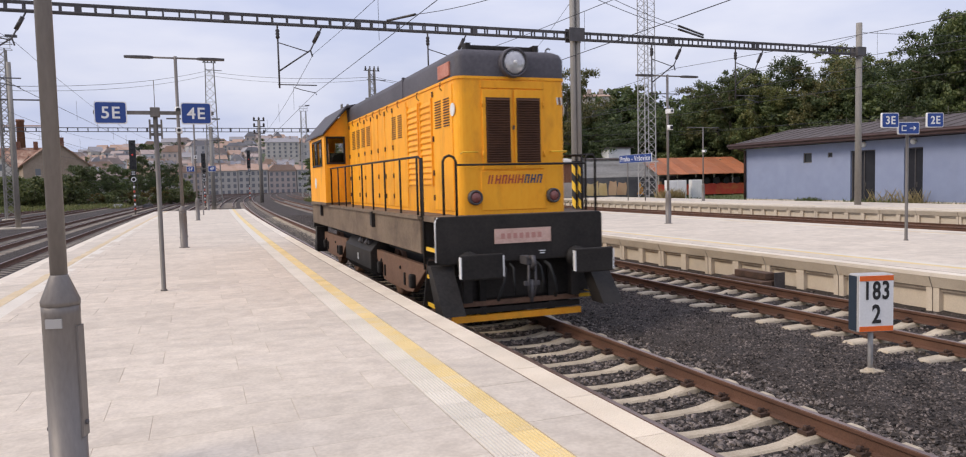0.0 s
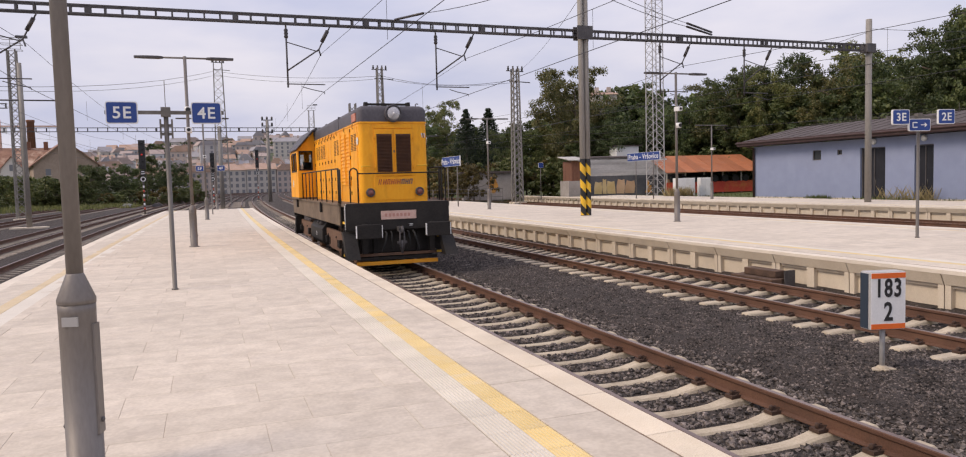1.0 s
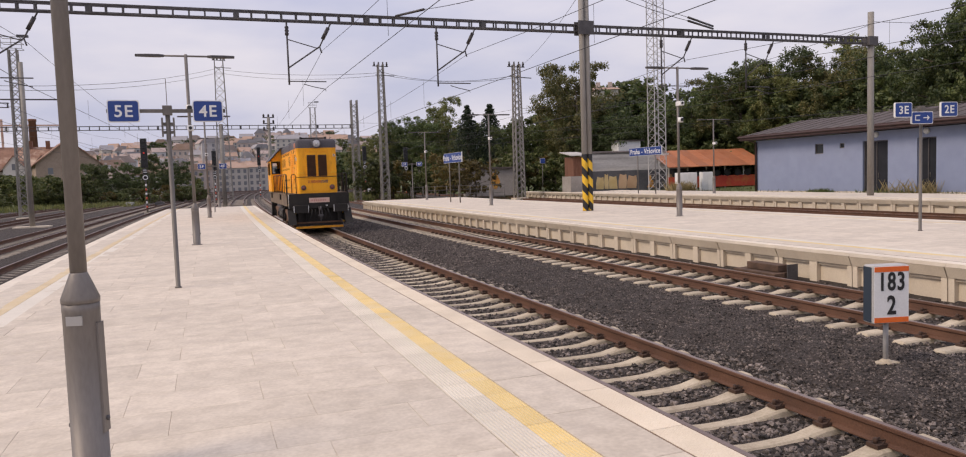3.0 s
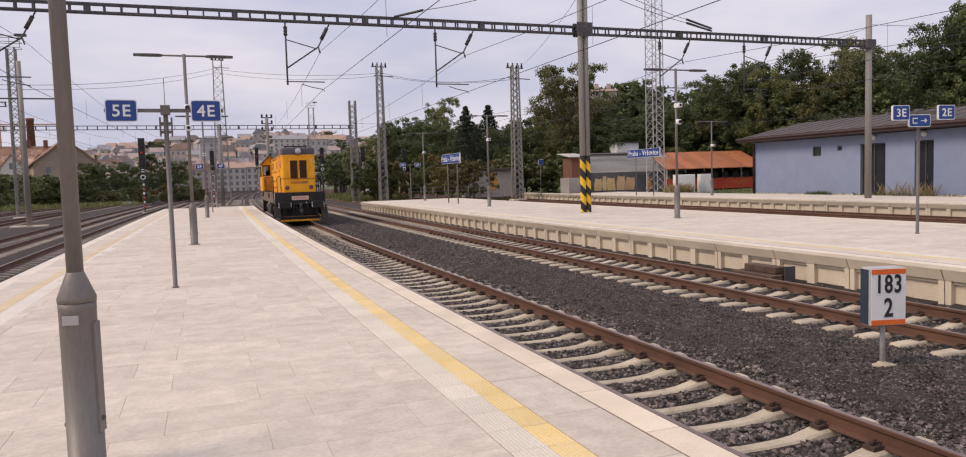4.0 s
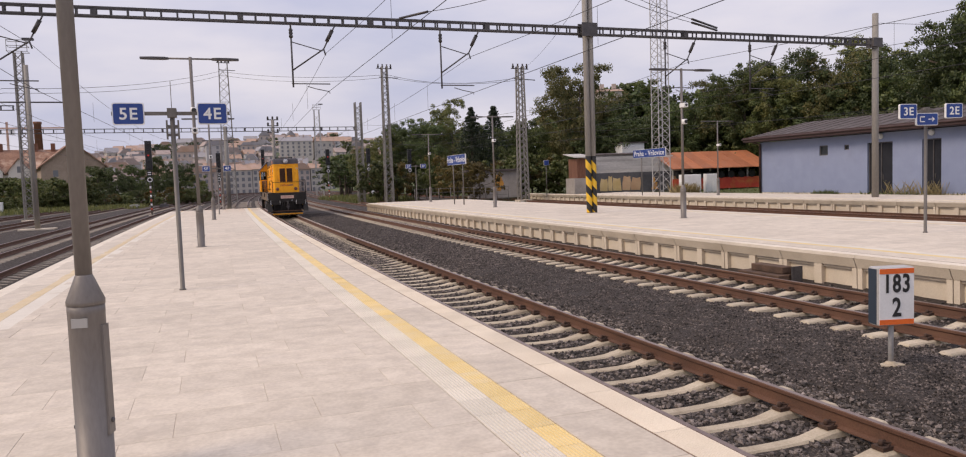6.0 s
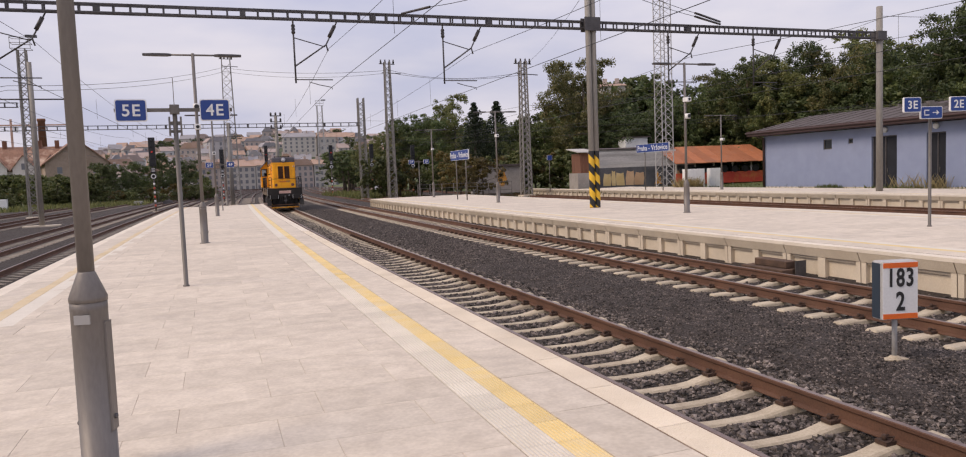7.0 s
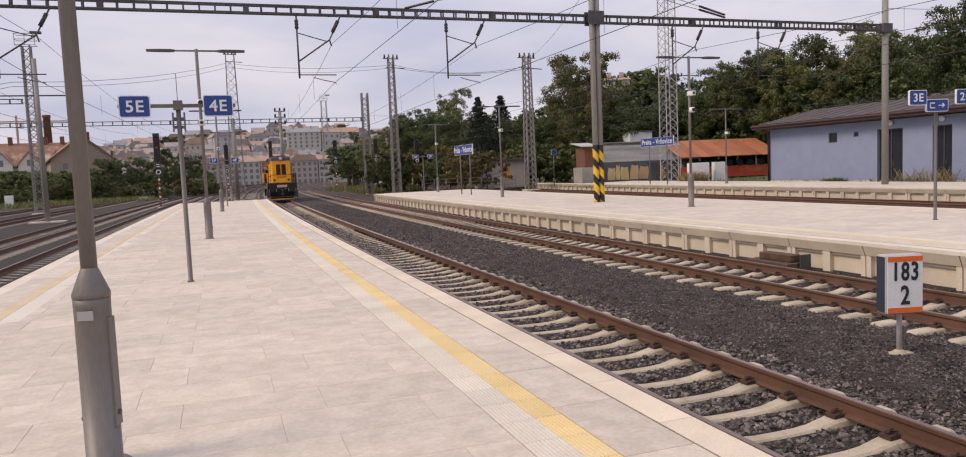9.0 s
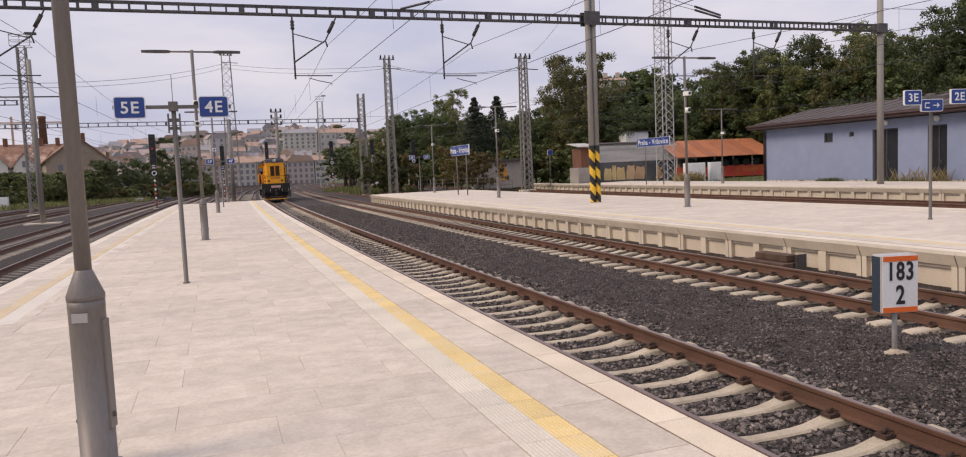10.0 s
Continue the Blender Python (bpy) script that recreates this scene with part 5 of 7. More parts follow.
mast = thing("gantry_mast", "grey steel mast carrying the far gantry beam", "mast", pose(1.9, 88.5, -0.75))
part("pole", Shape().turned([(0.24, 0), (0.20, 9.3)], 14), MAST, mast)
part("footing", Shape().box(-0.5, 0.5, -0.5, 0.5, -0.2, 0.1), CONCRETE, mast)
lattice_mast(-15.5, 77.6, -0.72, 15.2, 0.38, 0.32, "grey lattice floodlight mast with a basket on top", basket=True, bar=1.8)
lattice_mast(2.6, 112, -0.9, 20.4, 0.95, 0.55, "rusty grey lattice mast beyond the platform end", 1.2, head=True, bar=1.8)
lattice_mast(19.3, 84.2, -0.75, 15.6, 0.42, 0.28, "grey lattice mast with insulators", 0.75, head=True, bar=2.1)
lattice_mast(28.9, 67.5, -0.6, 13.1, 0.42, 0.28, "grey lattice mast with insulators", 0.6, head=True, bar=1.9)
lattice_mast(37.3, 56.2, -0.3, 24.0, 0.55, 0.51, "tall pale lattice tower", 0.7, material=ZINC)
lattice_mast(16.9, 88.5, -0.75, 12.0, 0.36, 0.34, "grey lattice gantry mast", 0.6, bar=2.2)
lattice_mast(21.8, 160, -0.8, 18.2, 0.75, 0.5, "distant pale lattice floodlight mast", 1.3, bar=1.9, basket=True, material=ZINC)
mast = thing("overhead_mast", "distant dark steel mast with stacked insulators", "mast", pose(9.43, 118, -0.8))
part("pole", Shape().turned([(0.30, 0), (0.22, 12.6)], 10), MAST, mast)
for z in (10.6, 11.6, 12.5):
    part("cross_arm", Shape().box(-0.85, 0.85, -0.08, 0.08, z, z + 0.14), DARK_STEEL, mast)
    for s in (-0.7, 0.0, 0.7):
        part("head_insulator", Shape().turned([(0.12, z + 0.14), (0.16, z + 0.4), (0.09, z + 0.6)], 8, (s, 0, 0)), INSULATOR, mast)


def drop_arm(x, label="drop arm with insulators holding the contact wire"):
    """Hanger under the gantry: post, diagonal stay, registration arm."""
    t = thing("drop_arm", label, "overhead line arm", pose(x, GY, 0), group="drop arms")
    part("post", Shape().tube([(0, 0, 8.0), (0, 0, 5.58)], 0.035, 8), DARK_STEEL, t)
    part("post_insulator", Shape().turned([(0.06, 7.86), (0.085, 7.8), (0.06, 7.74), (0.085, 7.68), (0.06, 7.62), (0.085, 7.56), (0.06, 7.5)], 10), INSULATOR, t)
    part("stay", Shape().tube([(1.72, 0, 8.02), (1.25, 0, 7.1), (0.02, 0, 6.25)], 0.03, 8), DARK_STEEL, t)
    part("stay_insulator", Shape().tube([(1.62, 0, 7.85), (1.38, 0, 7.40)], 0.075, 8), INSULATOR, t)
    part("link", Shape().tube([(0, 0, 7.35), (1.2, 0, 7.02)], 0.02, 6), DARK_STEEL, t)
    part("arm", Shape().tube([(-0.05, 0, 5.72), (1.45, 0, 5.72)], 0.022, 6), DARK_STEEL, t)
    part("steady_arm", Shape().tube([(0.55, 0, 5.62), (0.9, 0, 5.52), (1.4, 0, 5.42), (1.42, 0, 5.34)], 0.016, 6), DARK_STEEL, t)
    part("clip", Shape().tube([(1.25, 0, 7.1), (1.32, 0, 6.85)], 0.03, 6), DARK_STEEL, t)
    return t


for x in (3.3, 9.43, 20.5, 25.4, -6.95, -11.6, -16.5):
    drop_arm(x)


def wire(points, r=0.011, label="thin dark overhead wire", sag=0.0):
    cu = bpy.data.curves.new("overhead_wire", "CURVE")
    cu.dimensions, cu.bevel_depth, cu.bevel_resolution = "3D", r, 0
    sp = cu.splines.new("POLY")
    pts = []
    for (a, b) in zip(points, points[1:]):
        for k in range(8):
            u = k / 8
            p = Vector(a).lerp(Vector(b), u)
            p.z -= sag * 4 * u * (1 - u)
            pts.append(p)
    pts.append(Vector(points[-1]))
    sp.points.add(len(pts) - 1)
    for q, p in zip(sp.points, pts):
        q.co = (*p, 1)
    cu.materials.append(WIRE)
    return tagged(new("overhead_wire", cu), label, "wire", "overhead wires")


for x, arm in ((TRACK_1, 3.3), (TRACK_2, 9.43), (21.9, 20.5), (26.8, 25.4), (-5.5, -6.95), (-10.2, -11.6), (-15.1, -16.5)):
    for z0, z, sag, r in ((5.35, 5.40, 0.0, 0.011), (7.0, 6.95, 0.75, 0.010)):
        wire([(x + (0.45 if z < 6 else -0.2), -28, z), (arm + 1.35, GY, z), (x + 0.25 + curve_off(88), 88.5, z + 0.1), (x + curve_off(150), 150, z + 0.1), (x + curve_off(230), 230, z + 0.3)], r, sag=sag,
             label="contact wire over the track" if z < 6 else "sagging messenger wire over the track")
    for y in (12.5, 19, 37, 44, 52, 60, 68, 76):
        u = (y - GY) / (88.5 - GY) if y > GY else (y + 28) / (GY + 28)
        top = 6.95 - 0.75 * 4 * u * (1 - u)
        xx = arm + 1.35 + (x - 0.2 + curve_off(y) - arm - 1.35) * (abs(y - GY) / 58)
        wire([(xx, y, 5.4), (xx, y, top)], 0.006, "thin dropper wire under the messenger")
# cross spans and feeders
wire([(2.6, 112, 18.0), (19.3, 84.2, 13.9)], 0.02, sag=0.5)
wire([(2.6, 112, 17.5), (19.3, 84.2, 13.6)], 0.018, sag=0.65)
wire([(19.3, 84.2, 14.0), (28.9, 67.5, 11.45)], 0.02, sag=0.8)
wire([(19.3, 84.2, 13.7), (28.9, 67.5, 11.2)], 0.018, sag=0.6)
wire([(2.6, 112, 18.2), (-15.2, 70, 10.3), (-26, 50, 7.6)], 0.02, sag=0.75)
wire([(2.6, 112, 17.6), (-15.2, 70, 9.95), (-26, 50, 7.2)], 0.018, sag=0.8)
wire([(16.9, 88.5, 8.6), (28.9, 67.5, 8.2), (60, 40, 9.5)], 0.012, sag=0.5)
wire([(16.9, 88.5, 6.4), (28.9, 67.5, 6.0), (60, 36, 6.6)], 0.012, sag=0.5)
wire([(19.3, 84.2, 6.2), (28.9, 67.5, 5.0), (70, 30, 8.0)], 0.012, sag=0.4)
wire([(33.3, 30.3, 9.2), (60, 31, 10.5)], 0.012, sag=0.2)
wire([(16.28, 30.2, 9.9), (28.9, 67.5, 12.1)], 0.012, sag=0.5)
wire([(16.28, 30.2, 10.2), (10, -20, 9.6)], 0.012, sag=0.4)
wire([(33.3, 30.3, 9.0), (40, 63.5, 9.4)], 0.012, sag=0.4)
for (xa, ya, za), (xb, yb, zb), far in (((7.64, 30.1, 8.37), (8.22, 28.0, 8.20), (9.9, 21.5, 7.70)), ((23.3, 30.2, 8.45), (20.3, 28.0, 8.25), (10.7, 20.0, 7.42)), ((23.3, 30.2, 8.57), (20.3, 28.0, 8.40), (10.7, 20.0, 7.70))):
    tagged(part("tension_insulator", Shape().tube([(xa, ya, za), (xb, yb, zb)], 0.05, 8), INSULATOR), "long dark tension insulator above the beam", "insulator")
    wire([(xb, yb, zb), far], 0.012, sag=0.1)


# ---------------------------------------------------------------- signals
def light_signal(x, y, z0, height, label, head=2.5, red=False):
    t = thing("light_signal", label, "railway signal", pose(x, y, z0), group="light signals")
    part("post", Shape().turned([(0.075, 0), (0.075, height)], 12), STEEL, t)
    for i in range(6):
        part("post_band", Shape().turned([(0.082, 0.5 + i * 0.42), (0.082, 0.72 + i * 0.42)], 12), RED_PAINT if i % 2 == 0 else WHITE, t)
    part("head", Shape().box(-0.29, 0.29, -0.2, 0.1, height - head, height), BLACK, t, "tall black signal head", bevel=0.03)
    n = 5
    for i in range(n):
        z = height - head + (i + 0.5) * head / n
        h = part("hood", Shape().turned([(0.10, -0.2), (0.11, -0.34)], 12, (0, 0, z), "y"), BLACK, t)
        part("lamp", Shape().turned([(0.085, -0.345), (0.08, -0.35)], 12, (0, 0, z), "y"), RED_GLOW if red and i == 2 else DARK_GLASS, h)
    part("number_panel", Shape().box(-0.22, 0.22, -0.14, -0.1, height - head - 0.62, height - head - 0.1), BLACK, t)
    for k in range(2):
        part("number_bar", Shape().box(-0.15, 0.15, -0.148, -0.14, height - head - 0.27 - k * 0.2, height - head - 0.19 - k * 0.2), WHITE, t)
    zr = height - head - 0.95
    ring = part("ring_panel", Shape().turned([(0.30, -0.10), (0.30, -0.14)], 16, (0, 0, zr), "y"), BLACK, t)
    part("ring", Shape().turned([(0.24, -0.14), (0.24, -0.148), (0.16, -0.148), (0.16, -0.14)], 16, (0, 0, zr), "y"), WHITE, ring)
    part("ring_centre", Shape().turned([(0.15, -0.141), (0.15, -0.151)], 14, (0, 0, zr), "y"), BLACK, ring)
    part("ladder", Shape().tube([(0.28, 0.15, 0), (0.28, 0.15, height)], 0.02, 4).tube([(0.08, 0.15, height * 0.5), (0.28, 0.15, height * 0.5)], 0.02, 4), STEEL, t)
    part("foot", Shape().box(-0.3, 0.3, -0.3, 0.3, -0.25, 0.06), CONCRETE, t)
    return t


RED_PAINT = surface("red_paint_band", (0.50, 0.07, 0.04), (0.60, 0.10, 0.05), 3, 0.6, 0.05)
RED_GLOW = plain("red_signal_light", (0.75, 0.04, 0.025), 0.3, glow=0.08)
DARK_GLASS = plain("dark_lamp_glass", (0.01, 0.01, 0.012), 0.15)
light_signal(-5.45, 78.9, -0.72, 7.2, "black light signal on a red and white post", 2.8, red=True)
light_signal(1.2, 108, -0.75, 7.2, "distant black light signal on a post", 2.6)
light_signal(16.8, 113.6, -0.75, 7.7, "black light signal on a red and white post", 2.3, red=True)
light_signal(22.8, 112.8, -0.75, 7.7, "black light signal on a red and white post", 2.2)
light_signal(26.9, 103.8, -0.75, 7.0, "black light signal on a red and white post", 2.0)
light_signal(9.0, 138, -0.75, 9.0, "distant black light signal showing red", 3.2, red=True)

# stack of old timbers by the platform wall
TIMBER = surface("old_timber", (0.055, 0.032, 0.022), (0.12, 0.07, 0.045), 4, 0.85, 0.4, fine=30, stretch=(0.3, 1, 1))
st = thing("timber_stack", "old dark brown timbers stacked beside the platform wall", "timber", pose(11.15, 12.85, -0.66, 0, 0, 0) @ Matrix.Scale(0.85, 4))
part("timber", Shape().box(-0.32, 0.0, -0.75, 0.75, 0.0, 0.2), TIMBER, st, bevel=0.02)
part("timber", Shape().box(0.02, 0.34, -0.7, 0.78, 0.0, 0.2), TIMBER, st, bevel=0.02)
part("timber", Shape().box(-0.10, 0.24, -0.62, 0.5, 0.205, 0.38), TIMBER, st, bevel=0.02)
part("end_plate", Shape().box(0.05, 0.36, -0.80, -0.76, 0.0, 0.40), DARK_STEEL, st)

# ---------------------------------------------------------------- station building
WALL_BLUE = surface("blue_render", (0.235, 0.275, 0.405), (0.275, 0.318, 0.452), 1.2, 0.9, 0.15, fine=30,
                    stain=(0.21, 0.235, 0.33), stain_scale=0.5, stain_amount=0.4)
ROOF_BROWN = surface("brown_roofing", (0.055, 0.042, 0.040), (0.10, 0.08, 0.075), 1.5, 0.8, 0.3, fine=15,
                     stain=(0.15, 0.12, 0.11), stain_amount=0.3)
TRIM = surface("brown_trim", (0.045, 0.022, 0.020), (0.075, 0.04, 0.035), 2, 0.6, 0.1)
DOOR = surface("dark_door", (0.008, 0.009, 0.014), (0.016, 0.018, 0.026), 2, 0.85, 0.05)
BX0, BX1, BY0, BY1, BZ, BT = 40.0, 50.5, 12.0, 46.8, -0.28, 3.74
bl = thing("station_building", "low blue rendered station building with dark brown roof", "building")
openings = [(34.92, 36.82, -0.1, 3.16, "door"), (31.62, 32.87, -0.1, 3.16, "door"), (40.1, 40.86, 2.5, 3.19, "window"), (38.3, 38.7, 2.80, 3.14, "window"), (24.0, 25.2, -0.1, 3.1, "door")]
wall = pierced([BY0, BY1], [BZ, BT], [(y0, y1, z0 if z0 > 0 else BZ - 0.1, z1) for y0, y1, z0, z1, k in openings], "x", BX0, BX0 + 0.35)
part("front_wall", wall, WALL_BLUE, bl, "pale blue rendered wall")
part("end_wall", Shape().box(BX0 + 0.36, BX1, BY1 - 0.35, BY1, BZ, BT), WALL_BLUE, bl)
part("end_wall", Shape().box(BX0 + 0.36, BX1, BY0, BY0 + 0.35, BZ, BT), WALL_BLUE, bl)
part("back_wall", Shape().box(BX1 - 0.35, BX1, BY0 + 0.36, BY1 - 0.36, BZ, BT), WALL_BLUE, bl)
part("plinth", Shape().box(BX0 - 0.04, BX0, BY0, BY1, BZ - 0.3, -0.08), CONCRETE, bl)
for y0, y1, z0, z1, k in openings:
    if k == "door":
        d = part("door", Shape().box(BX0 + 0.2, BX0 + 0.26, y0, y1, BZ, z1), DOOR, bl, "dark steel door")
        part("door_frame", Shape().box(BX0 + 0.15, BX0 + 0.2, y0, y0 + 0.07, BZ, z1).box(BX0 + 0.15, BX0 + 0.2, y1 - 0.07, y1, BZ, z1).box(BX0 + 0.15, BX0 + 0.2, y0, y1, z1 - 0.07, z1).box(BX0 + 0.15, BX0 + 0.2, (y0 + y1) / 2 - 0.03, (y0 + y1) / 2 + 0.03, BZ, z1), DARK_STEEL, d)
        part("handle", Shape().tube([(BX0 + 0.12, (y0 + y1) / 2 - 0.15, 0.8), (BX0 + 0.12, (y0 + y1) / 2 - 0.15, 1.1)], 0.02, 6), STEEL, d)
    else:
        d = part("window", Shape().box(BX0 + 0.12, BX0 + 0.16, y0, y1, z0, z1), GLASS, bl)
        part("window_bars", Shape().box(BX0 + 0.06, BX0 + 0.10, y0, y1, z0, z0 + 0.05).box(BX0 + 0.06, BX0 + 0.10, y0, y1, z1 - 0.05, z1).box(BX0 + 0.06, BX0 + 0.10, y0, y0 + 0.05, z0, z1).box(BX0 + 0.06, BX0 + 0.10, y1 - 0.05, y1, z0, z1), STEEL, d)
for y in (35.75, 32.2, 25.5):
    part("wall_lamp", Shape().turned([(0.16, BX0), (0.19, BX0 - 0.06), (0.17, BX0 - 0.14), (0.10, BX0 - 0.18)], 16, (0, y, 3.52), "x"), WHITE, bl, "round white wall lamp")
roof = part("roof", Shape().prism([(BX0 - 0.95, 3.98), (BX0 - 0.95, 4.10), (45.2, 5.34), (BX1 + 0.9, 4.10), (BX1 + 0.9, 3.98), (45.2, 5.20)], "y", BY0 - 0.6, BY1 + 0.75), ROOF_BROWN, bl, "dark brown low-pitched roof")
part("eave_board", Shape().box(BX0 - 1.0, BX0 - 0.955, BY0 - 0.6, BY1 + 0.78, 3.82, 4.16), TRIM, roof)
part("soffit", Shape().box(BX0 - 0.95, BX0, BY0 - 0.6, BY1 + 0.75, 3.78, 3.83), TRIM, roof)
part("barge_board", Shape().prism([(BX0 - 0.95, 3.82), (BX0 - 0.95, 4.10), (45.2, 5.34), (BX1 + 0.9, 4.10), (BX1 + 0.9, 3.82), (45.2, 5.06)], "y", BY1 + 0.755, BY1 + 0.80), TRIM, roof)
part("gutter", Shape().tube([(BX0 - 1.06, BY0 - 0.6, 4.02), (BX0 - 1.06, BY1 + 0.8, 4.02)], 0.07, 8), TRIM, roof)
part("downpipe", Shape().tube([(BX0 - 1.0, BY1 + 0.3, 3.95), (BX0 - 0.12, BY1 - 0.1, 3.6), (BX0 - 0.12, BY1 - 0.1, BZ)], 0.085, 8), TRIM, bl)
y = BY0
while y < BY1 + 0.5:
    part("roof_seam", Shape().prism([(BX0 - 0.95, 4.10), (BX0 - 0.95, 4.125), (45.2, 5.375), (45.2, 5.34)], "y", y, y + 0.05), ROOF_BROWN, roof)
    y += 1.2
for y in (18, 26, 34, 42):
    part("lightning_rod", Shape().tube([(45.2, y, 5.30), (45.2, y, 5.85)], 0.015, 5), STEEL, roof)
part("ridge_wire", Shape().tube([(45.2, BY0, 5.44), (45.2, BY1, 5.44)], 0.012, 4), STEEL, roof)

# ---------------------------------------------------------------- sheds behind the outer platform
GREY_WOOD = surface("grey_boards", (0.34, 0.325, 0.30), (0.56, 0.535, 0.50), 1.5, 0.9, 0.3, fine=20, stretch=(0.2, 1, 1.5), per_piece=0.15)
RUST_ROOF = surface("orange_roof_sheet", (0.30, 0.095, 0.036), (0.47, 0.17, 0.07), 0.9, 0.75, 0.2, fine=12, stain=(0.24, 0.105, 0.065), stain_scale=0.9, stain_amount=0.8, per_piece=0.2)
DARK_WALL = surface("dark_shed_wall", (0.055, 0.055, 0.06), (0.11, 0.11, 0.115), 1.0, 0.9, 0.2, fine=12)
GRAFFITI = surface("graffiti_cream", (0.48, 0.34, 0.14), (0.62, 0.50, 0.27), 1.0, 0.8, 0.05)
GRAFFITI_2 = surface("graffiti_ochre", (0.50, 0.22, 0.04), (0.60, 0.33, 0.08), 1.0, 0.8, 0.05)
RED_FENCE = surface("red_boards", (0.42, 0.04, 0.025), (0.58, 0.08, 0.04), 1.0, 0.7, 0.1, stain=(0.5, 0.3, 0.06), stain_scale=0.8, stain_amount=0.6)
BROWN_WOOD = surface("brown_boards", (0.13, 0.055, 0.032), (0.22, 0.10, 0.06), 2, 0.85, 0.3, fine=20, stretch=(1, 1, 0.2))
PALE_WALL = surface("pale_wall", (0.26, 0.235, 0.21), (0.38, 0.35, 0.32), 0.9, 0.9, 0.2, fine=12, stain=(0.25, 0.22, 0.2), stain_amount=0.6)

sh = thing("long_shed", "grey board shed with painted dark lower wall", "shed", pose(31.95, 63.2, -0.3, 0, 0, -8))
part("lower_wall", Shape().box(2.0, 12.3, 0, 3.5, 0, 2.15), DARK_WALL, sh, "dark lower wall")
for i in range(7):
    z = 2.15 + i * 0.26
    part("board", Shape().box(2.0, 12.3 - 0.2 * i, 0.02 + i * 0.35, 0.10 + i * 0.35, z, z + 0.285), GREY_WOOD, sh)
part("roof", Shape().prism([(1.95, 3.98), (4.6, 4.16), (4.6, 4.10), (1.95, 3.92)], "x", 1.7, 11.3), ROOF_BROWN, sh)
GRAFFITI_3 = surface("graffiti_peach", (0.44, 0.27, 0.15), (0.56, 0.38, 0.23), 1.0, 0.8, 0.05)
gx = 2.9
for i, (w, h, lean, kind) in enumerate(((0.75, 1.15, 0.05, 0), (0.40, 1.40, 0.0, 0), (0.85, 1.20, -0.06, 0), (0.80, 1.35, 0.08, 2), (0.95, 1.20, 0.10, 2), (0.30, 0.7, 0.35, 1), (0.30, 1.2, -0.3, 1), (0.85, 1.25, 0.0, 2))):
    z = 0.45
    body = [(gx, z), (gx + w, z - 0.03), (gx + w + lean, z + h * 0.55), (gx + w * 0.92 + lean, z + h), (gx + w * 0.6 + lean, z + h * 0.93), (gx + w * 0.1 + lean, z + h * 1.02), (gx + lean * 0.5 - 0.03, z + h * 0.5)]
    part("paint_shape", Shape().prism(body, "y", -0.012, 0.002), (GRAFFITI, GRAFFITI_2, GRAFFITI_3)[kind], sh)
    gx += w + (0.10, 0.08, 0.09, 0.07, 1.15, 0.12, 1.35, 0)[i]
hut = thing("board_hut", "small brown board hut with a sloping tin roof", "shed", pose(31.65, 62.8, -0.3, 0, 0, -8))
part("body", Shape().box(0.75, 1.98, 0, 2.5, 1.75, 3.6), BROWN_WOOD, hut)
for i in range(3, 8):
    part("board", Shape().box(0.0 + i * 0.25, 0.235 + i * 0.25, -0.03, 0, 1.75, 3.6), BROWN_WOOD, hut)
part("base_wall", Shape().box(0.45, 2.0, -0.05, 2.5, 0, 1.75), PALE_WALL, hut)
part("white_post", Shape().box(1.75, 1.98, -0.10, -0.05, 0.0, 3.3), WHITE, hut)
part("roof", Shape().prism([(-0.5, 3.65), (2.9, 4.05), (2.9, 4.12), (-0.5, 3.72)], "x", 0.35, 2.15), GREY_WOOD, hut)
sh = thing("tin_roof_shed", "open shed with rusty orange sheet roof and red front", "shed", pose(41.4, 60.5, -0.3, 0, 0, -12))
for i in range(10):
    part("roof_sheet", Shape().prism([(-0.7, 2.25 + 0.015 * (i % 2)), (4.6, 3.95 + 0.015 * (i % 2)), (4.6, 4.0 + 0.015 * (i % 2)), (-0.7, 2.30 + 0.015 * (i % 2))], "x", -0.3 + i * 1.02, 0.74 + i * 1.02), RUST_ROOF, sh)
part("back_wall", Shape().box(0, 9.8, 4.2, 4.4, 0, 3.8), DARK_WALL, sh)
part("front_panel", Shape().box(0, 9.8, 0, 0.08, 0.3, 1.35), RED_FENCE, sh, "red painted front boards")
for i in range(6):
    part("post", Shape().box(i * 1.9, i * 1.9 + 0.12, 0.09, 0.2, 0, 2.4), GREY_WOOD, sh)
for i in range(9):
    part("tyre", Shape().turned([(0.28, -0.08), (0.36, -0.05), (0.36, 0.05), (0.28, 0.08)], 14, (0.7 + i * 1.05, 0.06, 1.62), "y"), RUBBER, sh)
bd = thing("white_container", "pale container standing behind the sheds", "container", pose(41.0, 69, -0.2, 0, 0, -10))
part("body", Shape().box(0, 2.5, 0, 2.2, 3.0, 5.15), WHITE, bd, bevel=0.04)
part("frame", Shape().box(0.1, 2.4, 0.1, 2.1, 0.0, 3.0), DARK_WALL, bd)
part("lid", Shape().box(-0.2, 2.8, -0.2, 2.4, 5.15, 5.25), ROOF_BROWN, bd)
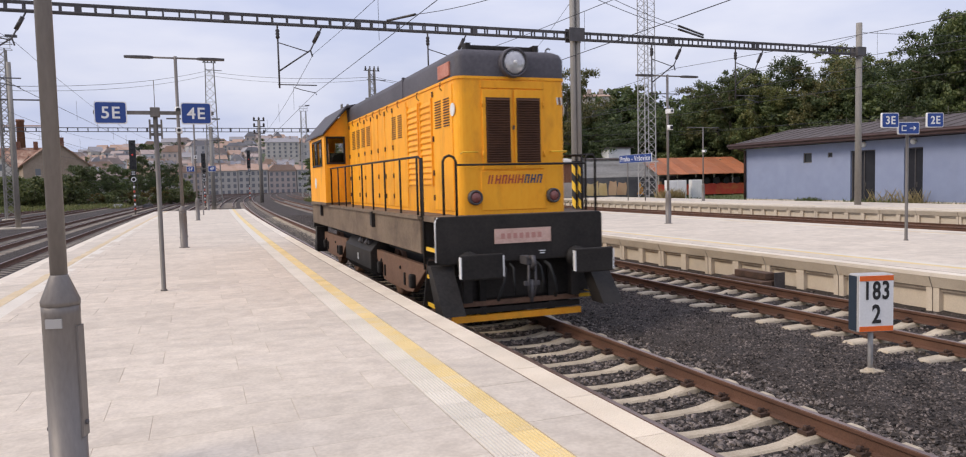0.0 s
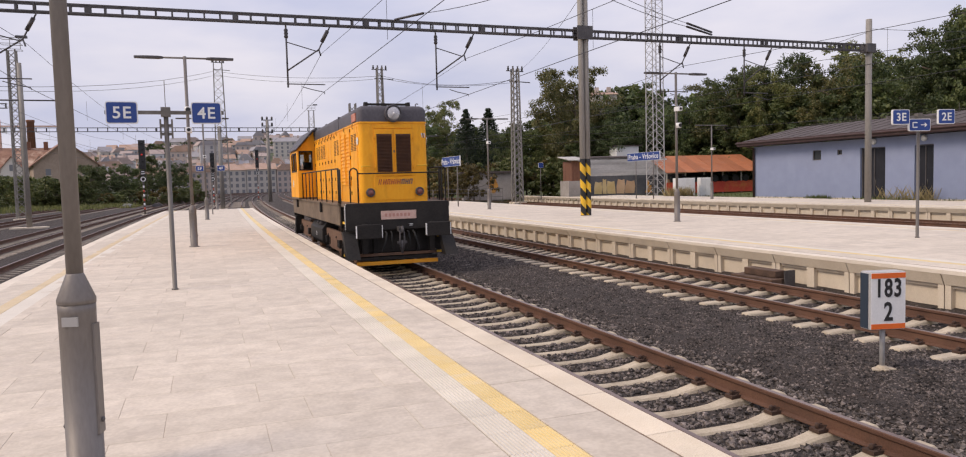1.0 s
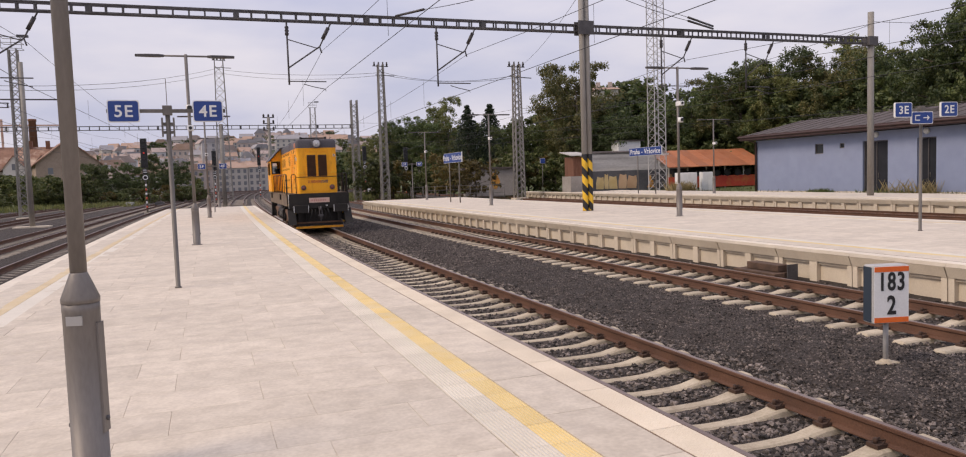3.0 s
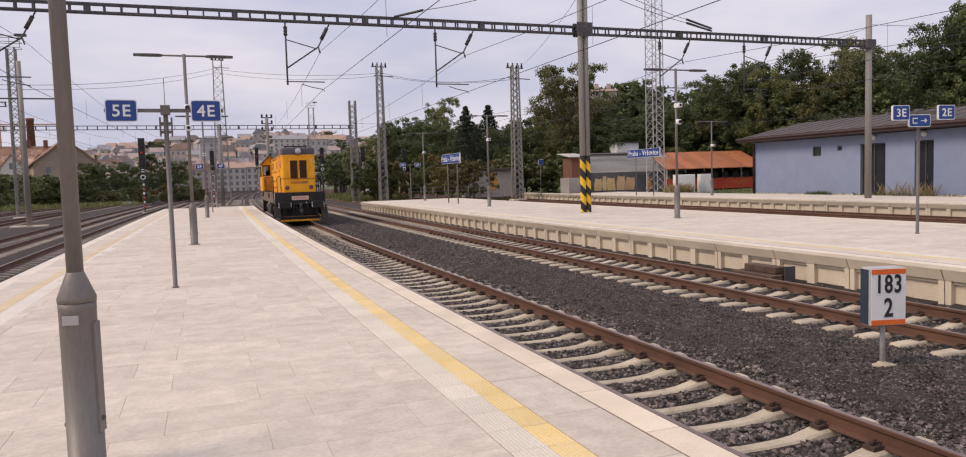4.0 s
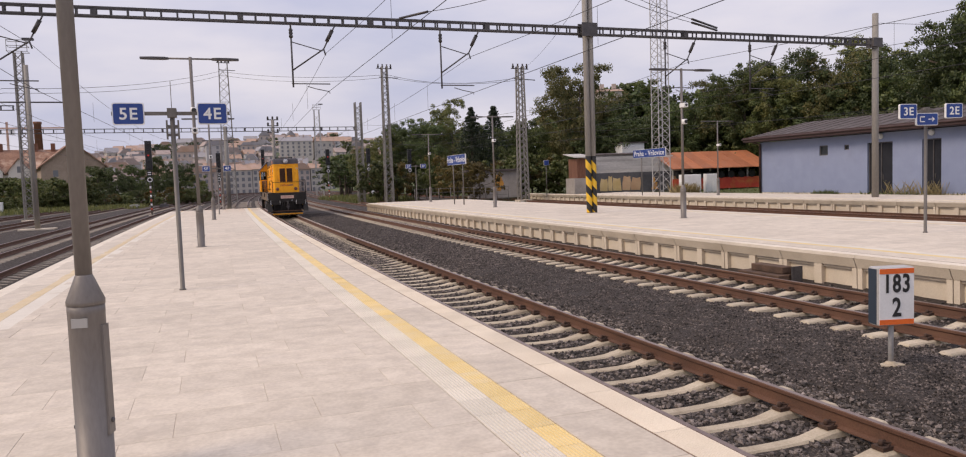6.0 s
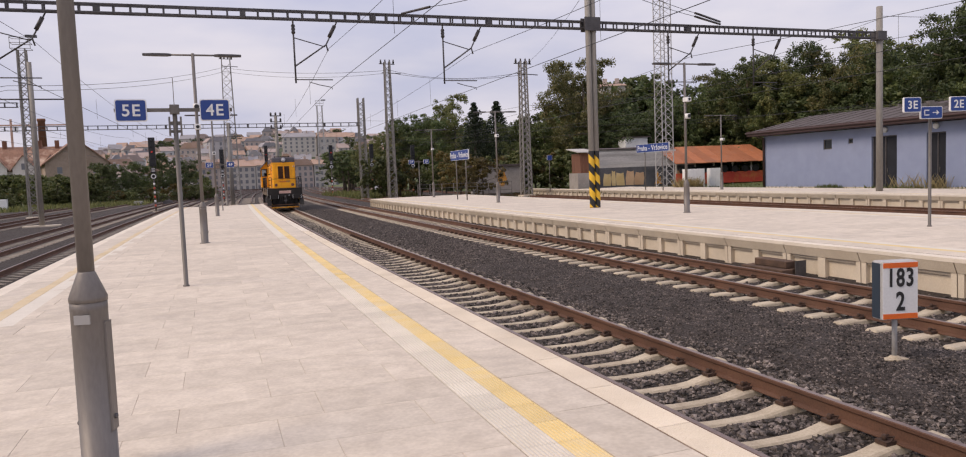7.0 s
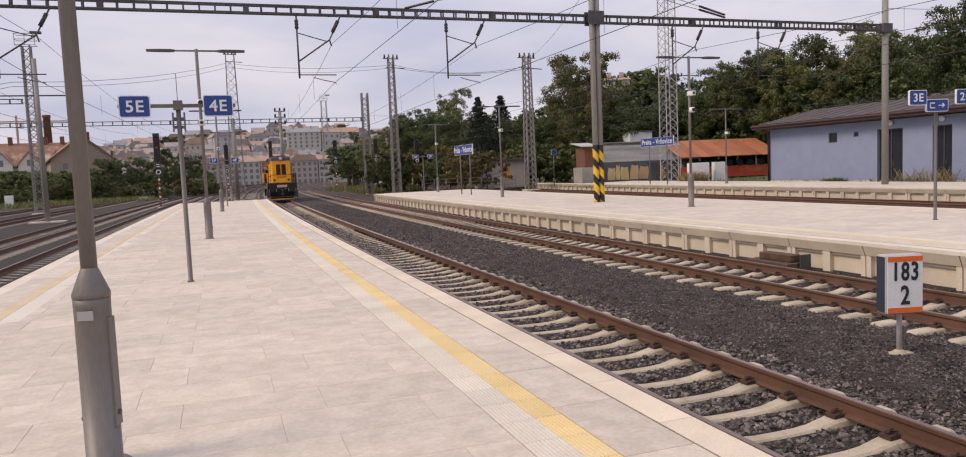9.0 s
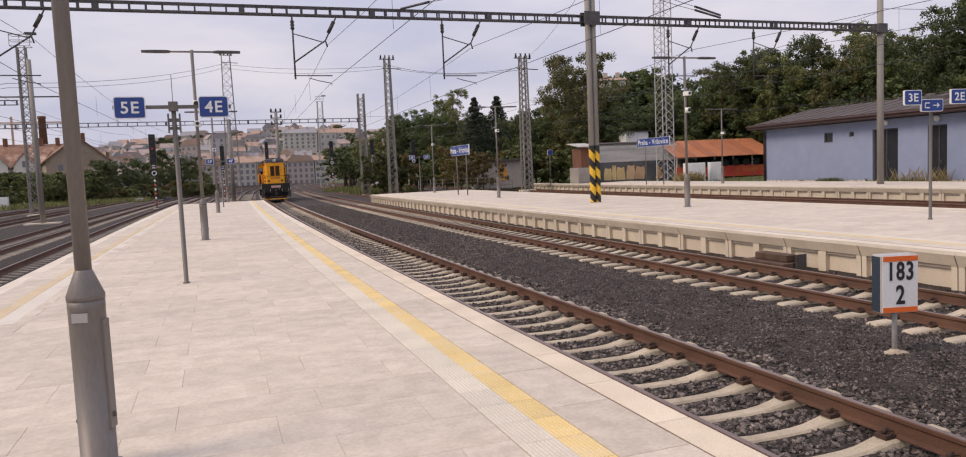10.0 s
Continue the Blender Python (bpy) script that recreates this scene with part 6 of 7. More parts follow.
for x, w, h in ((37.5, 1.7, 1.75), (40.0, 0.95, 1.75)):
    cb = thing("equipment_cabinet", "pale grey trackside equipment cabinet", "cabinet", pose(x, 53.5, -0.28, 0, 0, -15), group="cabinets")
    part("body", Shape().box(0, w, 0, 0.7, 0.12, h), WHITE, cb, bevel=0.02)
    part("base", Shape().box(0.05, w - 0.05, 0.05, 0.65, 0, 0.12), CONCRETE, cb)
    for i in range(2):
        part("door", Shape().box(0.05 + i * w / 2, w / 2 - 0.04 + i * w / 2, -0.02, 0, 0.2, h - 0.1), WHITE, cb)
cb = thing("equipment_cabinet", "small white trackside cabinet among the weeds", "cabinet", pose(-27.1, 117, -0.95), group="cabinets")
part("body", Shape().box(-0.5, 0.5, 0, 0.6, 0.1, 1.75), WHITE, cb, bevel=0.03)
part("base", Shape().box(-0.45, 0.45, 0.05, 0.55, 0, 0.1), CONCRETE, cb)
part("door", Shape().box(-0.44, 0.44, -0.02, 0, 0.2, 1.65), WHITE, cb)
for x, y, w, mat, label in ((-6.0, 108.7, 1.2, DARK_STEEL, "dark point machine beside the yard track"), (-10.2, 114.9, 1.3, ZINC, "pale point machine beside the yard track")):
    pm = thing("point_machine", label, "point machine", pose(x, y, -0.74), group="point machines")
    part("housing", Shape().prism([(-w / 2, 0.08), (w / 2, 0.08), (w / 2, 0.42), (w * 0.3, 0.55), (-w * 0.3, 0.55), (-w / 2, 0.42)], "y", 0, 0.6), mat, pm, bevel=0.02)
    part("base", Shape().box(-w / 2 - 0.15, w / 2 + 0.15, -0.1, 0.7, 0, 0.08), RUST, pm)
    part("rod", Shape().tube([(w / 2, 0.3, 0.15), (w / 2 + 0.9, 0.3, 0.15)], 0.03, 6), RUST, pm)
hut = thing("concrete_hut", "low grey concrete hut among the bushes", "shed", pose(26.2, 76, -0.4, 0, 0, -15))
part("body", Shape().box(0, 5.5, 0, 3, 0, 2.9), PALE_WALL, hut)
part("roof", Shape().box(-0.3, 5.8, -0.3, 3.3, 2.9, 3.1), ROOF_BROWN, hut)
part("paint_shape", Shape().prism([(2.6, 0.8), (3.4, 0.7), (3.8, 1.5), (3.5, 2.3), (3.0, 2.5), (2.7, 1.8)], "y", -0.012, 0.002), GRAFFITI_2, hut)
lw = thing("low_wall", "low pale wall with faded paint beside the tracks", "wall", pose(24.7, 118, -0.8, 0, 0, -10))
part("body", Shape().box(-1.4, 1.4, 0, 0.4, 0, 2.1), PALE_WALL, lw, bevel=0.03)
for i in range(4):
    part("paint_shape", Shape().prism([(-1.2 + i * 0.62, 0.5), (-0.75 + i * 0.62, 0.4), (-0.7 + i * 0.62, 1.5), (-1.1 + i * 0.62, 1.7)], "y", -0.012, 0.002), (PLATE, WHITE)[i % 2], lw)
fence = thing("mesh_fence", "low grey fence at the platform's far end", "fence", pose(17.5, 66, -0.7, 0, 0, -8))
for i in range(9):
    part("post", Shape().tube([(i * 1.1, 0, 0), (i * 1.1, 0, 1.7)], 0.035, 6), STEEL, fence)
for z in (0.5, 0.9, 1.3, 1.65):
    part("rail", Shape().tube([(0, 0, z), (8.8, 0, z)], 0.02, 5), STEEL, fence)

# ---------------------------------------------------------------- trees and bushes
BARK = surface("bark", (0.06, 0.048, 0.036), (0.13, 0.105, 0.08), 3, 0.95, 0.6, fine=20, stretch=(1, 1, 0.25), depth=0.03)
LEAF_DEEP = leafy("leaves_deep_green", (0.042, 0.068, 0.024), (0.082, 0.116, 0.037), (0.143, 0.169, 0.060))
LEAF_MID = leafy("leaves_mid_green", (0.056, 0.083, 0.025), (0.103, 0.132, 0.040), (0.165, 0.180, 0.064))
LEAF_LIGHT = leafy("leaves_olive", (0.081, 0.098, 0.030), (0.136, 0.147, 0.044), (0.201, 0.193, 0.071))
LEAF_BUSH = leafy("leaves_bush", (0.056, 0.078, 0.023), (0.104, 0.127, 0.038), (0.175, 0.178, 0.064))
LEAF_AUTUMN = leafy("leaves_turning", (0.072, 0.061, 0.016), (0.122, 0.094, 0.025), (0.173, 0.119, 0.035))
LEAF_TURN = leafy("leaves_olive_brown", (0.075, 0.087, 0.029), (0.136, 0.136, 0.044), (0.218, 0.181, 0.071))
NEEDLES = leafy("needles", (0.018, 0.032, 0.016), (0.032, 0.05, 0.024), (0.055, 0.075, 0.035))


def leaf_cloud(name, centres, radii, per, size, material, seed, flat=0.8):
    """Many small leaves scattered in clumps, as one mesh."""
    g = np.random.default_rng(seed)
    n = len(centres)
    c = np.repeat(np.asarray(centres, float), per, 0)
    r = np.repeat(np.asarray(radii, float), per)[:, None]
    d = g.normal(size=(n * per, 3))
    d /= np.linalg.norm(d, axis=1)[:, None]
    p = c + d * r * (g.random((n * per, 1)) ** 0.45) * (1, 1, flat)
    u = g.normal(size=p.shape)
    u /= np.linalg.norm(u, axis=1)[:, None]
    v = np.cross(u, d + 0.3 * g.normal(size=p.shape))
    v /= np.linalg.norm(v, axis=1)[:, None] + 1e-6
    s = size * (0.6 + 0.8 * g.random((len(p), 1)))
    quad = np.stack([p - u * s * 0.62, p + v * s * 0.34, p + u * s * 0.62, p - v * s * 0.34], 1).reshape(-1, 3)
    me = bpy.data.meshes.new(name)
    me.from_pydata(quad.tolist(), [], np.arange(len(quad)).reshape(-1, 4).tolist())
    me.materials.append(material)
    return me


def broadleaf(seed, height, spread, label, leaf, clumps=154, per=62, leaf_size=0.225, low=0.22):
    """A tapered trunk, limbs, and a ragged crown of leaf clumps."""
    g = np.random.default_rng(seed)
    t = thing("tree", label, "tree", group="trees along the yard")
    top = height * 0.86
    bend = g.normal(size=2) * 0.25
    trunk = [(bend[0] * k * k, bend[1] * k * k, top * k) for k in (0, 0.2, 0.4, 0.6, 0.8, 1.0)]
    part("trunk", Shape().tube(trunk, 0.024 * height, 9, 0.004 * height), BARK, t)
    centres, radii = [], []
    limbs = 11
    for i in range(limbs):
        k = low + 0.08 + (0.9 - low) * i / limbs
        a = i * 2.4 + g.random() * 0.8
        z = top * k
        reach = spread * (0.55 + 0.5 * math.sin(math.pi * min(1, max(0.1, (k - low * 0.5))))) * (0.75 + 0.5 * g.random())
        rise = height * (0.10 + 0.1 * g.random())
        p0 = (bend[0] * k * k, bend[1] * k * k, z)
        p1 = (p0[0] + math.cos(a) * reach * 0.5, p0[1] + math.sin(a) * reach * 0.5, z + rise * 0.6)
        p2 = (p0[0] + math.cos(a) * reach, p0[1] + math.sin(a) * reach, z + rise)
        part("limb", Shape().tube([p0, p1, p2], 0.010 * height * (1.2 - k), 6, 0.003 * height), BARK, t)
        for j in range(clumps // limbs):
            f = 0.35 + 0.75 * g.random()
            q = np.array(p0) + (np.array(p2) - np.array(p0)) * f + g.normal(size=3) * spread * 0.17
            q[2] = min(max(q[2], height * low * 0.8), height * 0.97)
            centres.append(q)
            radii.append(spread * (0.09 + 0.11 * g.random()))
    for j in range(12):
        centres.append(np.array([bend[0], bend[1], height * (0.80 + 0.17 * g.random())]) + g.normal(size=3) * (spread * 0.22, spread * 0.22, 0.1))
        radii.append(spread * (0.10 + 0.1 * g.random()))
    me = leaf_cloud("crown", centres, radii, per, leaf_size, leaf, seed)
    crown = new("crown", me)
    crown.parent = t
    return t


def spruce(seed, height, label):
    g = np.random.default_rng(seed)
    t = thing("tree", label, "tree", group="trees along the yard")
    part("trunk", Shape().tube([(0, 0, 0), (0, 0, height)], 0.02 * height, 8, 0.01), BARK, t)
    centres, radii = [], []
    z = height * 0.12
    while z < height * 0.99:
        reach = (height - z) * 0.34 + 0.08
        for k in range(8):
            a = k * 0.785 + z * 3.1 + 0.5 * g.random()
            long = 0.75 + 0.45 * g.random()
            for f in (0.3, 0.6, 0.9):
                centres.append((math.cos(a) * reach * f * long, math.sin(a) * reach * f * long, z - reach * f * 0.3 + 0.3 * g.random()))
                radii.append(0.13 + reach * 0.15)
        z += 0.30
    crown = new("crown", leaf_cloud("crown", centres, radii, 12, 0.17, NEEDLES, seed, 0.9))
    crown.parent = t
    return t


TREE_KINDS = [
    broadleaf(11, 10, 3.4, "leafy dark green broadleaf tree beside the yard", LEAF_DEEP, 198, 92, 0.155),
    broadleaf(12, 10, 3.0, "leafy green broadleaf tree with a ragged crown", LEAF_MID, 198, 88, 0.155),
    broadleaf(13, 10, 3.8, "broad green tree with a dense uneven crown", LEAF_DEEP, 209, 96, 0.16),
    broadleaf(14, 10, 2.7, "olive green tree with a loose airy crown", LEAF_LIGHT, 165, 70, 0.15),
    broadleaf(24, 10, 3.3, "tall tree with leaves turning olive brown", LEAF_TURN, 242, 92, 0.15),
]
BACK_KINDS = [
    broadleaf(31, 10, 3.5, "dark green broadleaf tree deeper in the wood", LEAF_DEEP, 132, 36, 0.28),
    broadleaf(32, 10, 3.2, "green broadleaf tree deeper in the wood", LEAF_MID, 132, 36, 0.28),
]
BUSH = broadleaf(15, 4, 2.4, "dense green bush at the yard's edge", LEAF_BUSH, clumps=66, per=40, leaf_size=0.24, low=0.05)
BUSH_2 = broadleaf(16, 4, 2.2, "bush with yellowing leaves beside the track", LEAF_AUTUMN, clumps=66, per=36, leaf_size=0.22, low=0.05)
FAR_TREE = broadleaf(18, 10, 3.6, "distant dark green tree on the slope", LEAF_DEEP, clumps=99, per=14, leaf_size=0.55)
FAR_TREE_2 = broadleaf(19, 10, 3.2, "distant olive green tree on the slope", LEAF_MID, clumps=99, per=14, leaf_size=0.55)
FIR = spruce(17, 11, "dark slender spruce above the tree line")


def plant(kind, x, y, z, height, unit, turn, wide=1.0):
    s = height / unit
    return copy_thing(kind, pose(x, y, z, 0, 0, turn) @ Matrix.Diagonal((s * wide, s * wide, s, 1)))


# tree line by the yard: x, y, height of the top over the platform
TREE_LINE = [(24.9, 124, 8.6), (27.2, 119, 10.6), (30.0, 118, 11.6), (33.2, 113, 11.6), (35.9, 111, 11.0), (37.4, 104, 9.6),
             (38.0, 88.9, 9.3), (39.8, 86.4, 8.6), (41.0, 77.7, 14.6), (42.3, 82.4, 12.4), (43.6, 78.0, 9.6), (42.5, 74.0, 7.9)]
WOOD_EDGE = [(43.0, 73.0, 6.6), (46.4, 72.5, 8.1), (49.8, 73.4, 9.6), (51.3, 70.7, 10.4), (53.9, 69.7, 11.7), (54.1, 65.4, 13.3),
             (54.9, 63.0, 10.5), (54.9, 60.8, 12.0), (59.1, 61.4, 13.4), (58.4, 57.4, 12.6), (59.3, 54.9, 12.2), (60.1, 52.5, 11.2),
             (60.5, 50.2, 10.2), (60.5, 48.0, 10.6), (58.3, 44.6, 12.4), (57.5, 41.6, 13.6), (61.5, 46.0, 15.4), (60.5, 43.0, 15.2), (56.2, 38.5, 13.4)]
for i, (x, y, top) in enumerate(TREE_LINE + WOOD_EDGE):
    base = -0.4 if x < 52 else -0.25 + (x - 52) * 0.1
    kind = TREE_KINDS[4] if i in (8, 9, 16, 21) else TREE_KINDS[3] if i in (0, 1, 4, 19) else TREE_KINDS[(i * 3 + i // 4) % 3]
    plant(kind, x, y, base, (top - base) * 1.0, 10, i * 67 % 360, 0.76 if top > 14 else 0.88 if top > 9 else 1.2)
# second and third rows fill the wood
for i in range(46):
    if i < 20:
        x, y, top = 20 + 26 * (i / 20) + 3 * random.random(), 101 - 14 * (i / 20) + 5 * random.random(), (5.0 if i < 3 else 7.2) + 1.6 * random.random()
    else:
        v = (i - 20) / 26
        x, y = 46 + 20 * v + 3 * random.random(), 80 - 44 * v + 6 * random.random()
        top = 6.2 + 3.4 * min(1, v * 1.6) + 1.5 * random.random()
    base = -0.4 if x < 52 else -0.25 + (x - 52) * 0.1
    if i < 20:  # this part of the wood stands farther back
        x, y, top = x * 1.3, y * 1.3, 1.7 + (top - 1.7) * 1.3
    plant(BACK_KINDS[i % 2], x, y, base, top - base, 10, i * 83 % 360, 1.25)
plant(TREE_KINDS[3], 38.0, 122, -0.4, 16.1, 10, 20, 0.85)
plant(TREE_KINDS[3], 66, 60, 1.1, 14.5, 10, 140, 1.1)
plant(TREE_KINDS[3], 57.0, 66.5, 0.1, 12.6, 10, 250)
plant(FIR, 33.9, 96.5, -0.4, 11.9, 11, 0, 1.25)
plant(FIR, 37.0, 96.0, -0.4, 12.0, 11, 70, 1.25)
# undergrowth along the wood's foot
for i in range(40):
    u = i / 39
    x, y = (19 + 24 * u * 2, 88 - 16 * u * 2) if u < 0.5 else (43 + 14 * (u - 0.5) * 2, 72 - 14 * (u - 0.5) * 2)
    k = BUSH_2 if i % 6 == 2 else BUSH
    plant(k, x + 3 * random.random() - 1, y + 4 * random.random(), -0.45, 2.6 + 2.2 * random.random(), 4, i * 51 % 360, 1.1)
plant(BUSH_2, 24.2, 74.0, -0.5, 4.6, 4, 30)
plant(BUSH_2, 25.4, 70.5, -0.5, 3.8, 4, 130)
# hill wood far behind
for i, (x, y, top) in enumerate(((98, 166, 23), (102, 165, 25.2), (106, 164, 23), (95, 168, 20.5), (111, 160, 21), (118, 156, 22), (90, 170, 17), (84, 160, 14), (78, 150, 12), (125, 150, 22), (94, 164, 22), (98, 170, 24.5), (90, 166, 20), (86, 168, 19.5), (102, 171, 25), (108, 168, 24), (82, 164, 17))):
    plant((FAR_TREE, FAR_TREE_2)[i % 2], x, y, top - 16, 16, 10, i * 77, 1.3)
# bushes and small trees across the yard to the left
LEFT_GREEN = [(-31.5, 137.8, 4.4), (-27.1, 133.0, 4.2), (-22.5, 128.1, 3.8), (-19.0, 126.8, 4.2), (-17.1, 134.6, 6.0), (-15.4, 139.3, 5.8),
              (-13.0, 143.8, 6.4), (-8.8, 147.6, 7.8), (-5.9, 141.2, 6.2), (-3.7, 151.0, 4.2), (-36, 143, 4.6), (-41, 148, 4.8), (-33.5, 140, 4.6), (-29, 136, 4.4), (-25, 131, 4.0)]
for i, (x, y, top) in enumerate(LEFT_GREEN):
    plant(TREE_KINDS[i % 3] if top > 5 else BUSH, x, y, -0.9, top + 0.9, 10 if top > 5 else 4, i * 47, 1.1)
for i in range(46):
    u = i / 45
    plant(BUSH if i % 5 else BUSH_2, -44 + 42 * u + 2 * random.random(), 118 + 12 * u + 8 * random.random(), -0.95, 1.5 + 1.5 * random.random(), 4, i * 61 % 360, 1.2)
for i in range(24):
    u = i / 23
    plant((FAR_TREE, FAR_TREE_2)[i % 2], -60 + 52 * u, 160 + 30 * random.random(), -0.9, 3.6 + 2.0 * random.random(), 10, i * 91 % 360, 1.5)
# green slope beyond the tracks ahead
for i in range(16):
    plant((FAR_TREE, FAR_TREE_2)[i % 2], 21.5 + 1.3 * i + random.random() * 2, 134 + 7 * i, -0.9, 6 + 3 * random.random(), 10, i * 33, 1.4)
# the pattern trees themselves stand in the back of the wood
for k, (x, y) in zip(TREE_KINDS + BACK_KINDS + [BUSH, BUSH_2, FIR, FAR_TREE, FAR_TREE_2], ((72, 66), (75, 60), (70, 74), (73, 52), (76, 70), (78, 64), (80, 76), (45.5, 71), (47.5, 70), (60, 80), (80, 90), (86, 84))):
    k.matrix_basis = pose(x, y, -0.3 + max(0, (x - 52) * 0.1))


DRY_GRASS = leafy("dry_grass", (0.26, 0.20, 0.085), (0.37, 0.29, 0.13), (0.46, 0.37, 0.19))


def tufts(name, count, spots, label, lo=0.15, hi=0.55, wide=0.03, material=None):
    """Tall grass and weeds as single blades."""
    g = np.random.default_rng(9)
    vs, fs = [], []
    for i in range(count):
        x0, x1, y0, y1, z = spots[i % len(spots)]
        x, y = x0 + (x1 - x0) * g.random(), y0 + (y1 - y0) * g.random()
        h, a = lo + (hi - lo) * g.random() ** 2, g.random() * 6.28
        dx, dy = math.cos(a) * wide, math.sin(a) * wide
        lx, ly = g.normal(size=2) * h * 0.3
        b = len(vs)
        vs += [(x - dx, y - dy, z), (x + dx, y + dy, z), (x + lx * 0.5 + dx * 0.6, y + ly * 0.5 + dy * 0.6, z + h * 0.6), (x + lx, y + ly, z + h)]
        fs += [(b, b + 1, b + 2), (b, b + 2, b + 3)]
    me = bpy.data.meshes.new(name)
    me.from_pydata(vs, [], fs)
    me.materials.append(material or LEAF_LIGHT)
    return tagged(new(name, me), label, "grass", kind="stuff")


tufts("low_grass", 12000, [(36.6, 39.8, 14, 60, -0.29), (31, 50, 52, 62, -0.32), (20, 34, 66, 84, -0.75)], "low dry grass by the building and sheds", 0.08, 0.42)
tufts("tall_weeds", 520, [(38.9, 39.7, 31.0, 32.2, -0.27), (37.6, 38.8, 30.6, 33.6, -0.27)], "tall dry yellow weeds against the building", 0.2, 1.15, 0.012, DRY_GRASS)
tufts("green_weeds", 1400, [(37.4, 39.2, 31.5, 35.4, -0.27), (38.4, 39.4, 38.5, 40, -0.27)], "leafy green weeds before the building", 0.10, 0.5, 0.05, LEAF_MID)
tufts("tall_weeds", 1600, [(36.2, 38.4, 52.2, 53.2, -0.3)], "dry brown weeds beside the cabinets", 0.3, 1.2, 0.02, DRY_GRASS)
tufts("yard_weeds", 16000, [(-46, -27, 60, 118, -0.95), (-40, -12, 104, 124, -0.95), (-26, -9, 112, 126, -0.95), (16, 24, 88, 120, -0.75)], "rough green weeds along the yard's edge", 0.25, 1.0, 0.10)

# ---------------------------------------------------------------- the town on the far slope
# walls and roofs are paled and greyed to carry distance haze in their colour
TOWN_WALLS = [surface("town_wall", a, b, 0.15, 0.9, 0.0, fine=2) for a, b in
              (((0.425, 0.397, 0.356), (0.506, 0.471, 0.425)), ((0.356, 0.345, 0.339), (0.437, 0.420, 0.414)), ((0.448, 0.448, 0.454), (0.529, 0.529, 0.535)), ((0.391, 0.328, 0.293), (0.460, 0.385, 0.345)))]
TOWN_ROOFS = [surface("town_roof", a, b, 0.3, 0.9, 0.0, fine=3) for a, b in
              (((0.333, 0.224, 0.155), (0.414, 0.287, 0.236)), ((0.247, 0.236, 0.247), (0.310, 0.299, 0.310)), ((0.310, 0.247, 0.224), (0.391, 0.316, 0.287)))]
TOWN_GLASS = plain("town_window", (0.16, 0.165, 0.18), 0.3)


def town_house(x, y, z, w, d, h, roof_h, k, turn=0.0, label="", storeys=0, chimneys=True, pitch=3.2):
    t = thing("town_house", label or ("distant pale town house with a pitched roof", "distant town house with a dark roof", "distant town block with a tiled roof")[k % 3], "house", pose(x, y, z, 0, 0, turn), "houses of the town")
    part("wall", Shape().box(-w / 2, w / 2, 0, d, -8, h), TOWN_WALLS[k % 4], t)
    r = Shape().prism([(-0.4, h), (d + 0.4, h), (d / 2, h + roof_h)], "x", -w / 2 - 0.4, w / 2 + 0.4) if k % 2 == 0 else \
        Shape().prism([(-w / 2 - 0.4, h), (w / 2 + 0.4, h), (w / 2 - roof_h * 0.8, h + roof_h), (-w / 2 + roof_h * 0.8, h + roof_h)], "y", -0.3, d + 0.3)
    roof = part("roof", r, TOWN_ROOFS[k % 3], t)
    for cx in (-w * 0.3, w * 0.25) if chimneys else ():
        part("chimney", Shape().box(cx - 0.5, cx + 0.5, d * 0.4, d * 0.4 + 0.8, h + roof_h * 0.4, h + roof_h + 1.2), TOWN_WALLS[3], roof)
    n, rows_ = max(2, int(w / pitch)), storeys or max(2, int(h / 3.4))
    win = Shape()
    for i in range(n):
        for j in range(rows_):
            cx, cz = -w / 2 + (i + 0.5) * w / n, (j + 0.45) * h / rows_
            win.box(cx - min(0.62, w / n * 0.24), cx + min(0.62, w / n * 0.24), -0.12, -0.02, cz - min(0.9, h / rows_ * 0.3), cz + min(0.9, h / rows_ * 0.3))
    tagged(part("glazing", win, TOWN_GLASS, t), kind="stuff")
    return t


def slope(x, y):
    """Height of the far hill."""
    u = max(0.0, min(1.0, (y - 300) / 420))
    return -1.5 + 41 * u * u * (3 - 2 * u) * (0.5 + 0.5 * math.exp(-((x - 60) / 150) ** 2)) + 1.5 * noise.noise((x * 0.01, y * 0.01, 2))


hill = Shape()
hill.sheet([[(x, y, slope(x, y)) for x in range(-420, 421, 30)] for y in range(300, 1201, 30)])
tagged(part("hill", hill, surface("hill_green", (0.045, 0.06, 0.03), (0.09, 0.105, 0.055), 0.05, 0.95, 0.0, fine=0.4), fix=False), "wooded slope with the town on it", "hill", kind="structure")
rt = random.Random(21)
n = 0
for row, y in enumerate((352, 385, 415, 445, 478, 515, 550, 590, 632, 680, 735)):
    x = -140 - row * 8
    while x < 120 + row * 10:
        w = 7 + 10 * rt.random() ** 2
        if rt.random() < 0.93 and not (38 < x + w / 2 < 82 and 440 < y < 530):
            town_house(x + w / 2, y + 12 * rt.random(), slope(x, y), w, 10, 4.2 + 4.5 * rt.random(), 2.2 + 1.8 * rt.random(), n, rt.uniform(-18, 18), chimneys=y < 500)
            n += 1
        x += w + 0.6 + 3 * rt.random()
town_house(54, 500, 20.5, 21, 14, 10, 3.2, 4, -4, "large cream institution with rows of windows on the hill", 4)
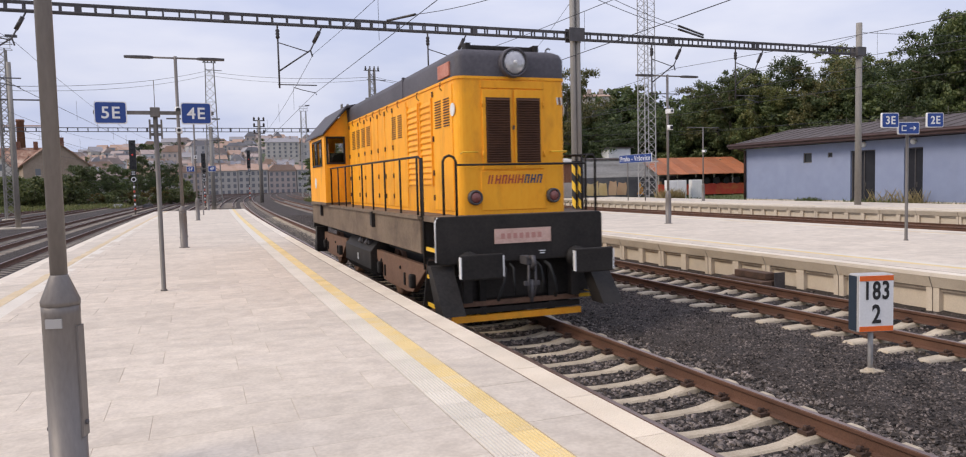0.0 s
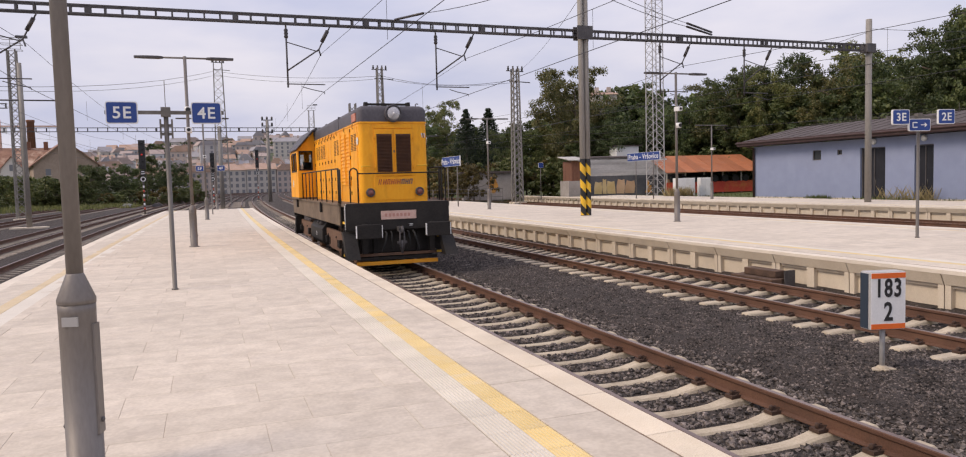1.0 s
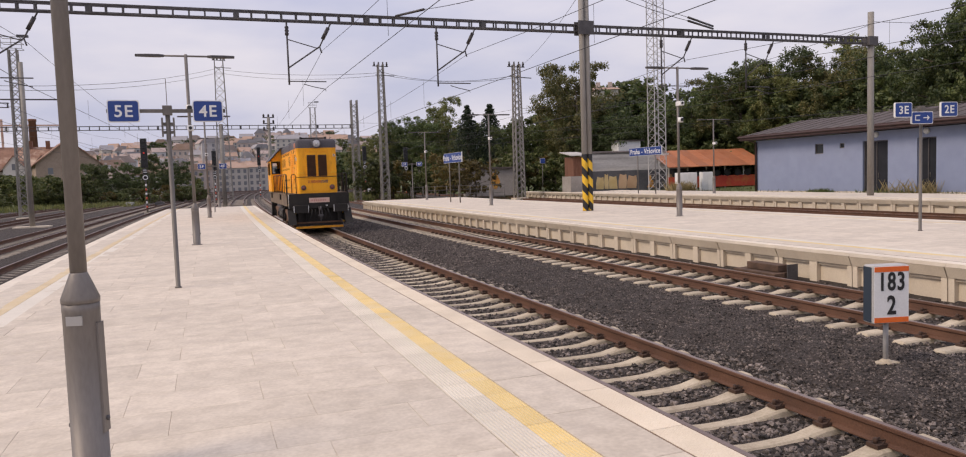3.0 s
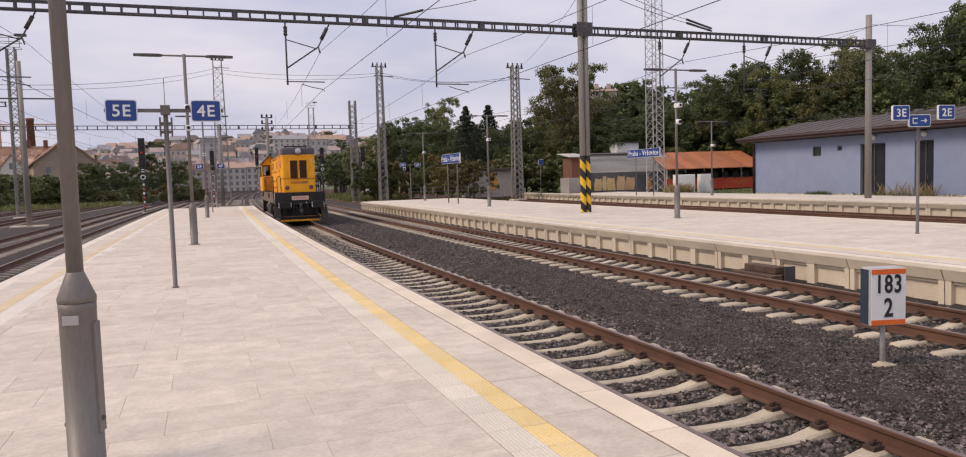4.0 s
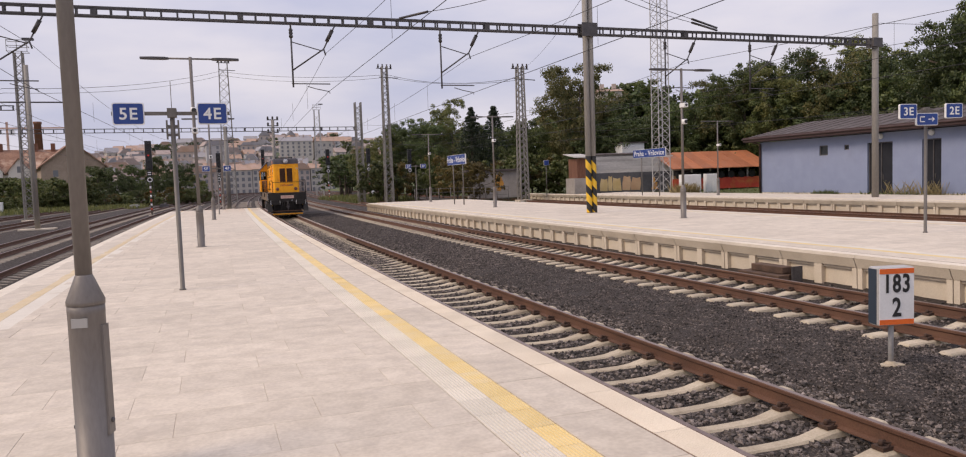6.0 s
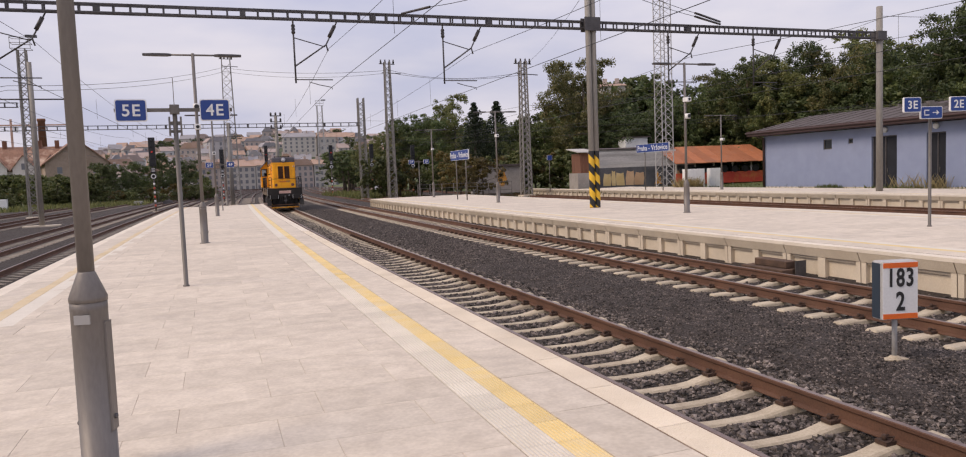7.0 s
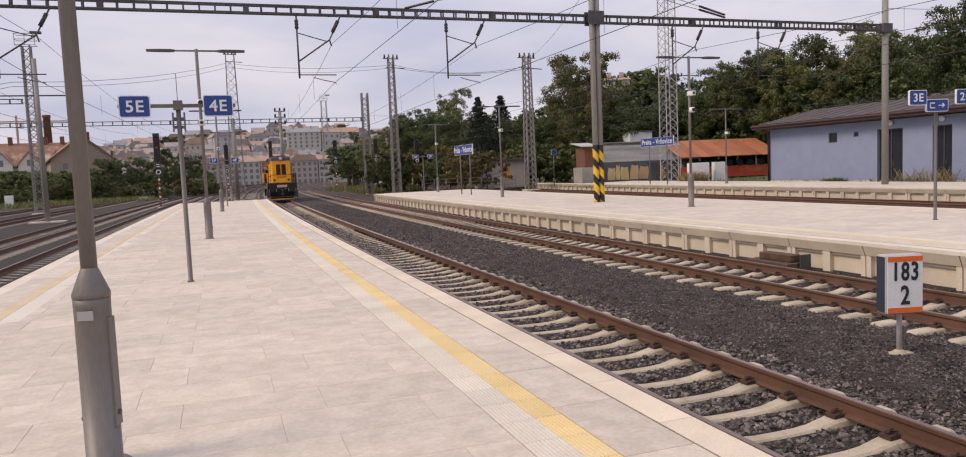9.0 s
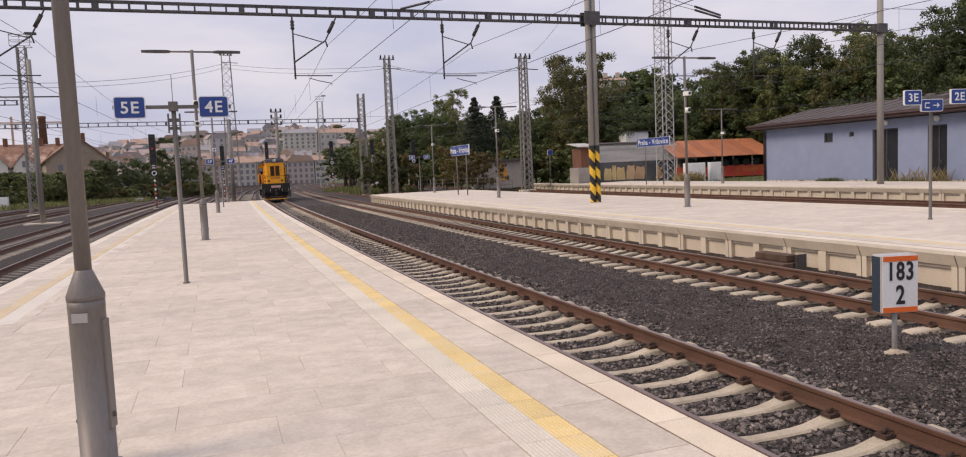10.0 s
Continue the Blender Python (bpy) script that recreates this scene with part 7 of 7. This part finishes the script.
town_house(73, 505, 21, 11, 12, 9.5, 3.4, 0, 5, "cream house with a red roof beside the institution")
town_house(93.5, 162, 12, 5.5, 8, 10, 1.0, 0, -20, "pale house above the wooded slope")
town_house(5, 447, 12, 12, 12, 14, 2.5, 1, 3, "tall grey apartment house on the slope", 5)
# a street of joined tenements at the end of the yard
for i, (x, w, h, rh) in enumerate(((-12, 10.5, 7.6, 2.2), (-1.2, 10.5, 8.8, 2.4), (9.8, 11, 9.2, 2.6), (21, 11, 9.4, 2.5), (32, 10.5, 8.9, 2.4), (42.5, 9.8, 9.2, 2.2))):
    town_house(x, 300 + 0.3 * (i % 2), -1, w, 11, h, rh, (0, 3, 12, 0, 3, 0)[i], 0, "tenement house with a brick-red roof in a joined row", 4, pitch=1.9)
for i in range(120):
    x, y = rt.uniform(-150, 150), 300 + 340 * rt.random() ** 1.5
    if -45 < x < 90 and y < 560:
        continue
    plant((FAR_TREE, FAR_TREE_2)[i % 2], x, y, slope(x, y) - 1, 7 + 5 * rt.random(), 10, i * 37, 1.5)

# houses beside the yard, across the tracks
def yard_house(x, y, z, w, d, h, roof_h, wall, roofing, label, turn):
    t = thing("yard_house", label, "house", pose(x, y, z, 0, 0, turn))
    part("wall", Shape().prism([(-w / 2, 0), (w / 2, 0), (w / 2, h), (0, h + roof_h), (-w / 2, h)], "y", 0, d), wall, t)
    for s in (-1, 1):
        part("roof", Shape().prism([(0, h + roof_h), (0, h + roof_h + 0.3), (s * (w / 2 + 0.7), h - 0.35), (s * (w / 2 + 0.7), h - 0.65)], "y", -0.6, d + 0.6), roofing, t)
    for i in range(3):
        for j in range(3):
            cx, cz = (i - 1) * w * 0.28, 1.6 + j * 3.0
            f = part("window", Shape().box(cx - 0.55, cx + 0.55, -0.06, -0.01, cz - 0.8, cz + 0.8), TOWN_GLASS, t)
            part("sill", Shape().box(cx - 0.65, cx + 0.65, -0.15, -0.01, cz - 0.95, cz - 0.82), CONCRETE, f)
    for i in range(int(d / 3)):
        for j in range(2):
            cz = 1.6 + j * 3.0
            part("window", Shape().box(w / 2 + 0.01, w / 2 + 0.06, 1.2 + i * 3, 2.3 + i * 3, cz - 0.8, cz + 0.8), TOWN_GLASS, t)
    part("chimney", Shape().box(w * 0.15, w * 0.15 + 0.9, d * 0.4, d * 0.4 + 0.9, h, h + roof_h + 1.6), BROWN_WOOD, t)
    return t


YARD_WHITE = surface("yard_white_wall", (0.58, 0.55, 0.51), (0.70, 0.67, 0.63), 0.4, 0.9, 0.0, fine=4, stain=(0.4, 0.36, 0.32), stain_scale=0.2, stain_amount=0.5)
YARD_STONE = surface("yard_brown_wall", (0.27, 0.20, 0.15), (0.36, 0.28, 0.22), 0.4, 0.9, 0.0, fine=4)
# the tan patches are sunlit spots painted into the roof tiles
YARD_TILE = surface("yard_tiles", (0.20, 0.105, 0.072), (0.32, 0.18, 0.12), 0.5, 0.9, 0.0, fine=4, stain=(0.62, 0.47, 0.36), stain_scale=0.28, stain_amount=0.95)
row = thing("terrace_house", "long white house with gabled bays and faded tile roof", "house", pose(-44.5, 222, -1, 0, 0, 6))
part("wall", Shape().box(-11, 8, 0, 12, 0, 8.2), YARD_WHITE, row)
part("roof", Shape().prism([(-0.8, 8.0), (12.8, 8.0), (6, 14.6)], "x", -11.5, 8.5), YARD_TILE, row, "faded orange tile roof with painted sunlit patches")
for i in range(3):
    x = -7.6 + i * 6.2
    bay = part("gabled_bay", Shape().prism([(x - 2.5, 0), (x + 2.5, 0), (x + 2.5, 8.8), (x, 12.0), (x - 2.5, 8.8)], "y", -1.2, 3.5), YARD_WHITE, row)
    for s in (-1, 1):
        part("bay_roof", Shape().prism([(x, 12.0), (x, 12.3), (x + s * 3.0, 8.5), (x + s * 3.0, 8.2)], "y", -1.6, 5.5), YARD_TILE, bay)
    for z in (3.0, 6.4, 9.2):
        for dx in ((-1.2, 1.2) if z < 9 else (0.0,)):
            part("window", Shape().box(x + dx - 0.5, x + dx + 0.5, -1.26, -1.2, z - 0.8, z + 0.8), TOWN_GLASS, bay)
for x in (-6, 2, 6):
    part("chimney", Shape().box(x - 0.5, x + 0.5, 5.4, 6.6, 13.5, 16.2), BROWN_WOOD, row)
yard_house(-31.5, 208, -1, 14, 26, 9.5, 5.6, YARD_STONE, YARD_TILE, "brown stone warehouse with a tile roof", 14)
ch = thing("factory_chimney", "tall tapering brick factory chimney", "chimney", pose(-46.8, 252, -1))
part("shaft", Shape().turned([(1.35, 0), (1.0, 23.2), (1.15, 23.3), (1.15, 24.0)], 16), BROWN_WOOD, ch)
CRANE = surface("crane_paint", (0.50, 0.30, 0.22), (0.60, 0.40, 0.32), 0.5, 0.8, 0.0)
cr = thing("tower_crane", "distant red and white tower crane", "crane", pose(-83, 383, 0))
part("tower", Shape().box(-0.4, 0.4, -0.4, 0.4, 0, 34), CRANE, cr)
part("jib", Shape().box(-12, 26, -0.3, 0.3, 31, 31.6), CRANE, cr)
part("cab", Shape().box(0.9, 2.6, -0.9, 0.9, 28.4, 30.8), WHITE, cr)


# ---------------------------------------------------------------- what moves
def motions():
    rows = []
    for i in range(21):
        t = i * 0.5
        y = loco_travel(t)
        rows.append((t, pose(TRACK_1 + curve_off(y) + 0.08 * math.sin(math.pi * t / 10), y, RAIL_Z, 0, 0, curve_turn(y + 6))))
    walk(loco, rows)
    for ws in wheel_sets:
        y = ws.matrix_basis.translation.y
        turns = []
        for i in range(151):
            t = i / 15
            turns.append((t, pose(0, y, 0.5, -math.degrees((loco_travel(t) - loco_travel(0)) / 0.5), 0, 0)))
        walk(ws, turns)


motions()
